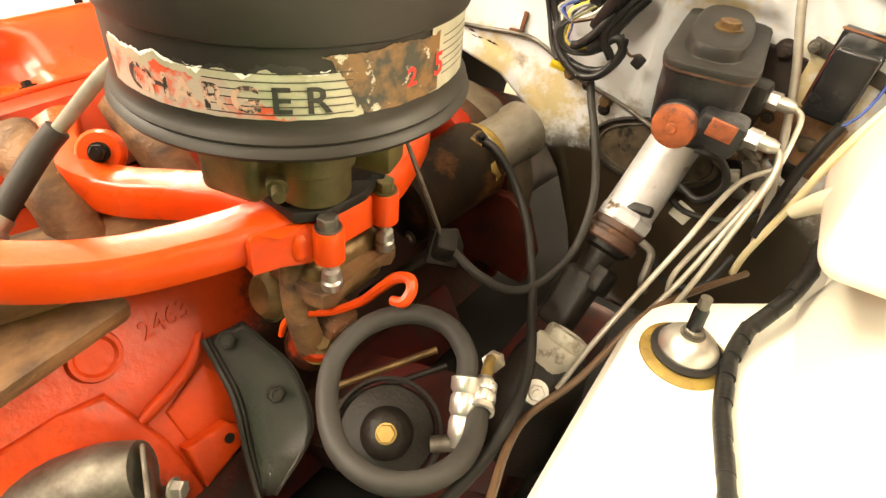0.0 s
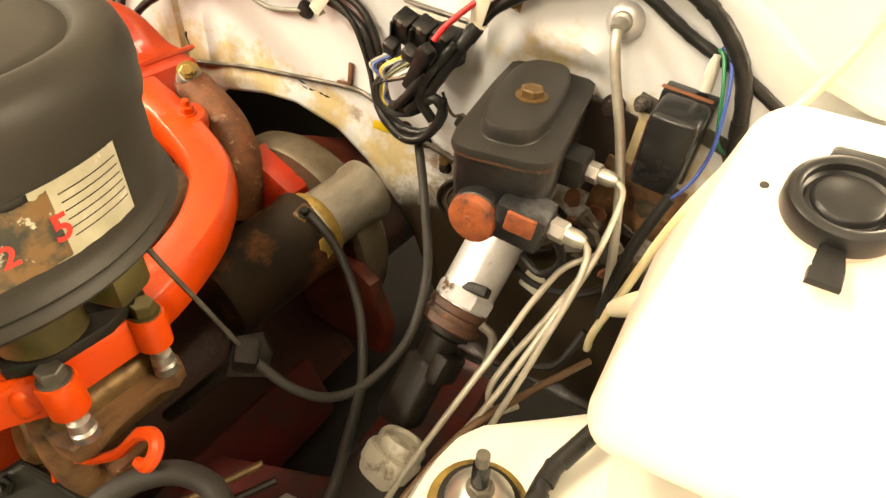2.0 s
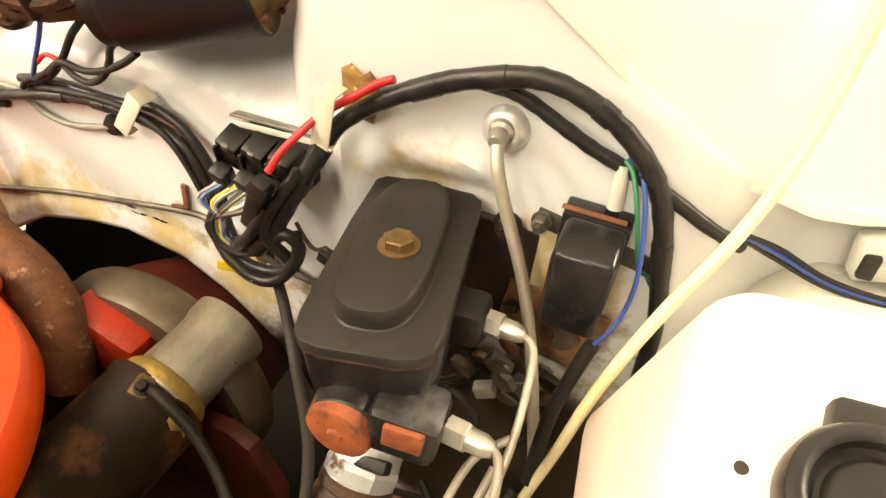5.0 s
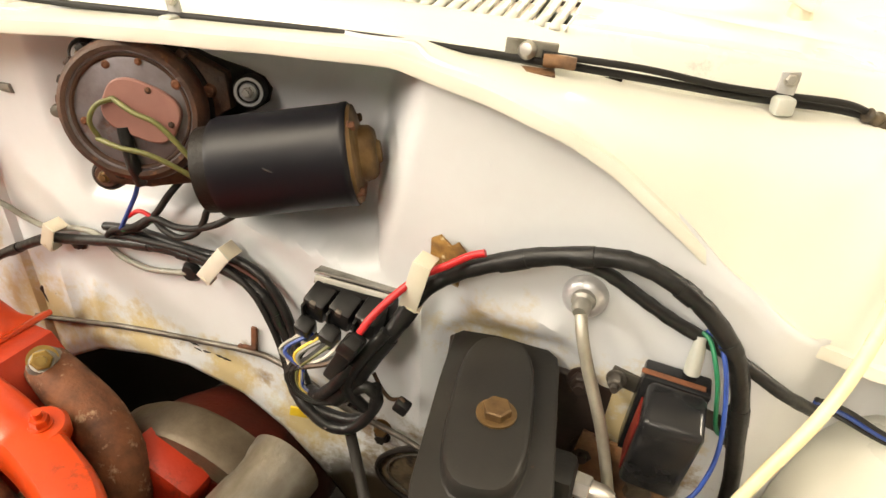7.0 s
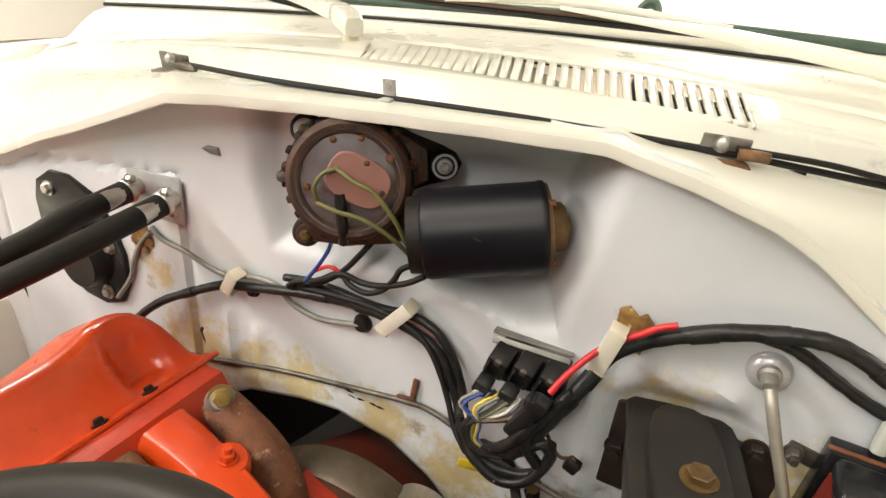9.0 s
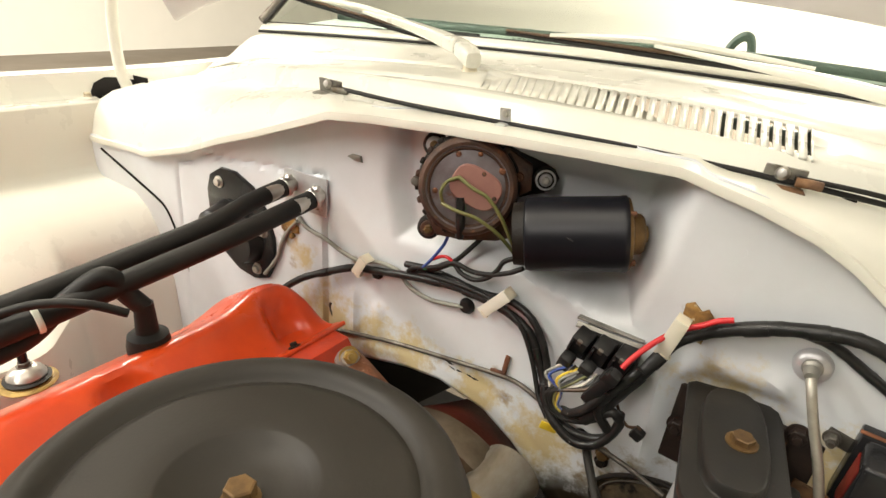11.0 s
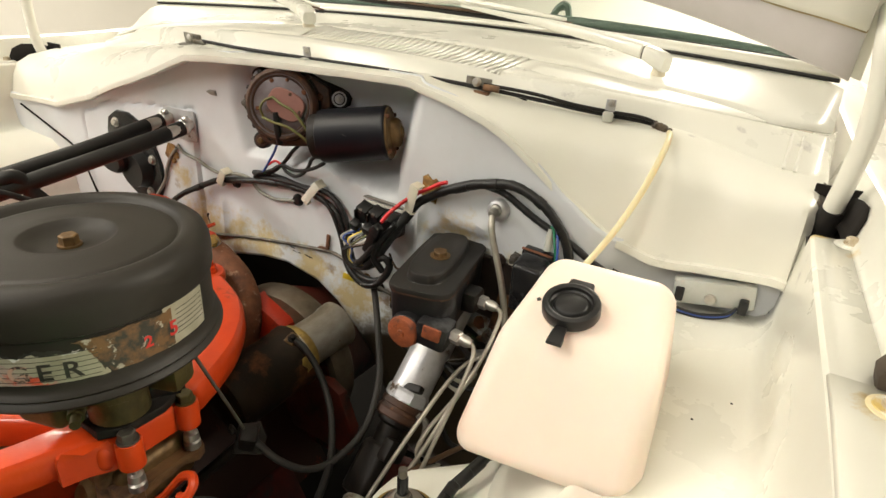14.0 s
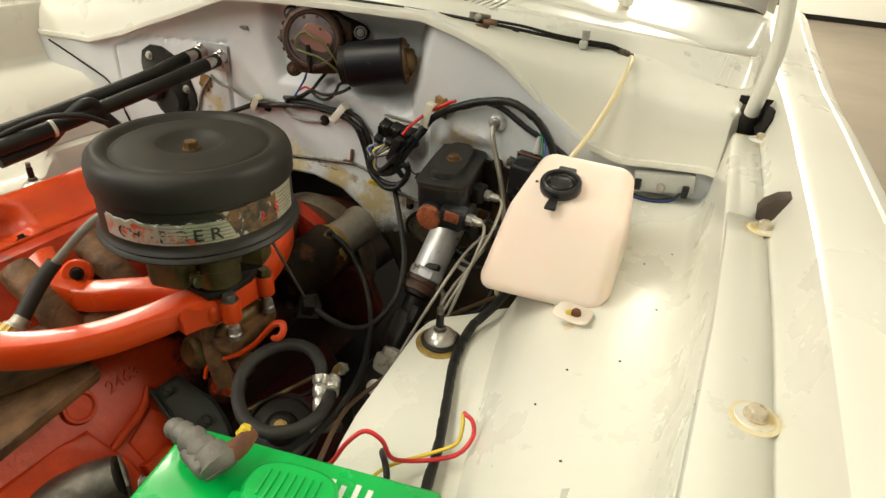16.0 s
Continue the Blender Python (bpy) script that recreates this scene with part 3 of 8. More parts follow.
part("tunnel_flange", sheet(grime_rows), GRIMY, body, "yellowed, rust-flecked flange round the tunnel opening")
# tunnel and toe board behind the opening, near-black in place of shade
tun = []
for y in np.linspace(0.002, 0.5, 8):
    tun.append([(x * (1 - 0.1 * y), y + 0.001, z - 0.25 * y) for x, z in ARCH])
part("transmission_tunnel", sheet(tun), DARK_VOID, body, "transmission tunnel, coloured black for the shade inside")
# unseen black sheet added so no light enters from below
part("bay_floor_blank", box((1.5, 1.6, 0.02), (0, -0.35, 0.20), bevel=0), DARK_VOID, body, "black sheet added to shut the bay off below")


# cowl: plenum front, strip and vented top
def base_y(x):
    return 0.022 + 0.42 * x * x - 0.06 * ease(0.5, 0.7, abs(x))


def base_z(x):
    return max(lip_z(x) + 0.010, 0.944 - 0.032 * ease(0.2, 0.5, abs(x)) - 0.036 * ease(0.5, 0.7, abs(x)))


def edge_y(x):
    return 0.038 + 0.42 * min(abs(x), 0.72) ** 2


def screen_y(x):
    return 0.445 - 0.30 * min(abs(x), 0.72) ** 2


def top_z(x, y):
    """The cowl's top: its front edge falls away to the sides, its rear edge meets the screen."""
    z0, z1, y0 = 0.971 - 0.13 * x * x, 0.979 - 0.022 * x * x - 0.062 * ease(0.67, 0.80, abs(x)), edge_y(x)
    t = min(1.0, max(0.0, (y - y0) / (screen_y(x) - y0)))
    return z0 + (z1 - z0) * t ** (1.6 - 0.8 * ease(0.4, 0.7, abs(x)))


def plenum_section(x, push=0.0):
    yl, zl, yb, zb = lip_y(x), lip_z(x), base_y(x), base_z(x)
    h = zb - zl
    pts = [(max(yl + 0.016, wall_y(x, zl) + 0.006), zl + 0.006), (yl + 0.003, zl - 0.0005), (yl - 0.0034, zl), (yl - 0.0040, zl + 0.0015), (yl - 0.0032, zl + 0.0092), (yl + 0.0022, zl + 0.0100)]
    for f, g in ((0.2, 0.03), (0.45, 0.08), (0.68, 0.17), (0.84, 0.33), (0.94, 0.58), (0.985, 0.85), (1.0, 1.0)):
        g *= 1 - 0.45 * ease(0.45, 0.68, abs(x)) * (1 - g)
        pts.append((yl + 0.0025 + (yb - yl - 0.0025) * g, zl + 0.009 + (h - 0.009) * f))
    ty = edge_y(x)
    tz = top_z(x, ty)
    pts += [(yb + 0.003, zb + 0.004), (ty - 0.006, tz - 0.004), (ty - 0.002, tz - 0.0008), (ty + 0.004, tz)]
    return [(x, y + push, z) for y, z in pts]


def end_section(x, x_out, pushes):
    return [[(x_out if k else x + (x_out - x) * 0.6, y, z) for _, y, z in plenum_section(x, push)] for k, push in enumerate(pushes)]


sections = end_section(-0.795, -0.81, (0.016, 0.05, 0.16))[::-1]
sections += [plenum_section(float(x)) for x in np.linspace(-0.795, 0.69, 190)]
sections += end_section(0.69, 0.705, (0.016, 0.05, 0.16))
part("cowl_front", sheet(sections), WHITE, body, "white cowl panel with a folded lip")
for x in (-0.452, -0.372, -0.301, -0.165, 0.245, 0.332, 0.362, 0.394, 0.402, 0.46):
    part("rust_nick", lathe([(0, 0.0010), (0.0014, 0.0006), (0.0018, -0.0008)], (x, lip_y(x) - 0.0016, lip_z(x) + 0.003), (0, -1, 0.2), 10), RUST, body, "small rust nick on the lip")
for s in (1, -1):
    sec = plenum_section(0.69 if s > 0 else -0.795)
    part("seam_gap", tube([(0.7015 if s > 0 else -0.8065, y + 0.022, z - 0.002) for _, y, z in sec[2:11]], 0.0024, 6, 3), DARK_VOID, body, "dark gap beside the cowl")


for x in (0.655, 0.668):
    part("seam_fold", tube([(x, y - 0.0004, z) for _, y, z in plenum_section(x)[-5:-2]], 0.0022, 8, 3), WHITE, body, "creased seam in the cowl's end")


V0, V1, STEP, SLOT = 0.070, 0.205, 0.0106, 0.0037


def slot_x(xb, y):
    xt = 0.294 + (xb - 0.306) * 1.16
    return xb + (xt - xb) * (y - V0) / (V1 - V0)


vent = bmesh.new()
xs = [float(v) for v in np.linspace(-0.80, 0.698, 64)]


def patch(edge_a, edge_b, y0, y1, k=3):
    """A piece of the cowl top between two edges, each a function of y."""
    sheet([[(e, y, top_z(e, y)) for e, y in ((edge_a(y) + (edge_b(y) - edge_a(y)) * s, y) for s in (0, 0.5, 1))] for y in np.linspace(y0, y1, k)], vent)


slots = [0.306 - STEP * i for i in range(32)]
rear = [[(x, y, top_z(x, y)) for y in np.linspace(max(V1, edge_y(x) + 0.003), screen_y(x) + 0.008, 8)] for x in xs]
sheet(rear, vent)
front = [[(x, y, top_z(x, y)) for y in np.linspace(edge_y(x) + 0.003, max(V0, edge_y(x) + 0.0035), 4)] for x in xs if edge_y(x) + 0.003 < V0]
sheet(front, vent)
# sides of the slot band
for xs_side in ([x for x in np.linspace(0.3095, 0.6215, 18)], [x for x in np.linspace(-0.6215, slots[-1] - 0.010, 30)]):
    rows_side = []
    for x in xs_side:
        x = float(x)
        y0 = max(V0, edge_y(x) + 0.003)
        if y0 < V1:
            rows_side.append([((slot_x(x, y) if abs(x - 0.3095) < 0.0005 or abs(x - slots[-1] + 0.010) < 0.0005 else x), y, top_z(x, y)) for y in np.linspace(y0, V1, 4)])
    sheet(rows_side, vent)
for i, xb in enumerate(slots[:-1]):
    # slots narrow towards the left, in place of glare that hides them
    gap = SLOT * (0.15 + 0.85 * ease(-0.02, 0.16, xb))
    lo, hi = slots[i + 1] + gap / 2, xb - gap / 2
    bar = sheet([[(slot_x(lo + (hi - lo) * k, y), y, top_z(slot_x(lo + (hi - lo) * k, y), y)) for k in (0, 0.5, 1)] for y in np.linspace(V0, V1, 4)])
    thick(part("vent_slat", bar, WHITE, body), 0.003 if xb > 0.06 else 0.0012, -1)
patch(lambda y: slot_x(slots[-1] - 0.010, y), lambda y: slot_x(slots[-1] - SLOT / 2, y), V0, V1, 4)
patch(lambda y: slot_x(0.306 + SLOT / 2, y), lambda y: slot_x(0.3095, y), V0, V1, 4)
thick(part("cowl_top", vent, WHITE, body, "bright white cowl top with rows of air slots"), 0.003, -1)
# black plate stands in for shade below the right-hand slots
part("slot_shade_plate", box((0.56, 0.16, 0.01), (0.07, 0.15, 0.925), bevel=0), DARK_VOID, body, "black plate put in for the shade beneath the slots")
# white sheet added under the left slots so that they look bright
baffle = sheet([[(float(x), float(y), top_z(float(x), float(y)) - 0.0017 - 0.036 * ease(0.045, 0.17, float(x))) for y in np.linspace(0.055, 0.23, 4)] for x in np.linspace(-0.22, 0.17, 14)])
part("slot_lightener", baffle, WHITE, body, "white sheet added close under the slots to lighten them")


# inner wings, wings and shock towers; built for one side and mirrored
def wing_parts(side):
    s = side
    out_by = 0.0 if side > 0 else -0.095

    def apron_row(y):
        """Across: the tower's inner wall, its top, the step up, the shelf, the wall, the bolt rail."""
        f = ease(-0.50, -0.62, y)
        zt = 0.592 - 0.012 * f
        xi = float(np.interp(y, [-0.70, -0.55, -0.48, -0.40, -0.29, -0.262, -0.245, -0.21, -0.18, -0.168, -0.16], [0.45, 0.413, 0.393, 0.386, 0.377, 0.381, 0.391, 0.430, 0.462, 0.478, 0.487]))
        xr = 0.487 + 0.24 * max(0.0, -0.22 - y)
        xr = min(xr, 0.60)
        pts = [(xi - 0.035, 0.26), (xi - 0.012, 0.45), (xi - 0.002, zt - 0.022), (xi + 0.004, zt - 0.006), (xi + 0.016, zt), (xi + 0.5 * max(0.04, xr - 0.025 - xi), zt + 0.001),
               (max(xr - 0.025, xi + 0.018), zt + 0.004), (max(xr - 0.008, xi + 0.02), zt + 0.012), (max(xr + 0.002, xi + 0.022), zt + 0.036), (max(xr + 0.016, xi + 0.026), zt + 0.062),
               (xr + 0.05, 0.690), (xr + 0.085, 0.711), (0.655, 0.716), (0.678, 0.718), (0.688, 0.724), (0.694, 0.738), (0.698, 0.785), (0.7005, 0.830),
               (0.7020, 0.8440), (0.7045, 0.8465), (0.757, 0.8465)]
        shift = 0.020 * ease(0.10, -0.45, y) - 0.006
        out = []
        for i, (x, z) in enumerate(pts):
            if y > 0.036 and i > 17:
                z -= 0.05  # the rail stops short of the hinge's well
            out.append((s * (crest_x(y) - 0.0205 if i == len(pts) - 1 else x + (shift if i >= 13 else 0.0)) + out_by, y, z))
        return out

    def crest_x(y):
        return float(np.interp(-y, [-1.0, -0.5, -0.2, -0.05, 0.12, 0.31, 0.45, 1.25], [0.70, 0.712, 0.733, 0.748, 0.759, 0.771, 0.779, 0.80]))

    ys = [0.075, 0.040, 0.034, 0.02, -0.02, -0.06, -0.10, -0.14, -0.158, -0.164, -0.168, -0.175, -0.18, -0.195, -0.21, -0.228, -0.245, -0.255, -0.264, -0.275, -0.285, -0.30, -0.34, -0.38, -0.42, -0.46, -0.50, -0.54, -0.58,
          -0.62, -0.68, -0.76, -0.86, -1.0, -1.2]
    apron = part("inner_wing", sheet([apron_row(y) for y in ys]), WHITE, body, "white painted inner wing with a shock tower")
    thick(apron, 0.002, 0)
    # wing: inner wall, crest, crown and outer side
    rows = []
    for y in (1.0, 0.8, 0.6, 0.45, 0.30, 0.20, 0.10, 0.0, -0.1, -0.2, -0.3, -0.4, -0.5, -0.6, -0.7, -0.85, -1.0, -1.25):
        e = crest_x(y)
        zc = 0.893 + 0.012 * ease(0.1, 0.5, y) - 0.006 * max(0.0, -0.3 - y)
        pts = [(e - 0.020, 0.8462), (e - 0.017, 0.849), (e - 0.014, 0.854), (e - 0.003, zc - 0.009), (e, zc - 0.002), (e + 0.006, zc), (e + 0.040, zc - 0.002), (e + 0.060, zc - 0.006), (e + 0.0635, zc - 0.0085),
               (e + 0.067, zc - 0.0075), (e + 0.080, zc - 0.014), (e + 0.092, zc - 0.026), (e + 0.104, zc - 0.055), (e + 0.125, zc - 0.14), (e + 0.13, 0.55), (e + 0.10, 0.30)]
        rows.append([(s * x + out_by, y, z) for x, z in pts])
    thick(part("wing", sheet(rows), WHITE, body, "bright white front wing"), 0.002, 0)
    # black blocks and a black sheet put in for the shade behind the hinge
    part("hinge_shade_block", box((0.050, 0.17, 0.08), (s * 0.7225 + out_by, 0.121, 0.790), bevel=0.002), DARK_VOID, body, "black block put in for the shade of the hinge pocket")
    part("hinge_shade_plate", box((0.050, 0.004, 0.072), (s * 0.7160 + out_by, 0.116, 0.844), bevel=0.001), DARK_VOID, body, "black plate put in for the shade behind the hinge")
    gap = [[(s * (crest_x(y) - back) + out_by, y, z) for back, z in ((0.0240, 0.845), (0.0205, 0.850), (0.0185, 0.853), (0.0185 - 0.36 * (h - 0.853), h))] for y, h in ((0.030, 0.858), (0.040, 0.872), (0.060, 0.880), (0.085, 0.878), (0.114, 0.872))]
    thick(part("hinge_shade_sheet", sheet(gap), DARK_VOID, body, "black sheet laid on the wing's inner wall for a shaded opening"), 0.003, 0)
    rail_rows = [[(s * (0.6965 + 0.020 * ease(0.10, -0.45, y) + k * (crest_x(y) - 0.0235 - 0.6965 - 0.020 * ease(0.10, -0.45, y))) + out_by, y, 0.8492 - (0.0022 if k == 0 else 0)) for k in (0, 0.04, 0.5, 1)] for y in (-0.246, -0.30, -0.45, -0.7, -1.0, -1.2)]
    thick(part("rail_overlap", sheet(rail_rows), WHITE, body, "overlapping rail panel"), 0.0016, 0)
    # bolts on the rail
    for by in (0.022, -0.268, -0.545):
        bx = s * (0.730 + 0.020 * ease(0.10, -0.45, by)) + out_by
        bz = 0.8478 if by > -0.2 else 0.8500
        w = part("mounting_washer", lathe([(0.0, 0.0012), (0.0135, 0.0012), (0.0150, 0.0006), (0.0152, 0.0)], (bx, by, bz), (0, 0, 1), 28), YELLOWED if by < -0.1 else WHITE, body, "yellowed flat washer")
        part("washer_land", lathe([(0.0, 0.0020), (0.0118, 0.0020), (0.0124, 0.0010)], (bx, by, bz), (0, 0, 1), 28), WHITE, w)
        part("wing_bolt", hex_bolt((bx, by, bz + 0.002), (0, 0, 1), 0.0062, 0.0055, 1.2), BOLT_CREAM, body, "painted hexagon bolt with browned sides")


wing_parts(1)
wing_parts(-1)
random.seed(21)
for x, y in ((0.640, -0.165), (0.668, -0.12), (0.612, -0.41), (0.655, -0.37), (0.640, -0.52), (0.60, -0.47), (0.672, -0.26)):
    part("paint_chip", lathe([(0, 0.0006), (0.0011, 0.0005), (0.0014, 0)], (x, y, 0.7185), (0, 0, 1), 8), GREASE, body, "tiny dark paint chip")

# bonnet: curved rear edge, rising to the front
bonnet = thing("bonnet", "white bonnet propped open over the engine bay", "bonnet", (0, 0.3, 1.0))
RISE = math.radians(62)
hood_rows, inner_rows, hem_rows = [], [], []
for x in np.linspace(-0.70, 0.70, 41):
    x = float(x)
    y0 = 0.35 - 0.45 * x * x
    z0 = 1.085 - 0.19 * x * x if x > 0 else 1.085 - 0.10 * x * x - 0.045 * (x / 0.7) ** 10
    row = []
    for d in (0, 0.01, 0.03, 0.08, 0.16, 0.3, 0.5, 0.8, 1.1, 1.25):
        crown = 0.012 * (1 - (x / 0.72) ** 2)
        row.append((x, y0 - d * math.cos(RISE) + crown * math.sin(RISE), z0 + d * math.sin(RISE) + crown * math.cos(RISE)))
    hood_rows.append(row)
    wave = 0.060 + 0.012 * noise.noise(Vector((x * 9, 2.0, 0))) + 0.004 * noise.noise(Vector((x * 30, 5.0, 0)))

    def under(d, dip):
        crown = 0.012 * (1 - (x / 0.72) ** 2)
        return (x * 0.985, y0 - d * math.cos(RISE) + (crown - dip) * math.sin(RISE), z0 + d * math.sin(RISE) + (crown - dip) * math.cos(RISE))

    hem_rows.append([under(d, dip) for d, dip in ((0.0, 0.003), (0.004, 0.0065), (0.03, 0.0075), (wave, 0.008), (wave + 0.02, 0.008))])
    inner_rows.append([under(wave + d, dip + (0.010 if d > 0.05 and math.cos(x * 14) > 0.2 else 0.0)) for d, dip in ((0.0, 0.009), (0.003, 0.0135), (0.012, 0.017), (0.05, 0.019), (0.06, 0.020), (0.24, 0.020), (0.55, 0.020), (0.95, 0.018), (1.16, 0.016))])
thick(part("outer_skin", sheet(hood_rows), WHITE, bonnet), 0.002, 0)
thick(part("inner_frame", sheet(inner_rows), WHITE, bonnet, "creamy pressed inner frame"), 0.002, 0)
thick(part("hem", sheet(hem_rows), HEM, bonnet, "lilac-grey folded hem along the rear edge"), 0.0015, 0)
part("sealer_bead", tube([Vector(r[0]) for r in inner_rows], [0.0022 + 0.0012 * abs(noise.noise(Vector((k * 0.7, 0, 0)))) for k in range(len(inner_rows))], 8, 2), SEALER, bonnet, "browned bead of sealer along the inner frame")
for s in (1, -1):
    away = Vector((-0.014 if s > 0 else -0.081, 0, 0))
    arm = part("hinge_arm", tube([Vector(q) + away for q in [(s * 0.722, 0.125, 0.812), (s * 0.724, 0.10, 0.838), (s * 0.726, 0.085, 0.870), (s * 0.730, 0.08, 0.910), (s * 0.732, 0.08, 0.955), (s * 0.728, 0.08, 1.000),
                                  (s * 0.722, 0.085, 1.035), (s * 0.716, 0.105, 1.085)]], [0.0095, 0.0100, 0.0104, 0.0106, 0.0106, 0.0105, 0.0105, 0.0105], 16), WHITE, bonnet, "cream painted curved hinge arm")
    part("boot", tube([Vector(q) + away for q in ((s * 0.723, 0.110, 0.820), (s * 0.724, 0.098, 0.840), (s * 0.726, 0.087, 0.864))], [0.0145, 0.0140, 0.0118], 16), RUBBER_GREY, arm, "dark grey sleeve at the foot of the arm")
    part("pivot_bracket", box((0.008, 0.06, 0.07), (s * 0.700 + min(0.0, 0.095 * s), 0.13, 0.835), (8, 0, 0), 0.004), STEEL_DULL, arm, "grey worn pivot bracket")
    part("pivot_bolt", hex_bolt((s * 0.706 + min(0.0, 0.095 * s), 0.115, 0.85), (-s, -0.4, 0.1), 0.006, 0.005), STEEL_DULL, arm)

# windscreen, dash and steering wheel
screen = thing("windscreen", "clear curved windscreen in a dark rubber seal", "windscreen", (0, 0.445, 0.985))
glass_rows = []
for x in np.linspace(-0.70, 0.70, 25):
    x = float(x)
    glass_rows.append([(x * (1 - 0.12 * t), screen_y(x) + 0.028 + 0.42 * t, 0.998 - 0.022 * x * x + 0.40 * t) for t in (0, 0.25, 0.5, 0.75, 1.0)])
pane = part("pane", sheet(glass_rows), GLASS, screen)
thick(pane, 0.004, 0)
pane.visible_shadow = False
def along_screen(dy, dz):
    return [(x, screen_y(x) + dy, 0.979 - 0.022 * x * x + dz) for x in [float(v) for v in np.linspace(-0.69, 0.69, 25)]]


part("rubber_seal", tube(along_screen(0.004, 0.0015), 0.0028, 8, 2), RUBBER, screen, "thin black rubber seal")
band = [along_screen(dy, dz) for dy, dz in ((0.006, 0.001), (0.008, 0.007), (0.013, 0.0125), (0.020, 0.0155), (0.026, 0.0165))]
thick(part("trim", sheet(band), WHITE, screen, "cream painted moulding round the glass"), 0.002, 0)
part("glass_seal", tube(along_screen(0.0275, 0.0175), 0.0018, 8, 2), RUBBER, screen, "thin dark line of sealant")
for k in (0, -1):
    part("pillar", tube([Vector(p) + Vector((0, 0.0, 0)) for p in glass_rows[k]], 0.011, 10), STEEL_DULL, screen, "dull metal windscreen pillar moulding")
    part("pillar_seal", tube([Vector(p) + Vector((0.012 if k == 0 else -0.012, -0.008, -0.003)) for p in glass_rows[k]], 0.004, 8), RUBBER, screen, "black pillar seal")


def pad_z(x):
    return 1.018 - 0.060 * max(0.0, x) ** 2


dash = thing("dashboard", "pale green dashboard with a darker padded edge", "dashboard", (0, 0.6, 0.95))
part("top_panel", sheet([[(x, screen_y(x) + 0.035 + 0.14 * t, 0.982 + (pad_z(x) - 0.986) * t) for t in (0, 0.35, 0.7, 1)] for x in [float(v) for v in np.linspace(-0.66, 0.66, 15)]]), DASH, dash)
part("pad", tube([(x, screen_y(x) + 0.19, pad_z(x)) for x in (-0.66, -0.45, -0.2, 0, 0.2, 0.45, 0.66)], 0.011, 12), DASH_DARK, dash, "dark green padded roll")
part("ledge", sheet([[(x, screen_y(x) + 0.20 + 0.18 * t, pad_z(x) - 0.002 - 0.05 * t) for t in (0, 0.5, 1)] for x in [float(v) for v in np.linspace(-0.66, 0.66, 15)]]), DASH, dash)


def dash_spot(x, t):
    return Vector((x, screen_y(x) + 0.035 + 0.14 * t, 0.982 + (pad_z(x) - 0.986) * t + 0.0012))


grille = bmesh.new()
for k in range(4):
    for i in range(24):
        a, b = dash_spot(-0.262 + 0.0105 * i, 0.42 + 0.12 * k), dash_spot(-0.256 + 0.0105 * i, 0.42 + 0.12 * k)
        sheet([[a, b], [a + Vector((0, 0.007, 0.0016)), b + Vector((0, 0.007, 0.0016))]], grille)
part("speaker_grille", grille, RUBBER, dash, "rows of dark slots in the dash top")
for k in range(4):
    part("defroster_slat", tube([dash_spot(-0.435, 0.40 + 0.11 * k), dash_spot(-0.38, 0.40 + 0.11 * k), dash_spot(-0.325, 0.40 + 0.11 * k)], 0.0032, 8, 2), RUBBER, dash, "dark defroster slat")
ring = [(0.30 + 0.19 * math.cos(a), 0.88 - 0.095 * math.sin(a), 0.845 + 0.165 * math.sin(a)) for a in np.linspace(0, 2 * math.pi, 24, endpoint=False)]
wheel = part("steering_wheel", tube(ring, 0.011, 10, 3, True), DASH_DARK, dash, "dark green steering wheel")
part("spoke", tube([(0.12, 0.88, 0.85), (0.30, 0.84, 0.84), (0.48, 0.88, 0.85)], [0.012, 0.020, 0.012], 10), DASH_DARK, wheel)
part("hub", lathe([(0, -0.02), (0.035, -0.015), (0.04, 0.0), (0.0, 0.012)], (0.30, 0.84, 0.84), (0, -0.86, -0.5), 20), DASH_DARK, wheel)
part("instrument_hood", tube([(0.080, 0.80, 1.000), (0.095, 0.80, 1.040), (0.112, 0.80, 1.060), (0.130, 0.80, 1.060), (0.138, 0.80, 1.035), (0.140, 0.80, 1.000)], 0.008, 8), DASH_DARK, dash, "dark green arched moulding")


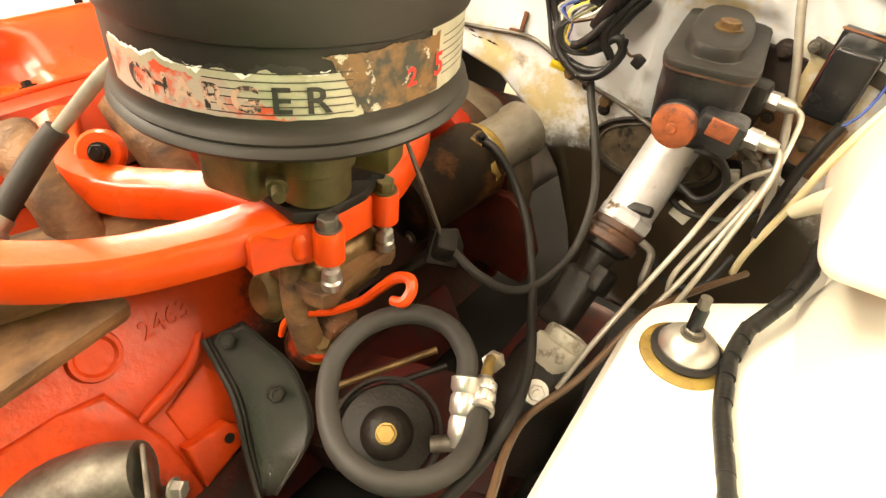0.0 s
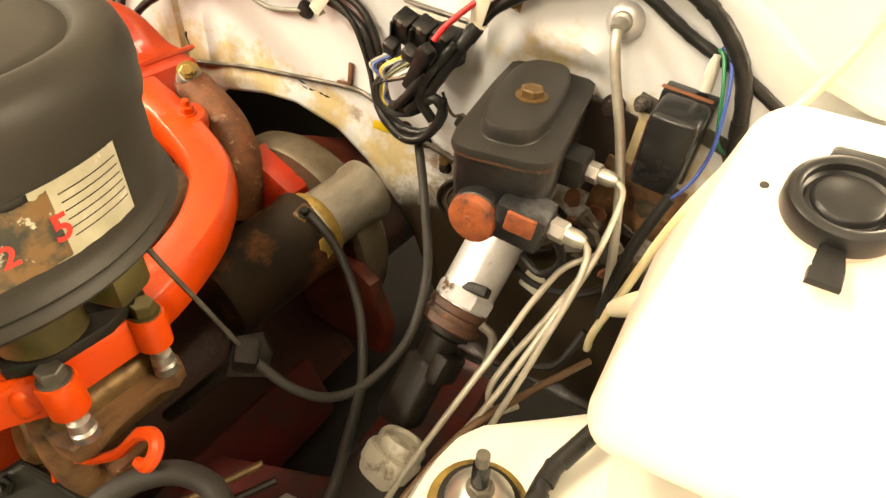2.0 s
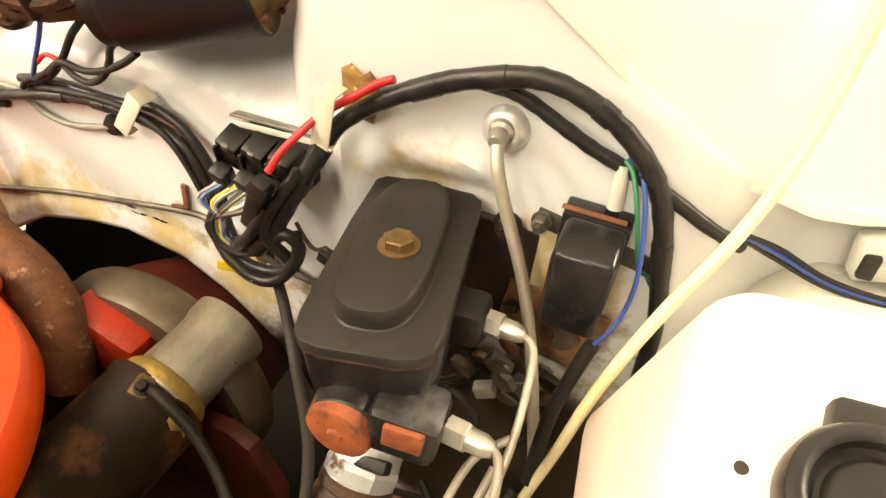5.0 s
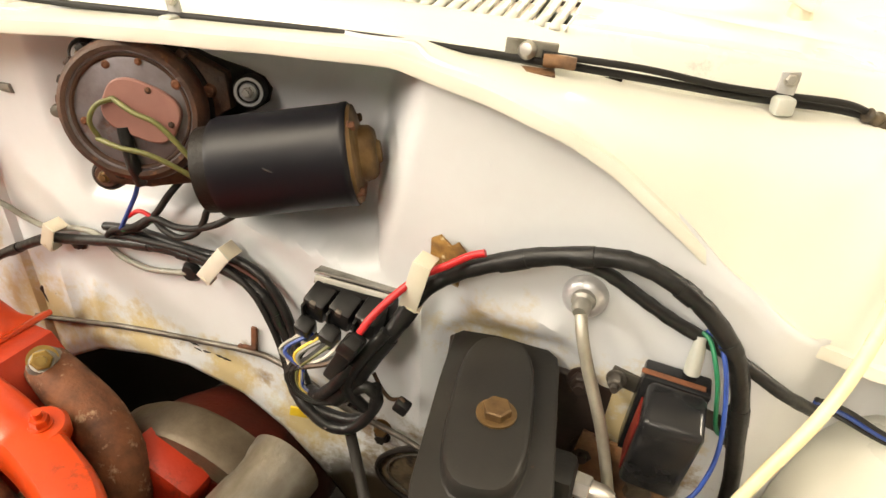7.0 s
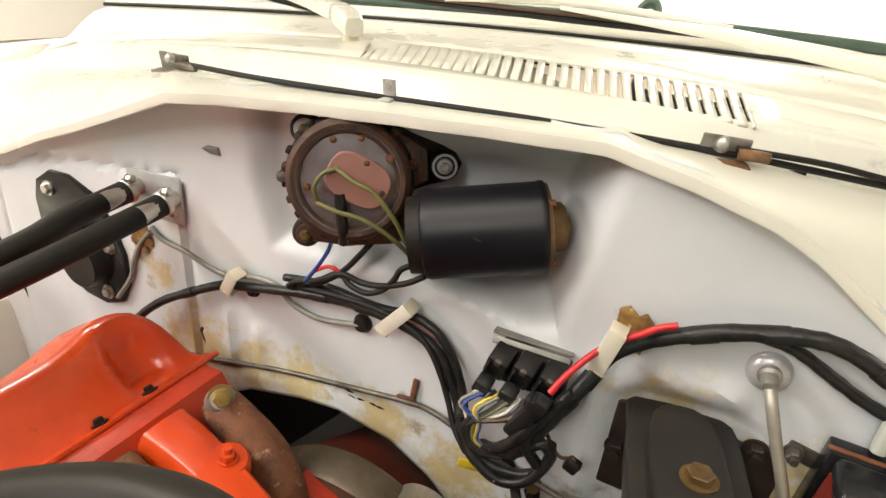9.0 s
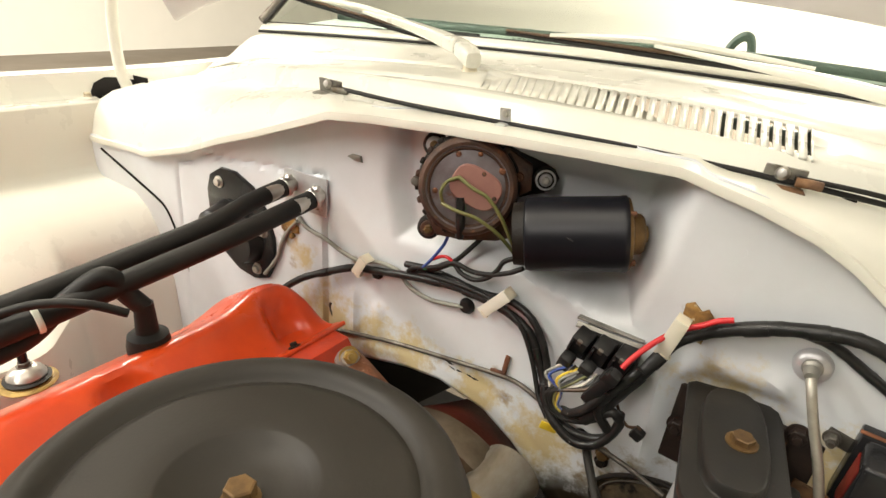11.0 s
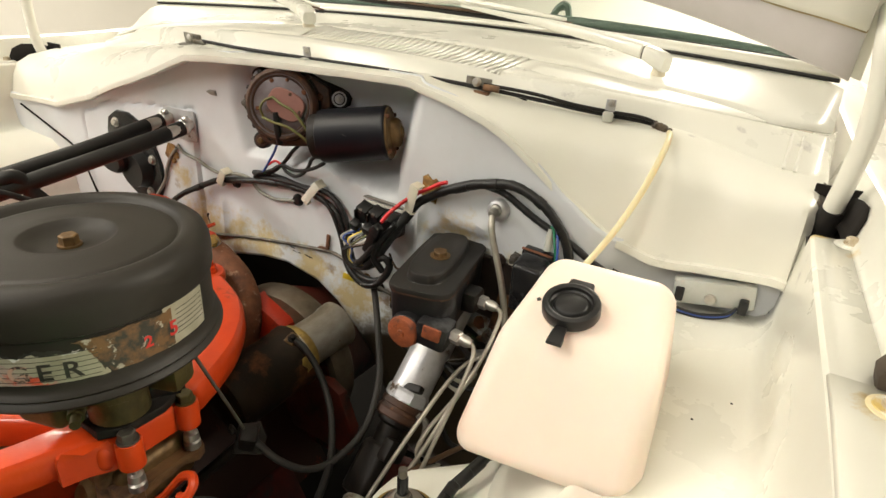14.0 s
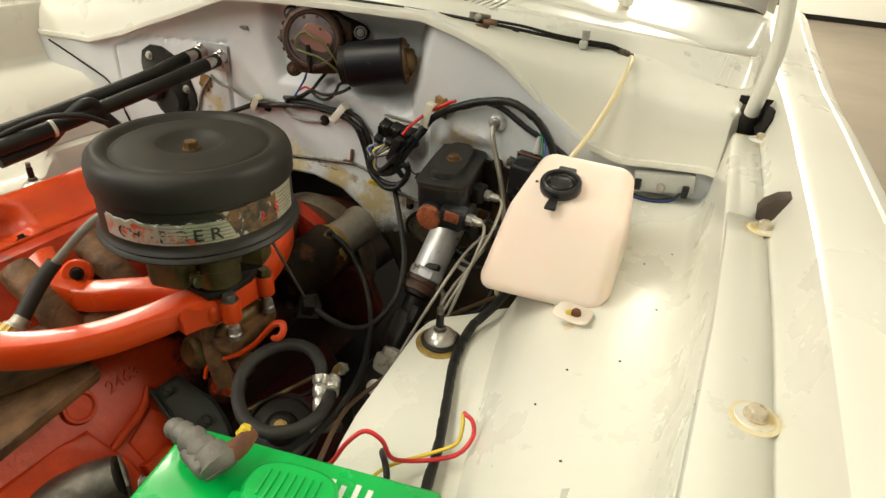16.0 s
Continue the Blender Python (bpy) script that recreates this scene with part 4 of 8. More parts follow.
def wiper(pivot, elbow, tip):
    w = thing("wiper", "white painted wiper arm with a dark blade", "wiper", pivot, "windscreen wipers")
    p, e, t = Vector(pivot), Vector(elbow), Vector(tip)
    d = (e - p).normalized()
    side = d.cross(Vector((0, 0, 1))).normalized()
    top = side.cross(d)

    def rings(rows):
        """Rounded flat sections along the arm: distance, half width, half height, lift."""
        return loft([[p + d * q + top * (lift + v * h) + side * u * w for u, v in pill(0, 0, 1, 1, 16, 4.0)] for q, w, h, lift in rows])

    n = (e - p).length
    part("spindle", lathe([(0.0075, 0.008), (0.0080, 0.002), (0.0095, -0.006), (0.0110, -0.012)], p, (0, -0.2, 1), 24), CREAM, w, "painted spindle boss")
    knuckle = part("knuckle", rings([(-0.012, 0.008, 0.005, 0.004), (-0.011, 0.0115, 0.010, 0.005), (-0.005, 0.0130, 0.0125, 0.008), (0.014, 0.0140, 0.0115, 0.0125), (0.024, 0.0135, 0.0105, 0.0140), (0.0245, 0.012, 0.009, 0.0140)]), WHITE, w, "cream painted knuckle at the spindle")
    part("hinge_gap", rings([(0.0235, 0.0125, 0.0100, 0.0140), (0.0275, 0.0125, 0.0100, 0.0143)]), GREASE, knuckle, "dark hinge joint")
    part("arm", rings([(0.0265, 0.013, 0.0095, 0.0145), (0.028, 0.0142, 0.0108, 0.0150), (0.10, 0.0135, 0.0090, 0.0170), (0.22, 0.0115, 0.0070, 0.0150), (0.30, 0.0075, 0.0045, 0.0105), (n, 0.0045, 0.0030, 0.0040)]), WHITE, w)
    d = (t - e).normalized()
    part("blade", tube([e - d * 0.22 + Vector((0, 0, -0.014)), e + Vector((0, 0, -0.010)), t + Vector((0, 0, -0.004))], [0.003, 0.0045, 0.003], 6), RUBBER, w, "black rubber blade")
    part("backing_strip", tube([e - d * 0.22 + Vector((0, -0.002, -0.007)), e + Vector((0, -0.002, -0.003)), t + Vector((0, -0.002, 0.001))], [0.0022, 0.003, 0.0022], 6), BROWN_WIRE, w, "browned steel backing strip")
    part("blade_carrier", tube([e - d * 0.21 + Vector((0, -0.002, -0.002)), e - d * 0.08 + Vector((0, -0.002, 0.008)), e + Vector((0, 0, 0.011)), e + d * 0.08 + Vector((0, -0.002, 0.008)), e + d * 0.17 + Vector((0, -0.002, 0.001))], [0.003, 0.005, 0.006, 0.005, 0.003], 8), WHITE, w, "white painted blade carrier")


wiper((-0.122, 0.188, 0.982), (-0.50, 0.405, 1.016), (-0.70, 0.395, 1.040))
wiper((0.468, 0.262, 0.966), (0.062, 0.408, 1.012), (-0.19, 0.412, 1.014))

# unseen panel added to close the bay in front and block light
part("bay_front_blank", box((1.42, 0.05, 0.60), (0, -1.12, 0.52), bevel=0.005), DARK_VOID, body, "black panel added to keep light out of the bay's front")


# ---- air cleaner ----
AX, AY = 0.128, -0.403
cleaner = thing("air_cleaner", "round satin black air cleaner with a torn advertising sticker", "air cleaner", (AX, AY, 0.748))
part("base_pan", lathe([(0.0, 0.744), (0.060, 0.742), (0.100, 0.744), (0.1175, 0.7465), (0.1195, 0.7495), (0.1175, 0.7530), (0.1155, 0.7545), (0.1170, 0.7570), (0.1150, 0.7600),
                        (0.1135, 0.7615), (0.1125, 0.766), (0.112, 0.812), (0.09, 0.812), (0.0, 0.812)], (AX, AY, 0), (0, 0, 1), 96), BLACK_CRINKLE, cleaner)
part("lid", lathe([(0.1128, 0.808), (0.1150, 0.8095), (0.1158, 0.813), (0.1156, 0.8200), (0.1162, 0.8260), (0.1155, 0.8350), (0.1125, 0.8430), (0.1070, 0.8480), (0.1010, 0.8495),
                   (0.0955, 0.8482), (0.0922, 0.8455), (0.0905, 0.8430), (0.0885, 0.8422), (0.0868, 0.8428), (0.0850, 0.8444), (0.080, 0.8450), (0.055, 0.8464), (0.0405, 0.8468), (0.0385, 0.8462), (0.0345, 0.8425), (0.0290, 0.8392),
                   (0.0200, 0.8370), (0.0, 0.8360)], (AX, AY, 0), (0, 0, 1), 96), BLACK_CRINKLE, cleaner, "satin black lid with a dished centre")
part("lid_bolt", hex_bolt((AX, AY, 0.8365), (0, 0, 1), 0.0080, 0.009, 1.25), DULL_BRASS, cleaner, "brass coloured hexagon nut")


def on_wall(a0, a1, z0, z1, r, rag=0.0, n=60, rag_top=None, taper=0.0, lead=0.0):
    """A patch of printed film on the round wall; a: degrees, 0 faces +x."""
    rows = []
    top = rag if rag_top is None else rag_top
    for a in np.linspace(a0, a1, n):
        a = float(a)
        t = math.radians(a)
        up = z1 - top * (0.5 + 0.5 * noise.noise(Vector((a * 0.16, z1 * 50, 1)))) - top * 0.35 * abs(noise.noise(Vector((a * 0.45, 4, z0 * 90)))) if top else z1
        lo = z0 + rag * 0.4 * (0.5 + 0.5 * noise.noise(Vector((a * 0.22, 9, z1 * 70)))) if rag else z0
        if taper:
            k = ease(0, taper, a1 - a)
            up = lo + (up - lo) * max(0.02, k + (1 - k) * 0.5 * noise.noise(Vector((a * 0.5, 2, 8))))
        if lead:
            k = ease(0, lead, a - a0)
            lo = up - (up - lo) * max(0.02, min(1.0, k + 1.6 * k * (1 - k) * noise.noise(Vector((a * 0.9, 6, 3)))))
        rows.append([(AX + r * math.cos(t), AY + r * math.sin(t), z) for z in np.linspace(lo, up, 4)])
    return sheet(rows)


STK = 0.1128
sticker = part("sticker", on_wall(-101, -22, 0.7690, 0.8000, STK, 0.003, 160, 0.009), STICKER, cleaner, "aged silver striped advertising sticker, scraped and torn")
part("torn_paper", on_wall(-99, -20, 0.788, 0.8005, STK - 0.0001, 0.002, 160, 0.007), WHITE_INK, sticker, "white torn paper edge")
part("scraped_film", on_wall(-72, -22, 0.794, 0.8035, STK - 0.00005, 0.004, 80, 0.010), INK, sticker, "black scraped film above the stripes")
part("red_film", on_wall(-100, -40, 0.7692, 0.7960, STK + 0.0003, 0.004, 140, 0.010, 22), STICKER_RED, sticker, "flaking red film")
part("scraped_patch", on_wall(-33, 6, 0.7692, 0.808, STK + 0.0004, 0.005, 120, None, 0.0, 13), STICKER_WORN, sticker, "scraped brown patch")
part("silver_corner", on_wall(2, 27, 0.7692, 0.8120, STK + 0.0003, 0.004, 60), STICKER, sticker, "remaining striped silver corner")
for k in range(6):
    z = 0.7725 + 0.0045 * k
    part("stripe", on_wall(-64, -25, z, z + 0.0006, STK + 0.0005, 0, 24), INK, sticker, "thin black stripe")
    part("stripe", on_wall(8, 26, z + 0.006, z + 0.0067, STK + 0.0005, 0, 16), INK, sticker, "thin black stripe")


def bent_letter(text, a, z, size, material, r=STK + 0.0007, name="letter", squash=1.0):
    """One letter of print wrapped onto the wall of the air cleaner."""
    curve = bpy.data.curves.new(name, "FONT")
    curve.body, curve.size, curve.align_x, curve.extrude, curve.offset = text, size, "CENTER", 0.0, 0.0004
    tmp = bpy.data.objects.new(name, curve)
    me = bpy.data.meshes.new_from_object(tmp)
    bpy.data.objects.remove(tmp)
    bpy.data.curves.remove(curve)
    me.name = name
    for v in me.vertices:
        t = math.radians(a) + v.co.x * squash / r
        v.co = (AX + r * math.cos(t), AY + r * math.sin(t), z + v.co.y)
    me.materials.append(material)
    ob = new(name, me)
    ob.parent = sticker
    return ob


for ch, a in zip("CHARGER", (-86, -78.5, -70, -61.5, -53, -44, -34.5)):
    bent_letter(ch, a, 0.7740, 0.0205, INK_WORN if a < -50 else INK, squash=1.08)
bent_letter("2", -15, 0.777, 0.020, STICKER_WORN)
bent_letter("2", -6, 0.780, 0.015, RED_INK)
bent_letter("5", 6, 0.780, 0.019, RED_INK)

# ---- slant engine ----
engine = thing("engine", "orange painted slanted six-cylinder engine", "engine", (0, -0.3, 0.3))
LEAN_A = math.radians(30)
UPV, ACR = Vector((-math.sin(LEAN_A), 0, math.cos(LEAN_A))), Vector((math.cos(LEAN_A), 0, math.sin(LEAN_A)))
FLG = Vector((-0.152, 0, 0.657))


def eng(across, up, y):
    """A place on the leaning engine: from the valve cover's near flange, across to the wing, up the cylinders' line."""
    return FLG + ACR * across + UPV * up + Vector((0, y, 0))


CREST = ([-0.74, -0.735, -0.72, -0.60, -0.19, -0.165, -0.145, -0.125, -0.105, -0.088, -0.074, -0.064, -0.057, -0.052, -0.048, -0.046],
         [0.0, 0.60, 0.90, 0.95, 0.95, 0.97, 1.03, 1.11, 1.16, 1.14, 1.05, 0.92, 0.74, 0.50, 0.22, 0.0])
NEAR_SIDE = [(0.0, 0.004, 0.0), (-0.002, 0.008, 0.02), (-0.006, 0.010, 0.10), (-0.009, 0.008, 0.30), (-0.012, 0.006, 0.50), (-0.015, 0.006, 0.68), (-0.019, 0.006, 0.82), (-0.025, 0.006, 0.93), (-0.033, 0.006, 0.985),
             (-0.045, 0.006, 1.0), (-0.085, 0.006, 1.0), (-0.112, 0.006, 0.985), (-0.130, 0.006, 0.93), (-0.141, 0.006, 0.80), (-0.148, 0.007, 0.50), (-0.153, 0.008, 0.2), (-0.156, 0.004, 0.0)]
cover_rows = []
for y in sorted(set([round(-0.046 - 0.004 * i, 4) for i in range(40)] + [round(-0.21 - 0.008 * i, 4) for i in range(66)] + [-0.735, -0.74]), reverse=True):
    h = 0.072 * float(np.interp(y, *CREST))
    row = []
    for k, (across, base, up) in enumerate(NEAR_SIDE):
        dent = 0.0
        if k < 11:
            # pocket pressed into the side over each bolt
            for py in (-0.102, -0.30, -0.48):
                dent += math.exp(-((y - py) / 0.021) ** 4) * ease(0.0, 0.06, up) * (1 - ease(0.45, 0.95, up))
        row.append(eng(across - 0.019 * dent, base + h * up, y))
    cover_rows.append(row)
cover = part("valve_cover", loft(cover_rows), ORANGE, engine, "glossy orange pressed valve cover")
part("cover_flange", box((0.176, 0.73, 0.006), tuple(eng(-0.076, 0.003, -0.399)), (0, -30, 0), 0.002), ORANGE, cover)
for y in (-0.115, -0.168, -0.305, -0.48):
    part("cover_bolt", hex_bolt(eng(0.004, 0.006, y), UPV, 0.0048, 0.005), GREASE, cover, "dark cover bolt")
part("breather_grommet", lathe([(0.0, 0.05), (0.010, 0.05), (0.012, 0.016), (0.021, 0.012), (0.023, 0.0), (0.023, -0.006)], eng(-0.052, 0.078, -0.245), (0, 0, 1), 24), RUBBER, engine, "black rubber breather grommet")
# head and block
part("cylinder_head", loft([[eng(-0.16, 0.0, y), eng(0.012, 0.0, y), eng(0.030, -0.012, y), eng(0.034, -0.085, y), eng(-0.18, -0.085, y)] for y in (-0.055, -0.74)]), ORANGE_OLD, engine)
BLK = [eng(-0.17, -0.085, 0), eng(0.030, -0.088, 0), eng(0.036, -0.13, 0), eng(0.040, -0.20, 0), eng(0.046, -0.215, 0), eng(0.047, -0.44, 0), eng(-0.20, -0.44, 0)]
block = part("block", loft([[p + Vector((0, y, 0)) for p in BLK] for y in (-0.06, -0.74)]), ORANGE_BLOCK, engine, "orange painted cast block, near-black low at the rear")
for y in (-0.12, -0.34, -0.556):
    part("core_plug", lathe([(0.0, 0.003), (0.016, 0.003), (0.019, 0.0065), (0.0225, 0.0065), (0.024, 0.002), (0.026, -0.002)], eng(0.046, -0.228, y), ACR, 28), ORANGE_BLOCK, block, "dished orange core plug")


def on_block(points, across, depth, bevel):
    """A raised pad on the block's side; points: (y, up)."""
    m = Matrix((( ACR.y, UPV.x, ACR.x, 0), (1, 0, 0, 0), (ACR.x * 0, UPV.z, ACR.z, 0), (0, 0, 0, 1)))
    m.translation = eng(across, 0, 0)
    return prism(points, depth, m, bevel, None, 3)


part("cast_rib", tube([eng(0.046, -0.262, -0.465), eng(0.050, -0.285, -0.490), eng(0.050, -0.301, -0.538), eng(0.046, -0.308, -0.560)], [0.004, 0.0065, 0.0065, 0.004], 10), ORANGE_BLOCK, block)
part("side_cover", on_block([(-0.565, -0.262), (-0.541, -0.335), (-0.530, -0.43), (-0.72, -0.43), (-0.72, -0.256), (-0.605, -0.256)], 0.040, 0.014, 0.006), ORANGE_BLOCK, block)
part("cast_panel", on_block([(-0.530, -0.312), (-0.478, -0.290), (-0.455, -0.330), (-0.470, -0.385), (-0.522, -0.395)], 0.042, 0.009, 0.004), ORANGE_BLOCK, block)
part("boss_ring", on_block([(-0.556 + 0.034 * math.cos(a), -0.228 + 0.034 * math.sin(a)) for a in np.linspace(0, 2 * math.pi, 28, endpoint=False)], 0.040, 0.0052, 0.003), ORANGE_BLOCK, block)
boss = part("bolt_boss", lathe([(0.0, 0.0), (0.016, 0.0), (0.0185, -0.003), (0.021, -0.020), (0.030, -0.050)], (0.124, -0.398, 0.462), (0.6, -0.3, 0.74), 20), ORANGE_BLOCK, block, "orange bolt boss")
part("boss_bolt", hex_bolt((0.126, -0.399, 0.4635), (0.6, -0.3, 0.74), 0.0088, 0.008, 1.35), DULL_BRASS, boss, "tarnished brass bolt")
lug = part("mount_lug", on_block([(-0.535, -0.350), (-0.490, -0.352), (-0.478, -0.368), (-0.484, -0.386), (-0.535, -0.40)], 0.044, 0.020, 0.006), ORANGE_BLOCK, block)
# black disc laid on the lug for the shade of a hole
part("lug_hole_shade", lathe([(0.0, 0.0), (0.0055, 0.0), (0.0055, 0.0008), (0, 0.0008)], eng(0.0645, -0.369, -0.495), ACR, 16), DARK_VOID, lug)
curve = bpy.data.curves.new("cast_number", "FONT")
curve.body, curve.size, curve.extrude, curve.align_x, curve.align_y = "2463", 0.026, 0.0016, "CENTER", "CENTER"
tmp = bpy.data.objects.new("cast_number", curve)
digits = bpy.data.meshes.new_from_object(tmp)
bpy.data.objects.remove(tmp)
bpy.data.curves.remove(curve)
m = Matrix(((0, UPV.x, ACR.x, 0), (1, 0, 0, 0), (0, UPV.z, ACR.z, 0), (0, 0, 0, 1)))
m.translation = eng(0.0465, -0.232, -0.488)
digits.transform(m)
digits.materials.append(ORANGE_BLOCK)
number = new("cast_number", digits)
number.parent = block

# exhaust manifold
exhaust = part("exhaust_manifold", tube([(-0.07, -0.70, 0.575), (-0.045, -0.58, 0.562), (-0.03, -0.45, 0.552), (-0.02, -0.32, 0.552), (-0.025, -0.20, 0.560), (-0.04, -0.11, 0.585)],
                                        [0.030, 0.034, 0.038, 0.038, 0.034, 0.026], 14), RUST_BROWN, engine, "heat-browned cast iron exhaust manifold")
for y, dx in ((-0.655, 0), (-0.52, 0), (-0.42, 0), (-0.30, 0), (-0.19, 0)):
    part("port_branch", tube([eng(0.028, -0.030, y), (-0.085, y, 0.630), (-0.050, y, 0.602), (-0.028, y, 0.565)], [0.024, 0.023, 0.022, 0.026], 12), RUST_BROWN, exhaust)
part("rear_branch", tube([(-0.100, -0.080, 0.646), (-0.070, -0.088, 0.640), (-0.030, -0.095, 0.618), (0.000, -0.108, 0.580), (0.004, -0.125, 0.530)], [0.020, 0.022, 0.024, 0.024, 0.022], 14), RUST, exhaust,
     "rusty rear exhaust branch")
part("rear_stud_boss", lathe([(0.0, 0.018), (0.010, 0.018), (0.013, 0.012), (0.016, 0.0), (0.016, -0.02)], (-0.092, -0.085, 0.655), (0.55, -0.45, 0.7), 16), ALU, exhaust, "grey manifold ear")
part("rear_nut", hex_bolt((-0.086, -0.090, 0.666), (0.7, -0.5, 0.5), 0.009, 0.010, 1.4, 0.02), BRASS, exhaust, "brass manifold nut")
part("heat_plate", box((0.095, 0.22, 0.03), (-0.030, -0.625, 0.520), (0, 20, 8), 0.008), RUST_BROWN, exhaust, "brown cast heat box")

# intake manifold: log under the carburettor and long curved runners
intake = part("intake_manifold", box((0.062, 0.125, 0.034), (0.110, -0.365, 0.603), (0, -4, 0), 0.010, 3), ORANGE, engine, "glossy orange intake manifold with long curved runners")


def runner(points, widths, height=0.030):
    rows = []
    line = smooth_line(points, 6)
    k = len(points) - 1
    for i, c in enumerate(line):
        ahead = (line[min(i + 1, len(line) - 1)] - line[max(i - 1, 0)]).normalized()
        side = Vector((ahead.y, -ahead.x, 0)).normalized()
        w = float(np.interp(i / (len(line) - 1) * k, range(k + 1), widths))
        up = side.cross(ahead)
        if up.z < 0:
            up = -up
        rows.append([c + side * w * a + up * height * b for a, b in ((-1, -0.20), (-0.97, 0.22), (-0.86, 0.40), (-0.72, 0.47), (0.0, 0.50), (0.72, 0.47), (0.86, 0.40), (0.97, 0.22), (1, -0.20), (0.85, -0.42), (0.6, -0.5), (-0.6, -0.5), (-0.85, -0.42))])
    return loft(rows)


part("front_runner", runner([(0.115, -0.385, 0.607), (0.098, -0.435, 0.609), (0.083, -0.480, 0.609), (0.060, -0.530, 0.609), (0.026, -0.575, 0.611), (-0.015, -0.612, 0.616), (-0.075, -0.648, 0.628), (-0.125, -0.665, 0.636)],
                            [0.026, 0.022, 0.020, 0.019, 0.019, 0.019, 0.021, 0.024], 0.040), ORANGE, intake)
part("second_runner", runner([(0.100, -0.385, 0.606), (0.050, -0.425, 0.612), (0.015, -0.452, 0.614), (-0.020, -0.478, 0.613), (-0.055, -0.495, 0.617), (-0.090, -0.493, 0.628), (-0.125, -0.480, 0.640)],
                             [0.028, 0.020, 0.018, 0.018, 0.018, 0.020, 0.024], 0.038), ORANGE, intake)
part("third_runner", runner([(0.105, -0.350, 0.606), (0.040, -0.335, 0.614), (-0.030, -0.330, 0.622), (-0.115, -0.330, 0.638)], [0.030, 0.020, 0.019, 0.024], 0.038), ORANGE, intake)
part("fourth_runner", runner([(0.110, -0.330, 0.606), (0.060, -0.285, 0.612), (0.010, -0.245, 0.618), (-0.045, -0.235, 0.628), (-0.12, -0.235, 0.640)], [0.028, 0.020, 0.019, 0.019, 0.024], 0.038), ORANGE, intake)
part("rear_runner", runner([(0.118, -0.325, 0.604), (0.108, -0.275, 0.608), (0.082, -0.220, 0.612), (0.035, -0.172, 0.618), (-0.025, -0.150, 0.628), (-0.075, -0.142, 0.640), (-0.11, -0.140, 0.648)],
                           [0.026, 0.022, 0.022, 0.022, 0.022, 0.024, 0.026], 0.042), ORANGE, intake)
for p, ax in (((-0.052, -0.476, 0.638), (0.75, -0.5, 0.5)), ((-0.036, -0.136, 0.648), (0.2, -0.1, 1))):
    part("runner_ear", lathe([(0.0, 0.004), (0.017, 0.004), (0.020, 0.0), (0.020, -0.012)], p, ax, 20), ORANGE, intake)
    part("runner_nut", hex_bolt(Vector(p) + Vector(ax).normalized() * 0.004, ax, 0.0072, 0.008, 1.25, 0.016), GREASE if p[1] < -0.3 else ORANGE, intake)
part("choke_well", box((0.05, 0.05, 0.01), (0.06, -0.30, 0.630), (0, 0, 20), 0.003), GREASE, intake)
riser = part("exhaust_riser", box((0.062, 0.092, 0.060), (0.108, -0.366, 0.540), (0, -6, 0), 0.012, 3), DULL_BRASS, exhaust, "olive-brown exhaust riser below the carburettor")
part("riser_flange", prism([(-0.04, -0.050), (0.030, -0.054), (0.043, -0.050), (0.047, -0.038), (0.040, -0.018), (0.038, 0.022), (0.045, 0.036), (0.040, 0.048), (0.028, 0.052), (-0.04, 0.050)], 0.016, pose(0.110, -0.365, 0.540), 0.003), RUST_BROWN, riser, "rusty cast flange")
part("riser_leg", tube([(0.108, -0.405, 0.575), (0.112, -0.412, 0.530), (0.118, -0.410, 0.485), (0.110, -0.395, 0.44)], [0.014, 0.014, 0.015, 0.016], 10), RUST_BROWN, exhaust, "rusty riser leg")
# carburettor ears with studs
for i, (bx, by) in enumerate(((0.149, -0.401), (0.145, -0.329))):
    ear = part("manifold_ear", lathe([(0.0, 0.0), (0.0125, 0.0), (0.0135, -0.003), (0.0135, -0.032), (0.0, -0.032)], (bx, by, 0.622), (0, 0, 1), 20), ORANGE, intake)
    part("ear_bolt", hex_bolt((bx, by, 0.622), (0, 0, 1), 0.0090, 0.010, 1.25), STEEL_DULL if i == 0 else OLIVE, ear, "grey hexagon bolt")
    part("stud", lathe([(0.0, 0.0), (0.0045, 0.0), (0.0045, -0.012), (0.008, -0.014), (0.009, -0.022), (0.007, -0.024), (0.0095, -0.026), (0.0095, -0.034), (0.006, -0.036), (0.006, -0.05), (0, -0.05)],
                       (bx + 0.001, by, 0.591), (0, 0, 1), 14), STEEL, ear, "bright threaded stud with two nuts")
part("manifold_web", prism([(-0.02, -0.085), (0.020, -0.092), (0.028, -0.070), (0.041, -0.050), (0.044, 0.050), (-0.02, 0.055)], 0.035, pose(0.100, -0.365, 0.588), 0.007), ORANGE, intake)

carb = thing("carburettor", "olive-brass single-barrel carburettor beneath the air cleaner", "carburettor", (0.115, -0.375, 0.632))
part("flange", prism([(-0.040, -0.050), (0.020, -0.052), (0.036, -0.030), (0.038, 0.012), (0.026, 0.048), (-0.040, 0.050)], 0.010, pose(0.110, -0.368, 0.626), 0.003), GREASE, carb)
part("barrel", lathe([(0.030, 0.638), (0.030, 0.665), (0.034, 0.668), (0.034, 0.745)], (0.118, -0.385, 0), (0, 0, 1), 24), OLIVE, carb)
part("float_bowl", box((0.055, 0.060, 0.060), (0.090, -0.425, 0.680), (0, 0, 15), 0.010, 3), OLIVE, carb)
part("fuel_inlet", lathe([(0.0, 0.022), (0.005, 0.022), (0.005, 0.010), (0.008, 0.010), (0.008, 0.0)], (0.130, -0.432, 0.672), (1, -0.7, 0), 12), OLIVE, carb)
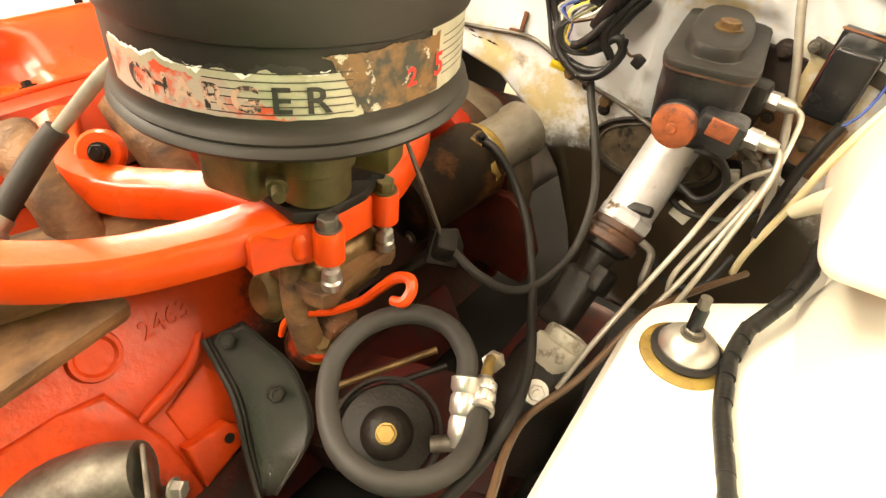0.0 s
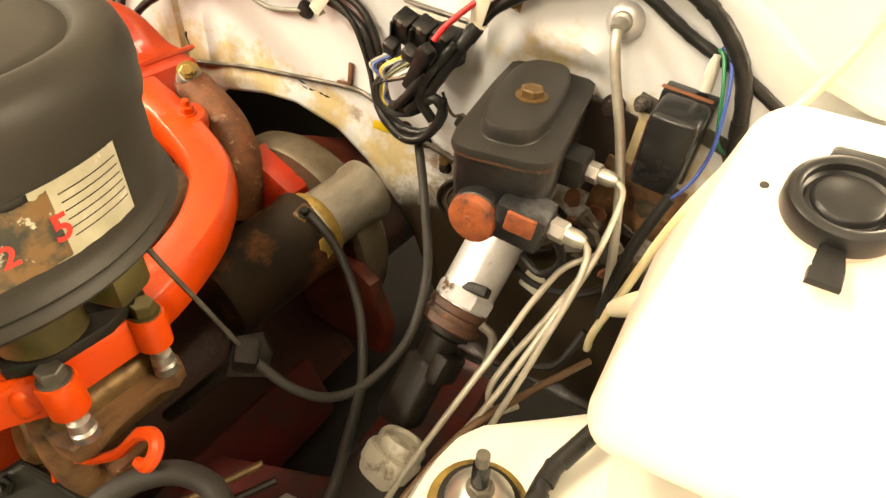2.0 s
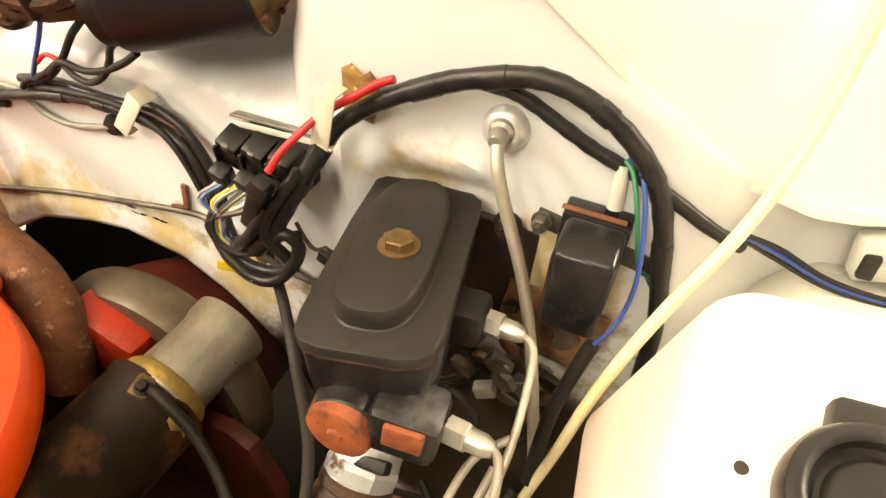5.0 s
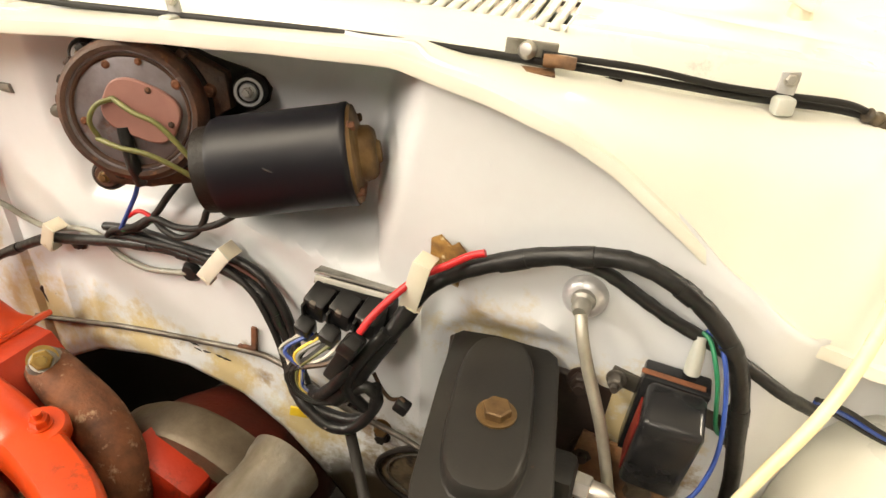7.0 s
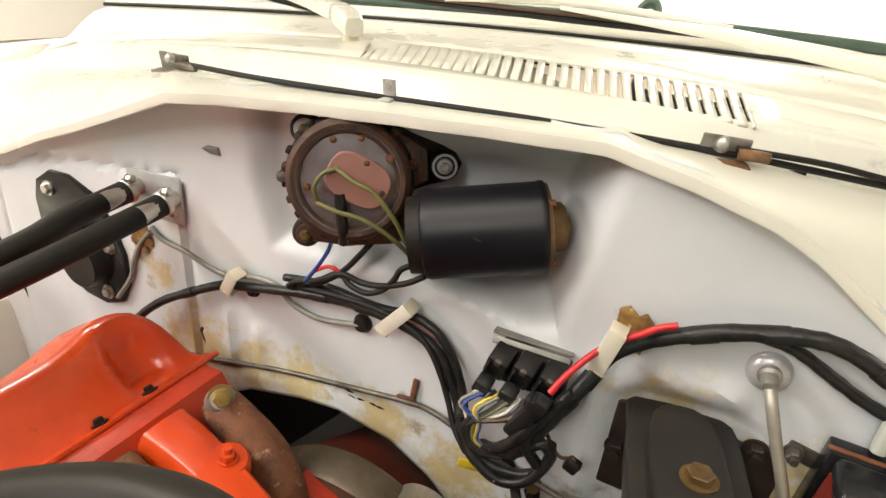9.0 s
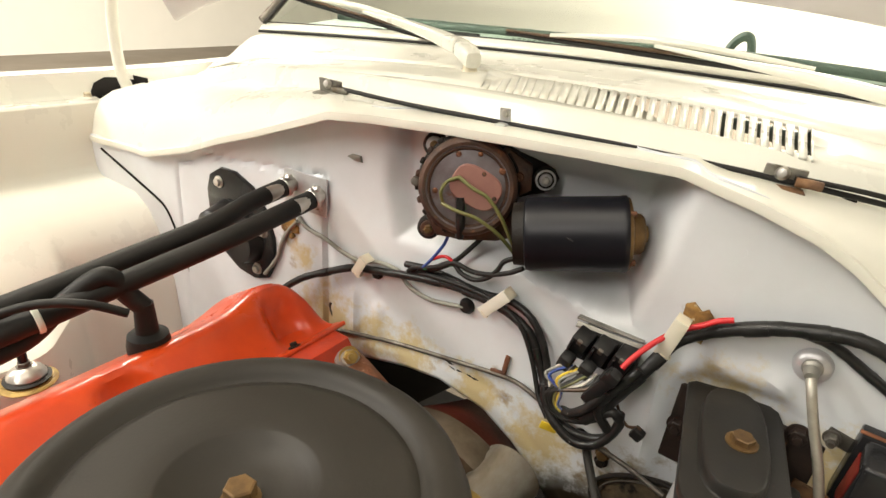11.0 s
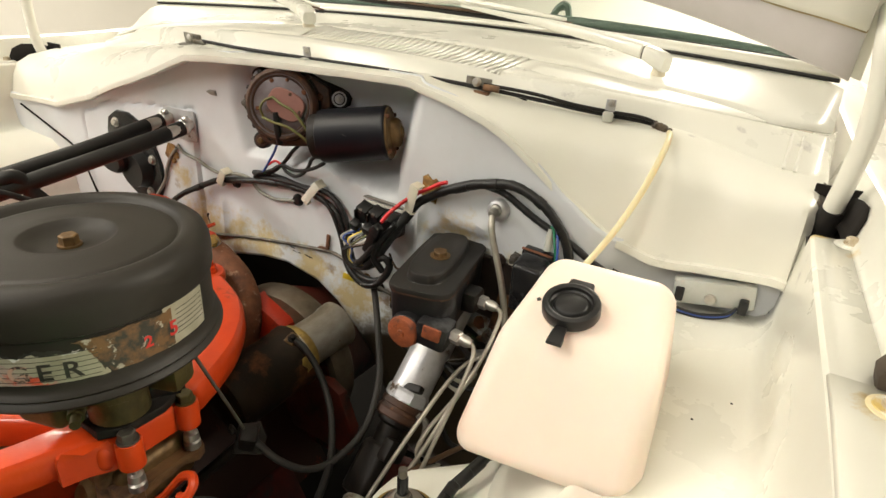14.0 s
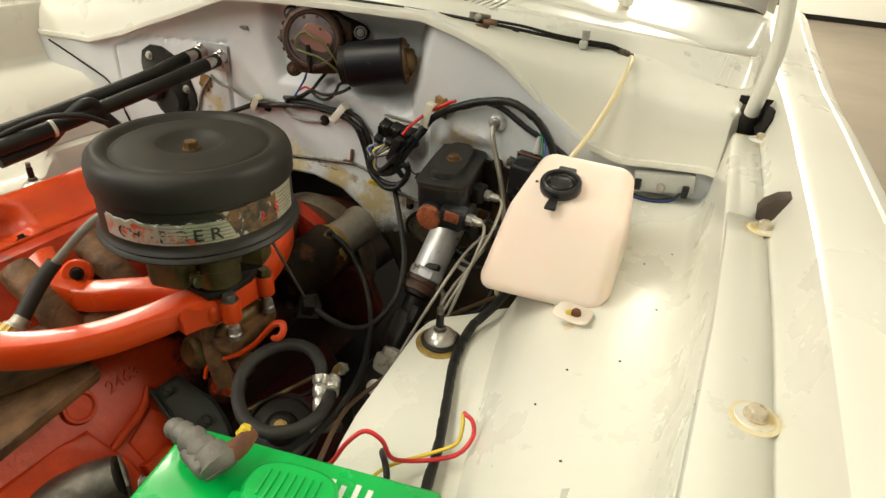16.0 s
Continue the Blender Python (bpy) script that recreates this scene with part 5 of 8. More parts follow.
part("choke_housing", box((0.05, 0.035, 0.03), (0.142, -0.345, 0.672), (0, 0, 20), 0.006), OLIVE, carb)
part("throttle_lever", prism([(-0.02, -0.008), (0.02, -0.012), (0.024, 0.0), (0.018, 0.012), (-0.02, 0.008)], 0.004, pose(0.138, -0.352, 0.652, 90, 0, 60), 0.001), BLACK_METAL, carb)
part("dashpot", lathe([(0.0, 0.012), (0.009, 0.011), (0.010, 0.0), (0.0, -0.004)], (0.134, -0.388, 0.662), (1, -0.4, 0.1), 16), DULL_BRASS, carb)

# flywheel housing and starter
housing = thing("bell_housing", "browned alloy clutch housing with a red plate behind the engine", "bell housing", (0.03, -0.05, 0.45))
part("rim", loft([[(0.022 + r * math.cos(a), y, 0.472 + r * math.sin(a)) for a in np.linspace(-1.3, 3.3, 48)] + [(0.022 + (r - 0.025) * math.cos(a), y, 0.472 + (r - 0.025) * math.sin(a)) for a in np.linspace(3.3, -1.3, 48)]
                  for r, y in ((0.124, -0.072), (0.1275, -0.066), (0.1275, -0.036), (0.123, -0.028))]), CASE_BROWN, housing, "browned alloy rim")
part("shell", loft([[(0.020 + r * math.cos(a), y, 0.474 - max(0.0, y) * 0.3 + r * math.sin(a)) for a in np.linspace(0, 2 * math.pi, 48, endpoint=False)] for r, y in ((0.112, -0.060), (0.112, -0.03), (0.108, -0.012), (0.104, 0.005), (0.095, 0.05), (0.085, 0.12), (0.07, 0.25))]), SHELL_RED, housing,
     "dark red painted domed shell")
# orange plate in dark red: its shade is put into the colour
part("rear_plate", prism([(-0.12, -0.12), (0.10, -0.12), (0.118, -0.02), (0.098, 0.06), (0.045, 0.100), (-0.03, 0.112), (-0.09, 0.095), (-0.12, 0.04)], 0.012, pose(0.03, -0.060, 0.455, 90, 0, 0), 0.003), RED_PLATE, housing, "orange engine rear plate, coloured dark red for its shade")
part("block_ear", box((0.078, 0.048, 0.076), (0.014, -0.076, 0.549), (0, 25, 0), 0.010), EAR_RED, housing, "red painted ear")
part("ear_bolt", hex_bolt((0.047, -0.064, 0.566), (0.2, -1, 0.35), 0.0095, 0.010, 1.4), RUST_ORANGE, housing, "rust-coloured bolt head")
part("lower_web", prism([(-0.10, -0.09), (0.075, -0.075), (0.085, -0.02), (0.060, 0.035), (0.035, 0.045), (-0.09, 0.02)], 0.016, pose(0.115, -0.078, 0.455, 90, 0, -6), 0.004), SHELL_RED, housing, "dark red lower web")

starter = thing("starter_motor", "greasy brown starter motor with a grey alloy nose", "starter motor", (0.09, -0.16, 0.535))
SA, SB = Vector((0.086, -0.238, 0.527)), Vector((0.098, -0.112, 0.540))
SAX = (SB - SA).normalized()
part("motor_can", lathe([(0.0, -0.006), (0.030, -0.004), (0.046, 0.002), (0.049, 0.008), (0.049, 0.020), (0.0475, 0.022), (0.0475, 0.118), (0.0495, 0.121), (0.0495, 0.128), (0.0, 0.130)], SA, SAX, 40), STARTER, starter)
part("nose_casting", lathe([(0.040, -0.004), (0.041, 0.004), (0.0355, 0.010), (0.0345, 0.040), (0.0350, 0.062), (0.0375, 0.070), (0.0380, 0.086), (0.0, 0.088)], SB + Vector((0.006, 0, 0.008)), SAX, 36), NOSE, starter, "browned alloy nose")
part("brass_ring", lathe([(0.0405, -0.002), (0.0415, 0.002), (0.0410, 0.006), (0.0385, 0.010), (0.0360, 0.012)], SB + Vector((0.006, 0, 0.008)), SAX, 36), RING, starter, "yellowish flaking sealing ring")
part("solenoid_cap", box((0.018, 0.022, 0.012), (0.112, -0.128, 0.580), (10, 18, 10), 0.004), DULL_BRASS, starter)
part("terminal", hex_bolt((0.116, -0.131, 0.585), (0.3, -0.2, 1), 0.005, 0.006, 1.4), GREASE, starter)
part("flaked_plate", prism([(-0.010, -0.008), (-0.002, -0.012), (0.006, -0.006), (0.011, -0.009), (0.010, 0.004), (0.003, 0.010), (-0.005, 0.006), (-0.011, 0.008)], 0.0018, pose(0.141, -0.128, 0.553, 0, 62, 10), 0.0004), RING, starter, "peeling yellow flake")
part("nose_bolt", hex_bolt((0.135, -0.055, 0.553), (0.4, -1, 0.2), 0.007, 0.008, 1.4), RUST, starter)
part("end_bolt", hex_bolt((0.110, -0.243, 0.500), (-0.1, -1, -0.1), 0.005, 0.005), STEEL_DULL, starter)


def cable(name, label, points, r, material, category="cable", res=6, n=10, group=""):
    ob = part(name, tube(points, r, n, res), material)
    return tagged(ob, label, category, group)


cable("starter_cable", "thick dark starter cable curving down past the engine", [(0.116, -0.128, 0.583), (0.141, -0.134, 0.581), (0.167, -0.139, 0.563), (0.192, -0.150, 0.542), (0.216, -0.168, 0.524), (0.236, -0.190, 0.510), (0.257, -0.218, 0.503), (0.275, -0.250, 0.507),
      (0.291, -0.280, 0.514), (0.307, -0.308, 0.521), (0.322, -0.340, 0.529), (0.334, -0.374, 0.536), (0.342, -0.410, 0.539), (0.345, -0.450, 0.540), (0.338, -0.505, 0.533), (0.325, -0.56, 0.515), (0.31, -0.62, 0.48)], 0.0048, RUBBER)
cable("clutch_cable", "thin dark cable looping from the harness to a bracket", [(0.193, -0.044, 0.668), (0.204, -0.052, 0.642), (0.234, -0.086, 0.613), (0.262, -0.122, 0.571), (0.272, -0.165, 0.527),
      (0.262, -0.215, 0.505), (0.247, -0.250, 0.510), (0.222, -0.270, 0.527), (0.190, -0.276, 0.545)], 0.0046, RUBBER_GREY)
link_block = thing("linkage_bracket", "greasy black linkage bracket on the engine's side", "bracket", (0.175, -0.275, 0.545))
part("bracket_plate", prism([(-0.018, -0.018), (0.016, -0.022), (0.022, 0.0), (0.014, 0.018), (-0.012, 0.015)], 0.010, pose(0.172, -0.271, 0.540, 60, 10, 50), 0.003), GREASE, link_block)
part("clamp_block", box((0.022, 0.026, 0.030), (0.178, -0.276, 0.545), (20, 15, 40), 0.005), GREASE, link_block)
part("strut", tube([(0.178, -0.275, 0.545), (0.150, -0.30, 0.51), (0.118, -0.33, 0.47)], 0.007, 8), GREASE, link_block)
part("pull_rod", tube([(0.150, -0.318, 0.690), (0.157, -0.306, 0.650), (0.166, -0.292, 0.605), (0.177, -0.278, 0.556)], 0.0022, 8), STEEL_DULL, link_block, "thin throttle rod")
frame_rail = thing("subframe", "dark red oxide subframe beneath the engine", "subframe", (0.2, -0.3, 0.3))
part("rail", box((0.10, 0.9, 0.10), (0.285, -0.45, 0.28), (0, 0, 4), 0.01), RED_DARK, frame_rail)
part("cross_beam", box((0.34, 0.14, 0.06), (0.15, -0.34, 0.300), (8, -6, 20), 0.01), RED_DARK, frame_rail)
part("front_beam", box((0.60, 0.12, 0.06), (0.05, -0.70, 0.28), (0, 0, 0), 0.01), RED_DARK, frame_rail)
part("oil_pan", box((0.20, 0.55, 0.10), (0.03, -0.40, 0.255), (0, -30, 0), 0.02), RED_DARK, frame_rail)
for k, (p0, p1) in enumerate((((0.135, -0.405, 0.400), (0.200, -0.300, 0.425)), ((0.150, -0.410, 0.395), (0.215, -0.300, 0.41)))):
    part("link_rod", tube([p0, p1], 0.004, 8), DULL_BRASS if k == 0 else GREASE, frame_rail, "tarnished thin rod")

mount = thing("engine_mount", "grey pressed-steel engine mount below the block", "engine mount", (0.07, -0.62, 0.42))
part("mount_shell", tube([(0.02, -0.680, 0.395), (0.050, -0.640, 0.408), (0.078, -0.603, 0.420), (0.098, -0.580, 0.428)], [0.034, 0.034, 0.033, 0.027], 20), STEEL_DULL, mount)
part("mount_plate", box((0.050, 0.005, 0.060), (0.108, -0.580, 0.420), (0, 10, -28), 0.002), STEEL_DULL, mount, "thin steel plate")
part("mount_bolt", hex_bolt((0.126, -0.572, 0.420), (0.8, 0.5, 0.2), 0.008, 0.010, 1.3), STEEL, mount, "bright bolt")


# ---- brake master cylinder and steering column ----
master = thing("master_cylinder", "black cast-iron brake master cylinder with a bolted lid", "brake cylinder", (0.33, 0.0, 0.70))
LID = [(0.268, -0.006), (0.273, 0.001), (0.300, 0.004), (0.338, 0.004), (0.346, -0.002), (0.350, -0.016), (0.371, -0.128), (0.371, -0.142), (0.366, -0.149), (0.356, -0.154), (0.316, -0.162), (0.305, -0.161), (0.298, -0.155), (0.293, -0.142), (0.277, -0.058)]
part("body", loft([[(0.322 + (x - 0.322) * k, -0.080 + (y + 0.080) * k2, z) for x, y in LID] for k, k2, z in ((0.70, 0.85, 0.672), (0.86, 0.93, 0.690), (0.92, 0.96, 0.715), (0.94, 0.97, 0.741))]), PATINA, master)
part("gasket", prism([(0.322 + (x - 0.322) * 0.985, -0.080 + (y + 0.080) * 0.99) for x, y in LID], 0.0025, pose(0, 0, 0.7392), 0.0005), RUST_DEEP, master, "rust-brown line under the lid")
part("lid", prism(LID, 0.006, pose(0, 0, 0.742), 0.002), LID_BLACK, master, "dull black stamped lid")


turn_lid = math.radians(11)
part("lid_dome", loft([[(0.319 + (x * math.cos(turn_lid) - y * math.sin(turn_lid)), -0.076 + (x * math.sin(turn_lid) + y * math.cos(turn_lid)), z) for x, y in pill(0, 0, rx, ry)]
                       for rx, ry, z in ((0.0295, 0.071, 0.747), (0.0275, 0.0690, 0.7475), (0.0262, 0.0675, 0.7490), (0.0258, 0.0670, 0.7535), (0.0255, 0.0665, 0.7575), (0.0245, 0.0655, 0.7595), (0.0225, 0.0630, 0.7605), (0.012, 0.035, 0.7608))]), LID_BLACK, master)
part("lid_bolt", hex_bolt((0.325, -0.086, 0.7605), (0, 0, 1), 0.0092, 0.006, 1.35), DULL_BRASS, master, "brass-coloured lid bolt")
part("bore", lathe([(0.0, 0.0), (0.018, 0.0), (0.0205, 0.003), (0.021, 0.030), (0.025, 0.036), (0.025, 0.16)], (0.329, -0.168, 0.697), (-0.15, 1, 0.02), 28), PATINA, master)
part("end_plug", lathe([(0.0, -0.001), (0.004, -0.001), (0.005, 0.001), (0.015, 0.0), (0.0185, 0.002), (0.0195, 0.006), (0.0195, 0.018)], (0.328, -0.174, 0.697), (0.01, 1, 0.02), 28), RUST_ORANGE, master, "rusty round end plug")
part("port_block", box((0.040, 0.034, 0.032), (0.360, -0.150, 0.700), (0, 10, 8), 0.006), PATINA, master)
part("rust_patch", box((0.022, 0.004, 0.016), (0.365, -0.1675, 0.707), (0, 8, 8), 0.0015), RUST_ORANGE, master, "bare orange rust patch")
part("rear_port", box((0.030, 0.030, 0.028), (0.362, -0.072, 0.708), (0, 0, 0), 0.006), CAST_BLACK, master)
part("mounting_plate", box((0.128, 0.008, 0.092), (0.322, 0.006, 0.688), (0, 4, 0), 0.008, 3), MAROON, master, "rusty firewall mounting plate")
for dx, dz in ((-0.062, -0.02), (0.035, 0.020), (0.046, -0.045)):
    part("mounting_nut", hex_bolt((0.330 + dx, 0.001, 0.712 + dz), (0, -1, 0), 0.008, 0.008, 1.3, 0.014), MAROON, master)
for p in ((0.374, -0.071, 0.708), (0.381, -0.149, 0.702)):
    part("line_nut", hex_bolt(p, (1, -0.12, 0), 0.0085, 0.012, 0), STEEL, master, "bright line nut")
    part("nut_collar", lathe([(0.0065, 0.0), (0.0065, 0.012), (0.004, 0.018)], Vector(p) + Vector((0.010, -0.001, 0)), (1, -0.12, 0), 14), STEEL, master)

for name, pts in (("brake_line", [(0.388, -0.073, 0.708), (0.400, -0.074, 0.708), (0.409, -0.080, 0.704), (0.412, -0.100, 0.690), (0.412, -0.135, 0.668), (0.402, -0.175, 0.632), (0.388, -0.215, 0.585), (0.372, -0.245, 0.545)]),
                  ("brake_line", [(0.395, -0.151, 0.702), (0.406, -0.150, 0.701), (0.413, -0.155, 0.694), (0.414, -0.170, 0.675), (0.408, -0.190, 0.640), (0.400, -0.212, 0.598), (0.392, -0.228, 0.560)]),
                  ("brake_line", [(0.410, -0.118, 0.668), (0.392, -0.132, 0.655), (0.384, -0.165, 0.640), (0.379, -0.198, 0.622), (0.368, -0.235, 0.588), (0.352, -0.28, 0.535), (0.342, -0.31, 0.49)]),
                  ("brake_line", [(0.404, -0.125, 0.645), (0.396, -0.160, 0.625), (0.386, -0.195, 0.605), (0.381, -0.213, 0.583), (0.388, -0.212, 0.560), (0.398, -0.19, 0.55)])):
    cable(name, "pale steel brake line bending down from the cylinder", pts, 0.0026, LINE_STEEL, "brake line", group="brake lines")

column = thing("steering_column", "worn bright steering column with a dark coupling", "steering column", (0.29, -0.11, 0.53))
C0, C1 = Vector((0.2935, -0.122, 0.527)), Vector((0.310, -0.010, 0.653))
CD = (C1 - C0).normalized()
part("sleeve", lathe([(0.0275, 0.0), (0.0285, 0.003), (0.0275, 0.008), (0.0275, 0.17)], C0 + CD * 0.014, CD, 36), ALU_BRIGHT, column)
part("sleeve_collar", lathe([(0.0285, 0.0), (0.0305, 0.002), (0.0310, 0.012), (0.0295, 0.016), (0.0276, 0.017)], C0 + CD * 0.020, CD, 8), ALU_BRIGHT, column, "faceted bright collar", False)
part("sleeve_slot", box((0.030, 0.010, 0.012), tuple(C0 + CD * 0.045 + Vector((0.012, -0.020, 0.012))), (38, -10, -4), 0.002), GREASE, column, "dark rusty slot")
part("clamp", lathe([(0.029, -0.006), (0.031, -0.004), (0.031, 0.004), (0.029, 0.006), (0.028, 0.010), (0.030, 0.012), (0.030, 0.018), (0.0278, 0.020)], C0, CD, 36), RUST_DEEP, column, "ringed rusty clamp")
part("lower_shaft", lathe([(0.0, -0.052), (0.014, -0.050), (0.016, -0.045), (0.017, -0.016), (0.024, -0.012), (0.025, -0.004), (0.024, 0.0)], C0, CD, 24), GREASE, column)
part("coupling", box((0.040, 0.040, 0.075), tuple(C0 - CD * 0.078), tuple(math.degrees(v) for v in CD.to_track_quat("Z", "Y").to_euler()), 0.009, 3), GREASE, column, "dark ribbed coupling")
part("coupling_lug", box((0.016, 0.045, 0.03), tuple(C0 - CD * 0.045 + Vector((0.018, 0, 0.0))), tuple(math.degrees(v) for v in CD.to_track_quat("Z", "Y").to_euler()), 0.004), GREASE, column)
part("bracket", tube([(0.327, -0.125, 0.545), (0.341, -0.126, 0.536), (0.345, -0.140, 0.510), (0.350, -0.135, 0.495)], 0.0045, 8), STEEL_DULL, column, "bent strap bracket")
gearbox = thing("steering_box", "pale cast steering box beneath the column", "steering box", (0.31, -0.26, 0.42))
part("case", loft([[(0.308 + dx + rx * math.cos(a), -0.262 + dy + ry * math.sin(a), z) for a in np.linspace(0, 2 * math.pi, 20, endpoint=False)] for rx, ry, z, dx, dy in ((0.045, 0.06, 0.33, 0, 0), (0.045, 0.058, 0.42, 0, 0), (0.038, 0.046, 0.448, 0, 0.01), (0.030, 0.030, 0.460, 0, 0.02))]), GREASE, gearbox)
SBP = Vector((0.313, -0.226, 0.474))
part("side_cover", loft([[SBP - CD * d + frame_of(CD).to_3x3() @ Vector((x * r, y * r, 0)) for x, y in pill(0, 0, 1, 1, 24, 3.0)]
                         for r, d in ((0.010, 0.012), (0.022, 0.012), (0.0255, 0.014), (0.0265, 0.017), (0.0265, 0.030), (0.0245, 0.033), (0.0250, 0.070), (0.022, 0.085), (0.015, 0.095))]), CAST_PALE, gearbox, "pale grimy cast cover, oil-streaked")
part("cover_collar", lathe([(0.023, -0.006), (0.0235, 0.004), (0.0235, 0.010), (0.021, 0.014), (0.014, 0.0155), (0.012, 0.013), (0.0, 0.0125)], SBP - CD * 0.014, CD, 28), CAST_PALE, gearbox, "worn collar on the cover")
part("adjuster", hex_bolt((0.325, -0.314, 0.474), (0.3, -0.6, 0.7), 0.008, 0.010, 1.5, 0.02), STEEL, gearbox, "bright adjuster nut")

# speedometer drive tube and its grommet
ring_g = thing("column_grommet", "grey rubber grommet where a rod passes the firewall", "grommet", (0.352, -0.004, 0.795))
part("disc", lathe([(0.0, 0.004), (0.008, 0.0045), (0.0125, 0.0025), (0.0150, -0.0005), (0.0155, -0.003), (0.0155, -0.010)], (0.357, -0.002, 0.802), (0, -1, 0.1), 32), ALU_BRIGHT, ring_g, "pale grey domed disc")
part("collar", lathe([(0.0, 0.016), (0.0045, 0.0155), (0.0062, 0.012), (0.0062, 0.006), (0.0082, 0.004), (0.0082, 0.0)], (0.357, -0.004, 0.803), (0, -1, -0.15), 18), ALU, ring_g)
part("rod", tube([(0.358, -0.018, 0.799), (0.362, -0.026, 0.788), (0.369, -0.030, 0.768), (0.384, -0.034, 0.728), (0.395, -0.038, 0.690), (0.406, -0.050, 0.650), (0.416, -0.066, 0.608), (0.422, -0.072, 0.565)], 0.0042, 12), LINE_STEEL, ring_g, "long grey rod")

# clutter beneath the cylinder
clutter = thing("pedal_linkage", "grimy loops and clips beneath the brake cylinder", "linkage", (0.36, -0.03, 0.58))
part("loop", tube([(0.335, -0.075, 0.640), (0.362, -0.080, 0.640), (0.374, -0.078, 0.615), (0.355, -0.070, 0.585), (0.325, -0.060, 0.590)], 0.004, 8), RUBBER, clutter, "black rubber loop")
part("loop", tube([(0.310, -0.055, 0.575), (0.345, -0.060, 0.560), (0.390, -0.060, 0.570), (0.415, -0.055, 0.590)], 0.0035, 8), RUBBER, clutter)
part("loop", tube([(0.33, -0.07, 0.50), (0.36, -0.09, 0.485), (0.395, -0.09, 0.50), (0.41, -0.07, 0.54)], 0.004, 8), RUBBER, clutter)
part("clip", box((0.022, 0.012, 0.018), (0.340, -0.045, 0.548), (0, 20, 0), 0.002), GRIMY, clutter, "grimy cream clip")
part("clip", box((0.016, 0.010, 0.012), (0.372, -0.045, 0.612), (0, -20, 10), 0.002), ALU, clutter)
part("clip", box((0.020, 0.010, 0.010), (0.380, -0.040, 0.640), (0, 35, 0), 0.002), STEEL_DULL, clutter)
part("rust_stain_plate", box((0.075, 0.004, 0.060), (0.405, -0.006, 0.655), (0, 10, 0), 0.001), RUST_BROWN, clutter, "rust-eaten plate")
random.seed(11)
for k in range(16):
    x, z = 0.352 + 0.075 * random.random(), 0.585 + 0.075 * random.random()
    outline = [((0.006 + 0.006 * random.random()) * math.cos(a), (0.006 + 0.008 * random.random()) * math.sin(a)) for a in np.linspace(0, 2 * math.pi, 7, endpoint=False)]
    part("debris", prism(outline, 0.002 + 0.004 * random.random(), pose(x, -0.012 - 0.03 * random.random(), z, 60 + 60 * random.random(), 40 * random.random() - 20, 60 * random.random() - 30), 0.0005),
         (ALU_DARK, GRIME, STEEL_DULL, RUST, GREASE, RUST_BROWN)[k % 6], clutter)

# oval plate round the column, with its edge bead
plate = thing("column_plate", "oil-blackened oval plate round the steering column", "cover plate", (0.279, -0.004, 0.583))
OVAL = [(0.279 + 0.079 * math.cos(a) * math.cos(0.16) - 0.041 * math.sin(a) * math.sin(0.16), 0.583 + 0.041 * math.sin(a) * math.cos(0.16) + 0.079 * math.cos(a) * math.sin(0.16)) for a in np.linspace(0, 2 * math.pi, 40, endpoint=False)]
part("disc", prism(OVAL, 0.004, pose(0, -0.003, 0, 90, 0, 0), 0.001), GRIME, plate)
part("edge_bead", tube([(x, -0.0085, z) for x, z in OVAL], 0.0026, 8, 2, True), GREASE, plate, "black raised edge")
part("inner_bead", tube([(0.279 + (x - 0.279) * 0.87, -0.0075, 0.583 + (z - 0.583) * 0.82) for x, z in OVAL], 0.0014, 8, 2, True), ALU_DARK, plate, "thin worn inner bead")
for x, z in ((0.205, 0.622), (0.152, 0.640)):
    part("flange_bolt", hex_bolt((x, wall_y(x, z) - 0.003, z), (0.1, -1, 0.1), 0.0065, 0.007, 1.3), DULL_BRASS, body, "rusty flange bolt")

# voltage regulator
regulator = thing("voltage_regulator", "glossy black voltage regulator box on the firewall", "regulator", (0.43, 0.0, 0.735))
part("base", box((0.042, 0.018, 0.078), (0.422, -0.008, 0.728), (8, 4, 0), 0.002), BLACK_METAL, regulator, "black pressed base")
part("cover", box((0.037, 0.036, 0.070), (0.423, -0.035, 0.730), (10, 4, 0), 0.005, 3), BLACK_METAL, regulator, "glossy black cover")
part("rim", box((0.040, 0.004, 0.0016), (0.422, -0.017, 0.7665), (10, 4, 0), 0.001), RUST, regulator, "rusty rim")
part("side_label", box((0.001, 0.022, 0.050), (0.4040, -0.035, 0.729), (10, 4, 0), 0), RED_PLATE, regulator, "dark red label strip")
part("connector", lathe([(0.0, 0.022), (0.0036, 0.022), (0.0048, 0.008), (0.0052, 0.0), (0.0052, -0.006)], (0.432, -0.008, 0.775), (0, 0.1, 1), 14), CLEAR_GREY, regulator, "clear plug")
for p in ((0.388, 0.000, 0.742), (0.466, 0.000, 0.722)):
    part("mount_nut", hex_bolt(p, (0, -1, 0), 0.0055, 0.008, 1.3, 0.014), STEEL_DULL, regulator)
part("bracket_ear", box((0.090, 0.003, 0.014), (0.427, 0.002, 0.733), (0, 14, 0), 0.001), ALU_DARK, regulator)
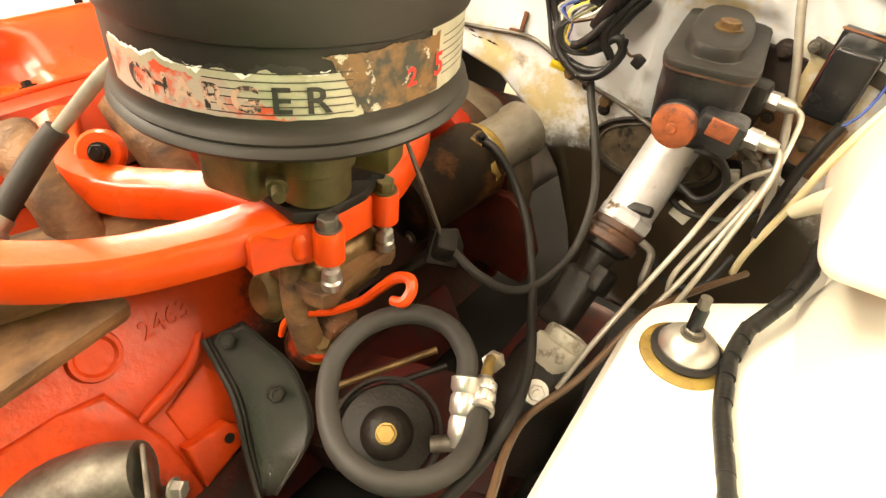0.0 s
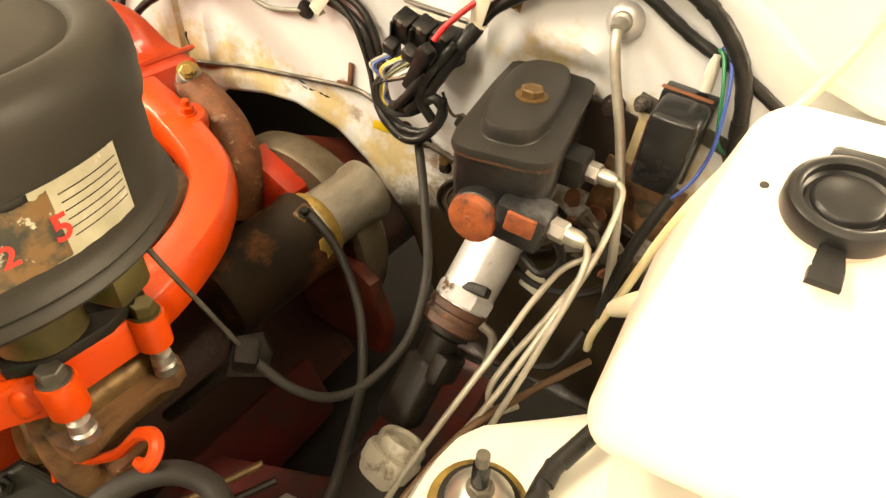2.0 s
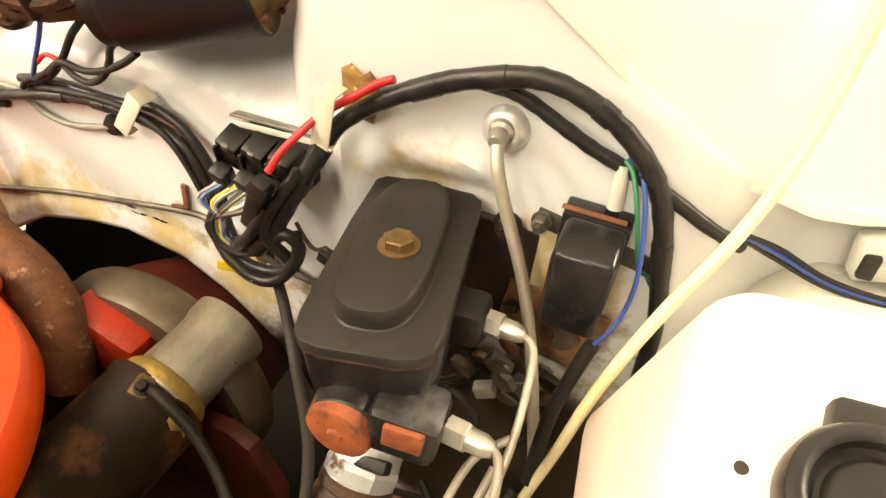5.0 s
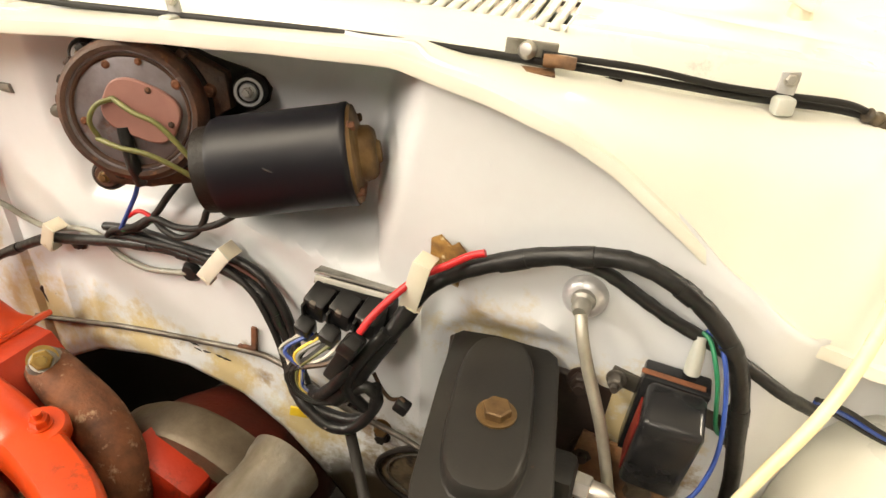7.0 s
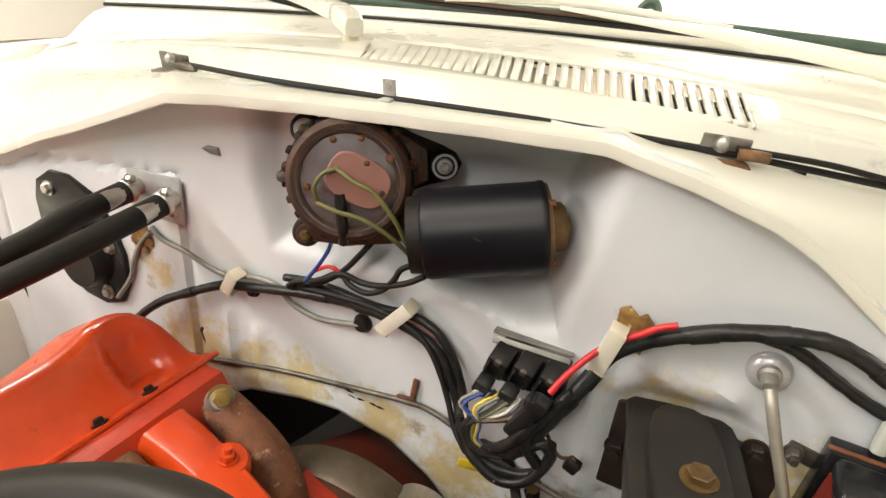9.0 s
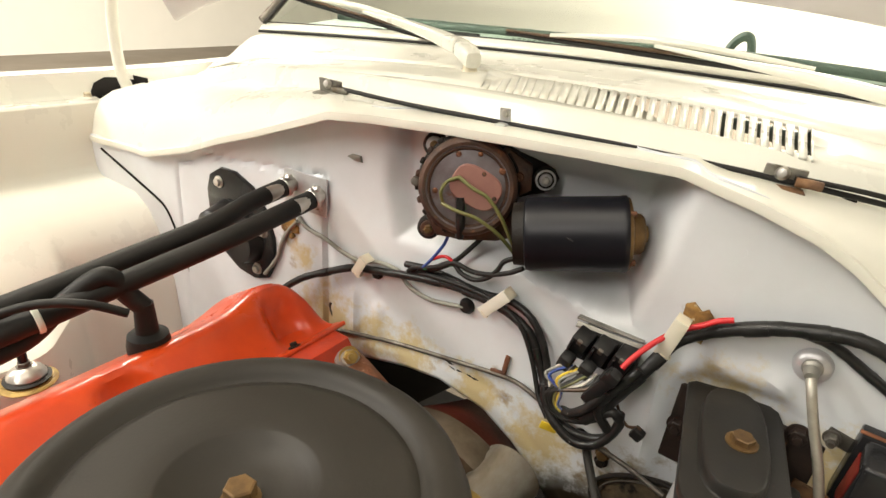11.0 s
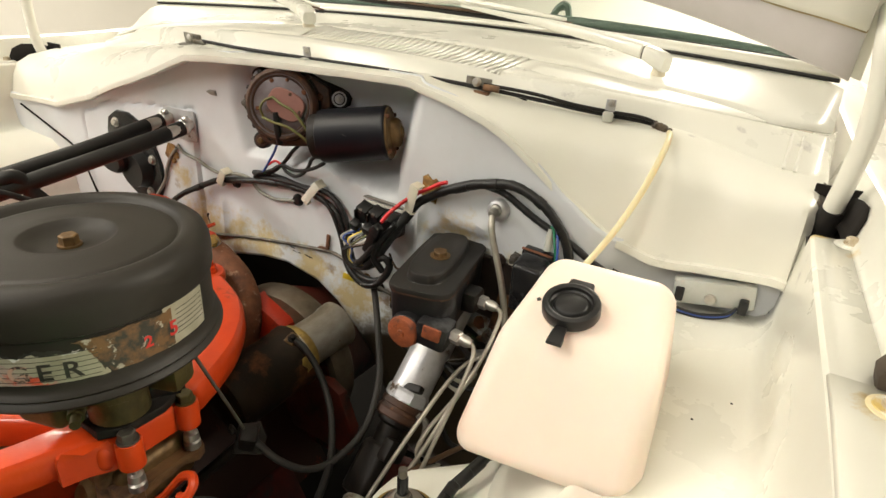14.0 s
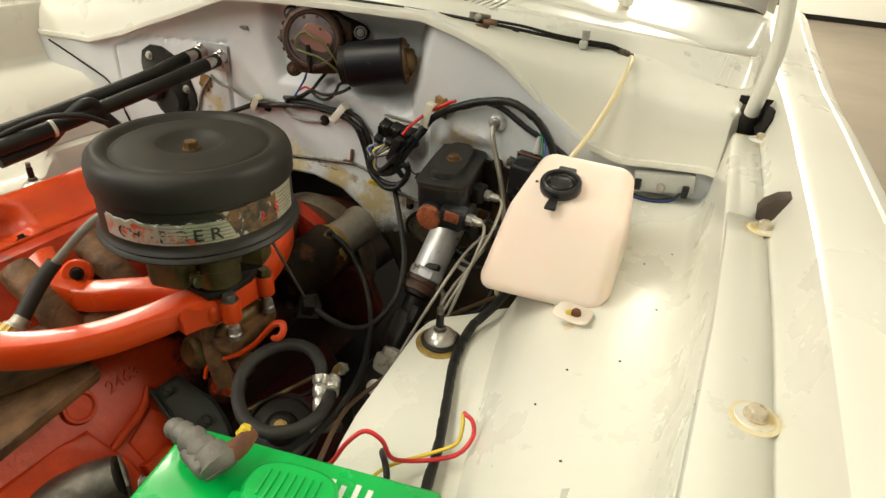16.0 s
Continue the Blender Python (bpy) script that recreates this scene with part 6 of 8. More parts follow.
for pts, m in (([(0.434, -0.006, 0.802), (0.442, -0.014, 0.800), (0.450, -0.026, 0.780), (0.455, -0.040, 0.742), (0.450, -0.050, 0.715), (0.440, -0.056, 0.698)], BLUE_WIRE),
               ([(0.432, -0.006, 0.800), (0.438, -0.012, 0.796), (0.446, -0.022, 0.776), (0.454, -0.018, 0.738), (0.464, -0.006, 0.722)], GREEN_WIRE),
               ([(0.440, -0.056, 0.700), (0.434, -0.062, 0.680), (0.425, -0.072, 0.640), (0.420, -0.085, 0.58)], RUBBER)):
    cable("regulator_wire", "insulated wire at the voltage regulator", pts, 0.0015 if m is not RUBBER else 0.005, m, "wire")

# ---- washer jug ----
jug = thing("washer_bottle", "pale pinkish translucent plastic washer bottle", "washer bottle", (0.54, -0.22, 0.69))
CORNERS = [(0.462, -0.306, 0.698), (0.622, -0.298, 0.706), (0.472, -0.242, 0.798), (0.616, -0.238, 0.800), (0.482, -0.130, 0.832), (0.598, -0.128, 0.832), (0.442, -0.070, 0.652), (0.606, -0.060, 0.690)]
own = bmesh.new()
for c in CORNERS:
    own.verts.new(c)
bmesh.ops.convex_hull(own, input=own.verts[:])
bmesh.ops.dissolve_limit(own, angle_limit=radians(9), verts=own.verts[:], edges=own.edges[:])
bmesh.ops.bevel(own, geom=own.edges[:], offset=0.019, segments=7, affect="EDGES", profile=0.5, clamp_overlap=True)
part("bottle", own, JUG, jug)
F00, F10, F11, F01 = Vector((0.472, -0.242, 0.798)), Vector((0.616, -0.238, 0.800)), Vector((0.598, -0.128, 0.832)), Vector((0.482, -0.130, 0.832))
N = Vector((0, -0.28, 1)).normalized()
CAPC = Vector((0.526, -0.206, 0.8105))
part("neck", lathe([(0.0235, -0.006), (0.0235, 0.006)], CAPC, N, 32), JUG, jug)
cap = part("cap", lathe([(0.0225, 0.001), (0.0246, 0.0015), (0.0252, 0.003), (0.0252, 0.0105), (0.0244, 0.0128), (0.0228, 0.0138), (0.0205, 0.0138), (0.0190, 0.0128), (0.0182, 0.0098), (0.0166, 0.0086), (0.0150, 0.0092), (0.0140, 0.0112), (0.0128, 0.0120), (0.0, 0.0124)],
                       CAPC, N, 56), PLASTIC, jug, "black plastic filler cap")
up_face = ((F01 + F11) - (F00 + F10)).normalized()
side_face = up_face.cross(N)
m = Matrix.Identity(4)
for i in range(3):
    m[i][0], m[i][1], m[i][2] = side_face[i], up_face[i], N[i]
m.translation = CAPC + N * 0.0035
part("cap_tab", prism([(-0.013, 0.018), (0.013, 0.018), (0.011, 0.031), (0.009, 0.0325), (-0.009, 0.0325), (-0.011, 0.031)], 0.007, m, 0.002), PLASTIC, cap)
part("cap_strap", prism([(-0.005, -0.022), (0.005, -0.022), (0.0052, -0.036), (0.0066, -0.0375), (0.0066, -0.0445), (-0.0066, -0.0445), (-0.0066, -0.0375), (-0.0052, -0.036)], 0.0035, m, 0.001), PLASTIC, cap)
part("foot_tab", prism(pill(0, 0, 0.021, 0.017, 24, 4.0), 0.0022, pose(0.590, -0.316, 0.7172, 0, -2, -6), 0.0008), JUG, jug, "moulded foot tab")
part("tab_bolt", hex_bolt((0.594, -0.318, 0.719), (0, 0, 1), 0.0052, 0.005, 1.1), RUST, jug, "rusty tab bolt")
part("rust_mark", lathe([(0, 0.0008), (0.006, 0.0008), (0.006, 0)], (0.588, -0.318, 0.7187), (0, 0, 1), 16), YELLOW_WIRE, jug, "yellow rust mark")
part("pump_outlet", tube([(0.472, -0.18, 0.700), (0.455, -0.165, 0.680), (0.440, -0.15, 0.655)], [0.012, 0.009, 0.006], 12), CREAM, jug, "cream pump outlet")
part("speck", lathe([(0, 0.0006), (0.0022, 0.0005), (0.0022, 0)], (0.494, -0.2005, 0.8105), N, 10), INK, jug)
cable("washer_tube", "yellowed clear washer tube", [(0.416, -0.070, 0.52), (0.420, -0.085, 0.56), (0.434, -0.085, 0.62), (0.450, -0.080, 0.69), (0.472, -0.066, 0.748), (0.495, -0.046, 0.790), (0.511, -0.022, 0.822),
      (0.524, 0.010, 0.858), (0.531, 0.036, 0.889), (0.532, 0.064, 0.905), (0.528, 0.098, 0.909), (0.522, 0.122, 0.907)], 0.0038, YELLOW_TUBE, "tube")

# ---- shock tower stud ----
stud = thing("shock_absorber_stud", "threaded shock absorber stud with a cupped steel washer", "shock mount", (0.423, -0.303, 0.593), "shock mounts")
part("grommet", lathe([(0.0, 0.006), (0.030, 0.003), (0.033, 0.001), (0.033, 0.0)], (0.423, -0.303, 0.594), (0.0, 0.0, 1), 36), RING, stud, "yellow-brown stained seat")
part("rubber_ring", lathe([(0.018, 0.004), (0.0255, 0.0045), (0.0265, 0.007), (0.018, 0.010)], (0.423, -0.303, 0.594), (0, 0, 1), 32), RUBBER, stud, "black rubber ring")
part("cup_washer", lathe([(0.0215, 0.008), (0.0220, 0.011), (0.0185, 0.017), (0.013, 0.021), (0.009, 0.023), (0.0, 0.024)], (0.423, -0.303, 0.594), (0, 0, 1), 32), STEEL, stud, "bright cupped washer")
part("nut", hex_bolt((0.422, -0.303, 0.616), (-0.02, 0.02, 1), 0.0075, 0.005, 1.2), STEEL_DULL, stud)
part("threaded_stud", lathe([(0.0055, 0.0), (0.0055, 0.022), (0.004, 0.024), (0.004, 0.032), (0.0, 0.032)], (0.421, -0.303, 0.618), (-0.03, 0.03, 1), 14), BLACK_METAL, stud, "dark blue-grey threaded stud")
part("stud_tip", lathe([(0.0043, 0.024), (0.0043, 0.0325), (0.0, 0.0325)], (0.421, -0.303, 0.618), (-0.03, 0.03, 1), 12), STEEL_DULL, stud)
copy_thing(stud, pose(-0.423, -0.303, 0.593))
LOOM = [(0.470, -0.150, 0.637), (0.472, -0.190, 0.631), (0.466, -0.225, 0.622), (0.452, -0.262, 0.609), (0.452, -0.300, 0.603), (0.462, -0.345, 0.603), (0.482, -0.400, 0.605), (0.505, -0.465, 0.607), (0.522, -0.53, 0.609), (0.545, -0.62, 0.609)]
loom = thing("tower_harness", "black taped wiring loom lying over the shock tower", "wiring loom", LOOM[4])
part("sheath", tube(LOOM, [0.0055, 0.0060, 0.0055, 0.0062, 0.0055, 0.0060, 0.0055, 0.0055, 0.0055, 0.0055], 12), TAPE, loom)
random.seed(8)
for i in range(1, 8):
    for f in (0.15, 0.62):
        p, q = Vector(LOOM[i]), Vector(LOOM[i + 1])
        m, d = p.lerp(q, f + random.uniform(-0.08, 0.08)), (q - p).normalized()
        part("tape_wrap", tube([m - d * 0.007, m + d * random.uniform(0.006, 0.012)], 0.0064 if i < 5 else 0.0060, 12), TAPE, loom, "overlapping turn of black tape")
cable("thin_wire", "thin brown wire along the tower's edge", [(0.43, -0.12, 0.56), (0.40, -0.19, 0.565), (0.378, -0.25, 0.565), (0.360, -0.32, 0.530), (0.345, -0.37, 0.520), (0.352, -0.42, 0.540), (0.372, -0.48, 0.560), (0.40, -0.56, 0.57)], 0.0032, BROWN_WIRE, "wire")

# ---- power steering pump, hose loop, bracket ----
pump = thing("steering_pump", "black belt-driven steering pump with a brass bolt", "pump", (0.238, -0.424, 0.42))
PAX = Vector((0.35, -0.45, 0.82)).normalized()
part("pump_body", lathe([(0.0, 0.010), (0.013, 0.009), (0.020, 0.004), (0.024, -0.004), (0.025, -0.014), (0.036, -0.017), (0.044, -0.020), (0.046, -0.030), (0.040, -0.034), (0.040, -0.09)], (0.238, -0.424, 0.446), PAX, 36), GREASE, pump)
part("pump_rim", lathe([(0.050, -0.020), (0.053, -0.022), (0.053, -0.030), (0.048, -0.032)], (0.238, -0.424, 0.446), PAX, 36), RUBBER_GREY, pump)
part("pump_bolt", hex_bolt(Vector((0.238, -0.424, 0.446)) + PAX * 0.009, PAX, 0.0088, 0.010, 1.1), BRASS, pump, "bright brass bolt")
part("rear_fitting", tube([(0.272, -0.40, 0.435), (0.292, -0.385, 0.44), (0.30, -0.37, 0.43)], 0.008, 10), STEEL_DULL, pump)
ring_pts = [(0.299, -0.402, 0.552), (0.288, -0.390, 0.566), (0.262, -0.381, 0.572), (0.232, -0.391, 0.572), (0.211, -0.420, 0.566), (0.211, -0.455, 0.558), (0.232, -0.485, 0.552), (0.265, -0.506, 0.550), (0.300, -0.508, 0.552),
            (0.326, -0.490, 0.553), (0.336, -0.462, 0.552), (0.331, -0.436, 0.548), (0.318, -0.410, 0.540)]
hose = thing("pressure_hose", "coiled black pressure hose with crimped silver ends", "hose", (0.27, -0.44, 0.55))
part("hose_coil", tube(ring_pts, 0.0084, 16, 6), RUBBER_GREY, hose)


def ferrule(p0, p1, r):
    d = Vector(p1) - Vector(p0)
    n = d.length
    prof = [(r * 0.9, 0), (r * 1.15, 0.02 * n), (r * 1.15, 0.18 * n), (r * 0.95, 0.24 * n), (r * 1.12, 0.32 * n), (r * 1.12, 0.5 * n), (r * 0.95, 0.56 * n), (r * 1.1, 0.64 * n), (r * 1.1, 0.82 * n), (r * 0.85, 0.9 * n), (r * 0.7, n), (0, n)]
    return lathe(prof, p0, d, 20)


part("ferrule", ferrule((0.297, -0.400, 0.555), (0.322, -0.436, 0.524), 0.0098), STEEL, hose, "crimped silver ferrule")
part("ferrule", ferrule((0.320, -0.412, 0.542), (0.306, -0.385, 0.545), 0.0098), STEEL, hose, "crimped silver ferrule")
part("end_pipe", tube([(0.306, -0.385, 0.545), (0.300, -0.371, 0.543), (0.295, -0.360, 0.536), (0.292, -0.352, 0.528)], 0.0048, 10), BRASS, hose, "bare brass-coloured pipe")
part("flare_nut", hex_bolt((0.295, -0.356, 0.530), (-0.1, 0.5, -0.4), 0.0095, 0.012, 0), STEEL, hose, "flare nut")

bracket = thing("accessory_bracket", "black pressed-steel bracket bolted to the engine", "bracket", (0.07, -0.46, 0.40))
BN = Vector((0.6, -0.3, 0.74)).normalized()
near_edge = [Vector(p) for p in ((0.027, -0.463, 0.448), (0.048, -0.466, 0.429), (0.079, -0.472, 0.402), (0.114, -0.490, 0.366), (0.145, -0.504, 0.335))]
far_edge = [Vector(p) for p in ((0.037, -0.429, 0.453), (0.067, -0.420, 0.432), (0.099, -0.414, 0.409), (0.142, -0.433, 0.366), (0.153, -0.494, 0.332))]
near_edge, far_edge = smooth_line(near_edge, 4), smooth_line(far_edge, 4)
# pressed plate: a sunk trough beside the near flange, a raised land for the bolts
rows = []
for p, q in zip(near_edge, far_edge):
    rows.append([p.lerp(q, f) + BN * h for f, h in ((0.0, 0.004), (0.06, -0.002), (0.30, -0.0025), (0.40, 0.0), (0.92, 0.0), (1.0, 0.003))])
thick(part("plate", sheet(rows), SATIN_GREASE, bracket, "black pressed plate with a sunk trough"), 0.004, 0)
for line, out, rise, wide in ((near_edge, Vector((-0.25, -0.95, 0.1)), 0.009, 0.007), (far_edge, Vector((0.2, 0.9, 0.1)), 0.005, 0.003)):
    rim = []
    for p in line:
        rim.append([p - BN * 0.012, p + BN * (rise - 0.002), p + BN * rise + out * 0.002, p + BN * rise + out * (wide - 0.002), p + BN * (rise - 0.002) + out * wide, p + out * wide - BN * 0.012])
    part("side_flange", loft(rim), SATIN_GREASE, bracket)
for p in ((0.040, -0.449, 0.442), (0.099, -0.441, 0.398)):
    part("bracket_bolt", hex_bolt(Vector(p) + BN * 0.001, BN, 0.0092, 0.008, 1.2, 0.02), SATIN_GREASE, bracket)
hook = thing("dipstick_hook", "orange painted hooked dipstick handle", "dipstick", (0.10, -0.42, 0.48))
part("strap", tube([(0.098, -0.424, 0.474), (0.103, -0.420, 0.494), (0.120, -0.412, 0.510), (0.150, -0.404, 0.528), (0.180, -0.397, 0.555), (0.200, -0.391, 0.582), (0.212, -0.388, 0.597), (0.224, -0.386, 0.602), (0.231, -0.391, 0.598), (0.230, -0.399, 0.590), (0.219, -0.400, 0.585)],
                   [0.003, 0.0034, 0.0036, 0.004, 0.0042, 0.0046, 0.0048, 0.005, 0.005, 0.005, 0.004], 8), ORANGE, hook)
fuel = thing("fuel_pump", "corroded round fuel pump on the engine's side", "fuel pump", (0.085, -0.395, 0.49))
part("pump_drum", lathe([(0.0, 0.014), (0.018, 0.012), (0.024, 0.006), (0.026, 0.0), (0.026, -0.03)], (0.074, -0.414, 0.508), (-0.15, -0.9, 0.30), 24), DULL_BRASS, fuel)
part("drum_rim", lathe([(0.027, 0.004), (0.029, 0.0), (0.027, -0.006)], (0.074, -0.414, 0.508), (-0.15, -0.9, 0.30), 24), OLIVE, fuel)
part("sediment_arm", box((0.03, 0.04, 0.05), (0.122, -0.375, 0.470), (10, 20, 0), 0.008), RUST, fuel)
part("lower_ring", lathe([(0.012, 0.0), (0.016, 0.003), (0.016, 0.010), (0.010, 0.012)], (0.112, -0.392, 0.440), (0.6, -0.5, 0.5), 20), BRASS, fuel, "brass ring")

# ---- battery ----
battery = thing("battery", "bright green car battery with a clamped grey terminal", "battery", (0.42, -0.72, 0.50))
BC = Vector((0.318, -0.617, 0.68))
rotz = Matrix.Rotation(radians(12), 4, "Z")


def bat(u, v, w):
    """A place on the battery: along its rear edge, forward, up from its top."""
    return BC + (rotz @ Vector((u, -v, w)))


part("case", box((0.245, 0.175, 0.19), tuple(bat(0.1225, 0.0875, -0.095)), (0, 0, 12), 0.006, 3), GREEN_BATTERY, battery)
part("lid_ridge", box((0.12, 0.10, 0.010), tuple(bat(0.140, 0.105, 0.004)), (0, 0, 12), 0.004), GREEN_BATTERY, battery)
for k in range(7):
    part("cap_rib", box((0.0022, 0.026, 0.002), tuple(bat(0.103 + 0.0075 * k, 0.045, 0.0135)), (0, 0, 12), 0.0006), GREEN_BATTERY, battery)
part("vent_cap", loft([[bat(0.126 + x, 0.045 + y, z) for x, y in pill(0, 0, rx, ry, 28, 2.6)] for rx, ry, z in ((0.040, 0.026, 0.0), (0.040, 0.026, 0.009), (0.037, 0.023, 0.012), (0.031, 0.017, 0.0125), (0.010, 0.006, 0.0125))]), GREEN_BATTERY, battery, "ribbed green vent cap")
part("terminal_post", lathe([(0.0, 0.02), (0.009, 0.02), (0.010, 0.0)], bat(0.045, 0.035, 0), (0, 0, 1), 18), LEAD, battery)
part("terminal_clamp", tube([(0.324, -0.638, 0.698), (0.345, -0.641, 0.702), (0.366, -0.645, 0.702), (0.386, -0.648, 0.699), (0.394, -0.650, 0.694)], [0.008, 0.010, 0.013, 0.017, 0.012], 14, wobble=0.2), LEAD, battery, "corroded grey terminal clamp")
part("clamp_jaw", box((0.034, 0.022, 0.018), (0.372, -0.652, 0.700), (12, -8, -18), 0.006, 3), LEAD, battery, "corroded clamp jaw")
part("clamp_arm", tube([(0.386, -0.645, 0.698), (0.393, -0.628, 0.703), (0.392, -0.612, 0.704)], [0.010, 0.009, 0.007], 10), RUST, battery, "rusty clamp arm")
part("clamp_bolt", hex_bolt(bat(0.068, 0.016, 0.024), (0.2, 0.5, 0.8), 0.0055, 0.008, 1.2), YELLOW_WIRE, battery, "yellow bolt")
for k, (x, y) in enumerate(((0.473, -0.611), (0.484, -0.611), (0.495, -0.606), (0.506, -0.604))):
    part("print_bar", box((0.0045, 0.018 - 0.003 * (k % 2), 0.0010), (x, y, 0.6808), (0, 0, 12), 0.0), WHITE_INK, battery, "white printed bar")
cable("red_wire", "red insulated wire looping over the inner wing", [(0.405, -0.585, 0.60), (0.418, -0.562, 0.612), (0.428, -0.550, 0.622), (0.439, -0.540, 0.645), (0.451, -0.526, 0.655), (0.468, -0.522, 0.648), (0.477, -0.519, 0.625), (0.489, -0.506, 0.613), (0.515, -0.492, 0.616), (0.534, -0.478, 0.622), (0.541, -0.462, 0.634), (0.535, -0.451, 0.643), (0.522, -0.446, 0.645)], 0.0024, RED_WIRE, "wire")
cable("yellow_wire", "yellow insulated wire over the inner wing", [(0.455, -0.545, 0.590), (0.463, -0.532, 0.600), (0.471, -0.523, 0.608), (0.483, -0.509, 0.611), (0.511, -0.485, 0.618), (0.528, -0.472, 0.628), (0.527, -0.458, 0.638), (0.522, -0.448, 0.645)], 0.0020, YELLOW_WIRE, "wire")
cable("plug_lead", "dark plug lead beside the battery", [(0.440, -0.470, 0.565), (0.455, -0.500, 0.600), (0.474, -0.525, 0.622), (0.484, -0.538, 0.618), (0.490, -0.555, 0.603), (0.494, -0.58, 0.59)], 0.0034, RUBBER, "wire")


# ---- wiper motor ----
motor = thing("wiper_motor", "black wiper motor with a rusty round gear case", "wiper motor", (0.05, 0.01, 0.88))
GC = Vector((0.0195, -0.026, 0.888))
GN = Vector((0.46, -0.875, 0.135)).normalized()
GX = Vector((0.885, 0.465, 0.0)).normalized()
GW = GN.cross(GX)


def wm(u, w, n=0.0):
    """A place on the wiper motor: across the gear case, up its face, out from it."""
    return GC + GX * u + GW * w + GN * n


def wm_plate(points, depth, n, bevel=0.0015, bm=None):
    m = Matrix.Identity(4)
    for i in range(3):
        m[i][0], m[i][1], m[i][2] = GX[i], GW[i], GN[i]
    m.translation = wm(0, 0, n)
    return prism(points, depth, m, bevel, bm)


part("gear_case", lathe([(0.0, 0.0105), (0.034, 0.0105), (0.0385, 0.0095), (0.0405, 0.0105), (0.0425, 0.0125), (0.046, 0.012), (0.048, 0.008), (0.0485, 0.0), (0.0485, -0.022), (0.044, -0.034)], GC, GN, 56), GEAR_PLATE, motor, "tarnished purple-grey gear case")
part("case_ring", lathe([(0.0430, 0.0132), (0.0462, 0.0138), (0.0495, 0.0115), (0.0512, 0.007), (0.0512, -0.003), (0.0490, -0.005)], GC, GN, 56), RUST_DEEP, motor, "rusty clamping ring")
part("inner_bead", lathe([(0.0385, 0.0100), (0.0395, 0.0118), (0.0408, 0.0122), (0.0418, 0.0108)], GC, GN, 48), RUST_DEEP, motor, "rusty pressed bead")
rings = []
for ru, rv, d in ((0.0265, 0.0195, 0.0100), (0.0265, 0.0195, 0.0150), (0.0255, 0.0185, 0.0160), (0.012, 0.008, 0.0162)):
    rings.append([wm(0.0085 + x, 0.0015 + z, d) for x, z in [(u * ru * 0.90 + v * rv * 0.43, v * rv * 0.90 - u * ru * 0.43) for u, v in pill(0, 0, 1, 1, 36, 2.9)]])
part("cover_plate", loft(rings), COVER_RED, motor, "faded red-brown cover plate")
for u, w in ((0.0155, 0.016), (0.028, -0.008), (-0.010, 0.010)):
    part("rivet", lathe([(0.0, 0.0016), (0.0016, 0.0013), (0.0024, 0.0)], wm(u, w, 0.0160), GN, 12), RUST_DEEP, motor, "small dark rivet")
for u, w, r in ((0.034, 0.020, 0.0042), (-0.012, 0.033, 0.003), (0.010, 0.035, 0.0026), (-0.033, -0.006, 0.003)):
    part("screw", lathe([(0.0, 0.0026), (r * 0.6, 0.0022), (r, 0.0)], wm(u, w, 0.0105), GN, 14), RUST, motor, "rusty screw head")
# crimps, lugs and black cast rim
part("case_flange", lathe([(0.0485, -0.004), (0.0530, -0.006), (0.0545, -0.010), (0.0545, -0.017), (0.049, -0.020)], GC, GN, 30), GREASE, motor, "black crimped flange")
for a in list(range(112, 262, 15)) + [48, 66, 84]:
    t = radians(a)
    m = Matrix.Identity(4)
    for i in range(3):
        m[i][0], m[i][1], m[i][2] = (GX * math.cos(t) + GW * math.sin(t))[i], (GW * math.cos(t) - GX * math.sin(t))[i], GN[i]
    m.translation = wm(0.0535 * math.cos(t), 0.0535 * math.sin(t), -0.006)
    own = box((0.006, 0.0065, 0.010), (0, 0, 0), bevel=0.0015)
    bmesh.ops.transform(own, matrix=m, verts=own.verts)
    part("crimp_lug", own, GREASE if a % 2 else RUST_DEEP, motor)
part("side_lug", lathe([(0.0, 0.006), (0.0042, 0.005), (0.0055, 0.0), (0.0055, -0.006)], wm(-0.0555, -0.001, -0.004), GN, 14), STEEL_DULL, motor, "dull round lug")
# ears: the long one carries a ringed bush, two short ones carry bolts
part("bracket", wm_plate([(0.0, 0.050), (0.030, 0.047), (0.050, 0.037), (0.078, 0.0275), (0.089, 0.022), (0.0945, 0.013), (0.091, 0.003), (0.080, -0.004), (0.052, -0.010), (0.030, -0.022), (0.0, -0.03)], 0.010, -0.036, 0.002), GREASE, motor, "dark cast mounting ear")
part("bracket_web", wm_plate([(0.020, 0.043), (0.040, 0.040), (0.064, 0.026), (0.066, 0.000), (0.045, -0.012), (0.030, -0.012)], 0.022, -0.030, 0.003), RUST_DEEP, motor, "browned cast web")
part("web_screw", lathe([(0.0, 0.004), (0.004, 0.0035), (0.0056, 0.0)], wm(0.051, 0.013, -0.008), GN, 16), RUST, motor, "rusty cheese-head screw")
part("rubber_bush", lathe([(0.0, 0.003), (0.0110, 0.003), (0.0122, 0.001), (0.0125, -0.016)], wm(0.079, 0.012, -0.014), GN, 32), RUBBER, motor, "black rubber bush")
part("bush_ring", lathe([(0.0086, 0.002), (0.0088, 0.0046), (0.0106, 0.0046), (0.0110, 0.002)], wm(0.079, 0.012, -0.014), GN, 32), ALU_BRIGHT, motor, "bright steel ring")
part("bush_washer", lathe([(0.0, 0.005), (0.0062, 0.005), (0.0068, 0.003)], wm(0.079, 0.012, -0.014), GN, 28), ALU_BRIGHT, motor, "bright washer")
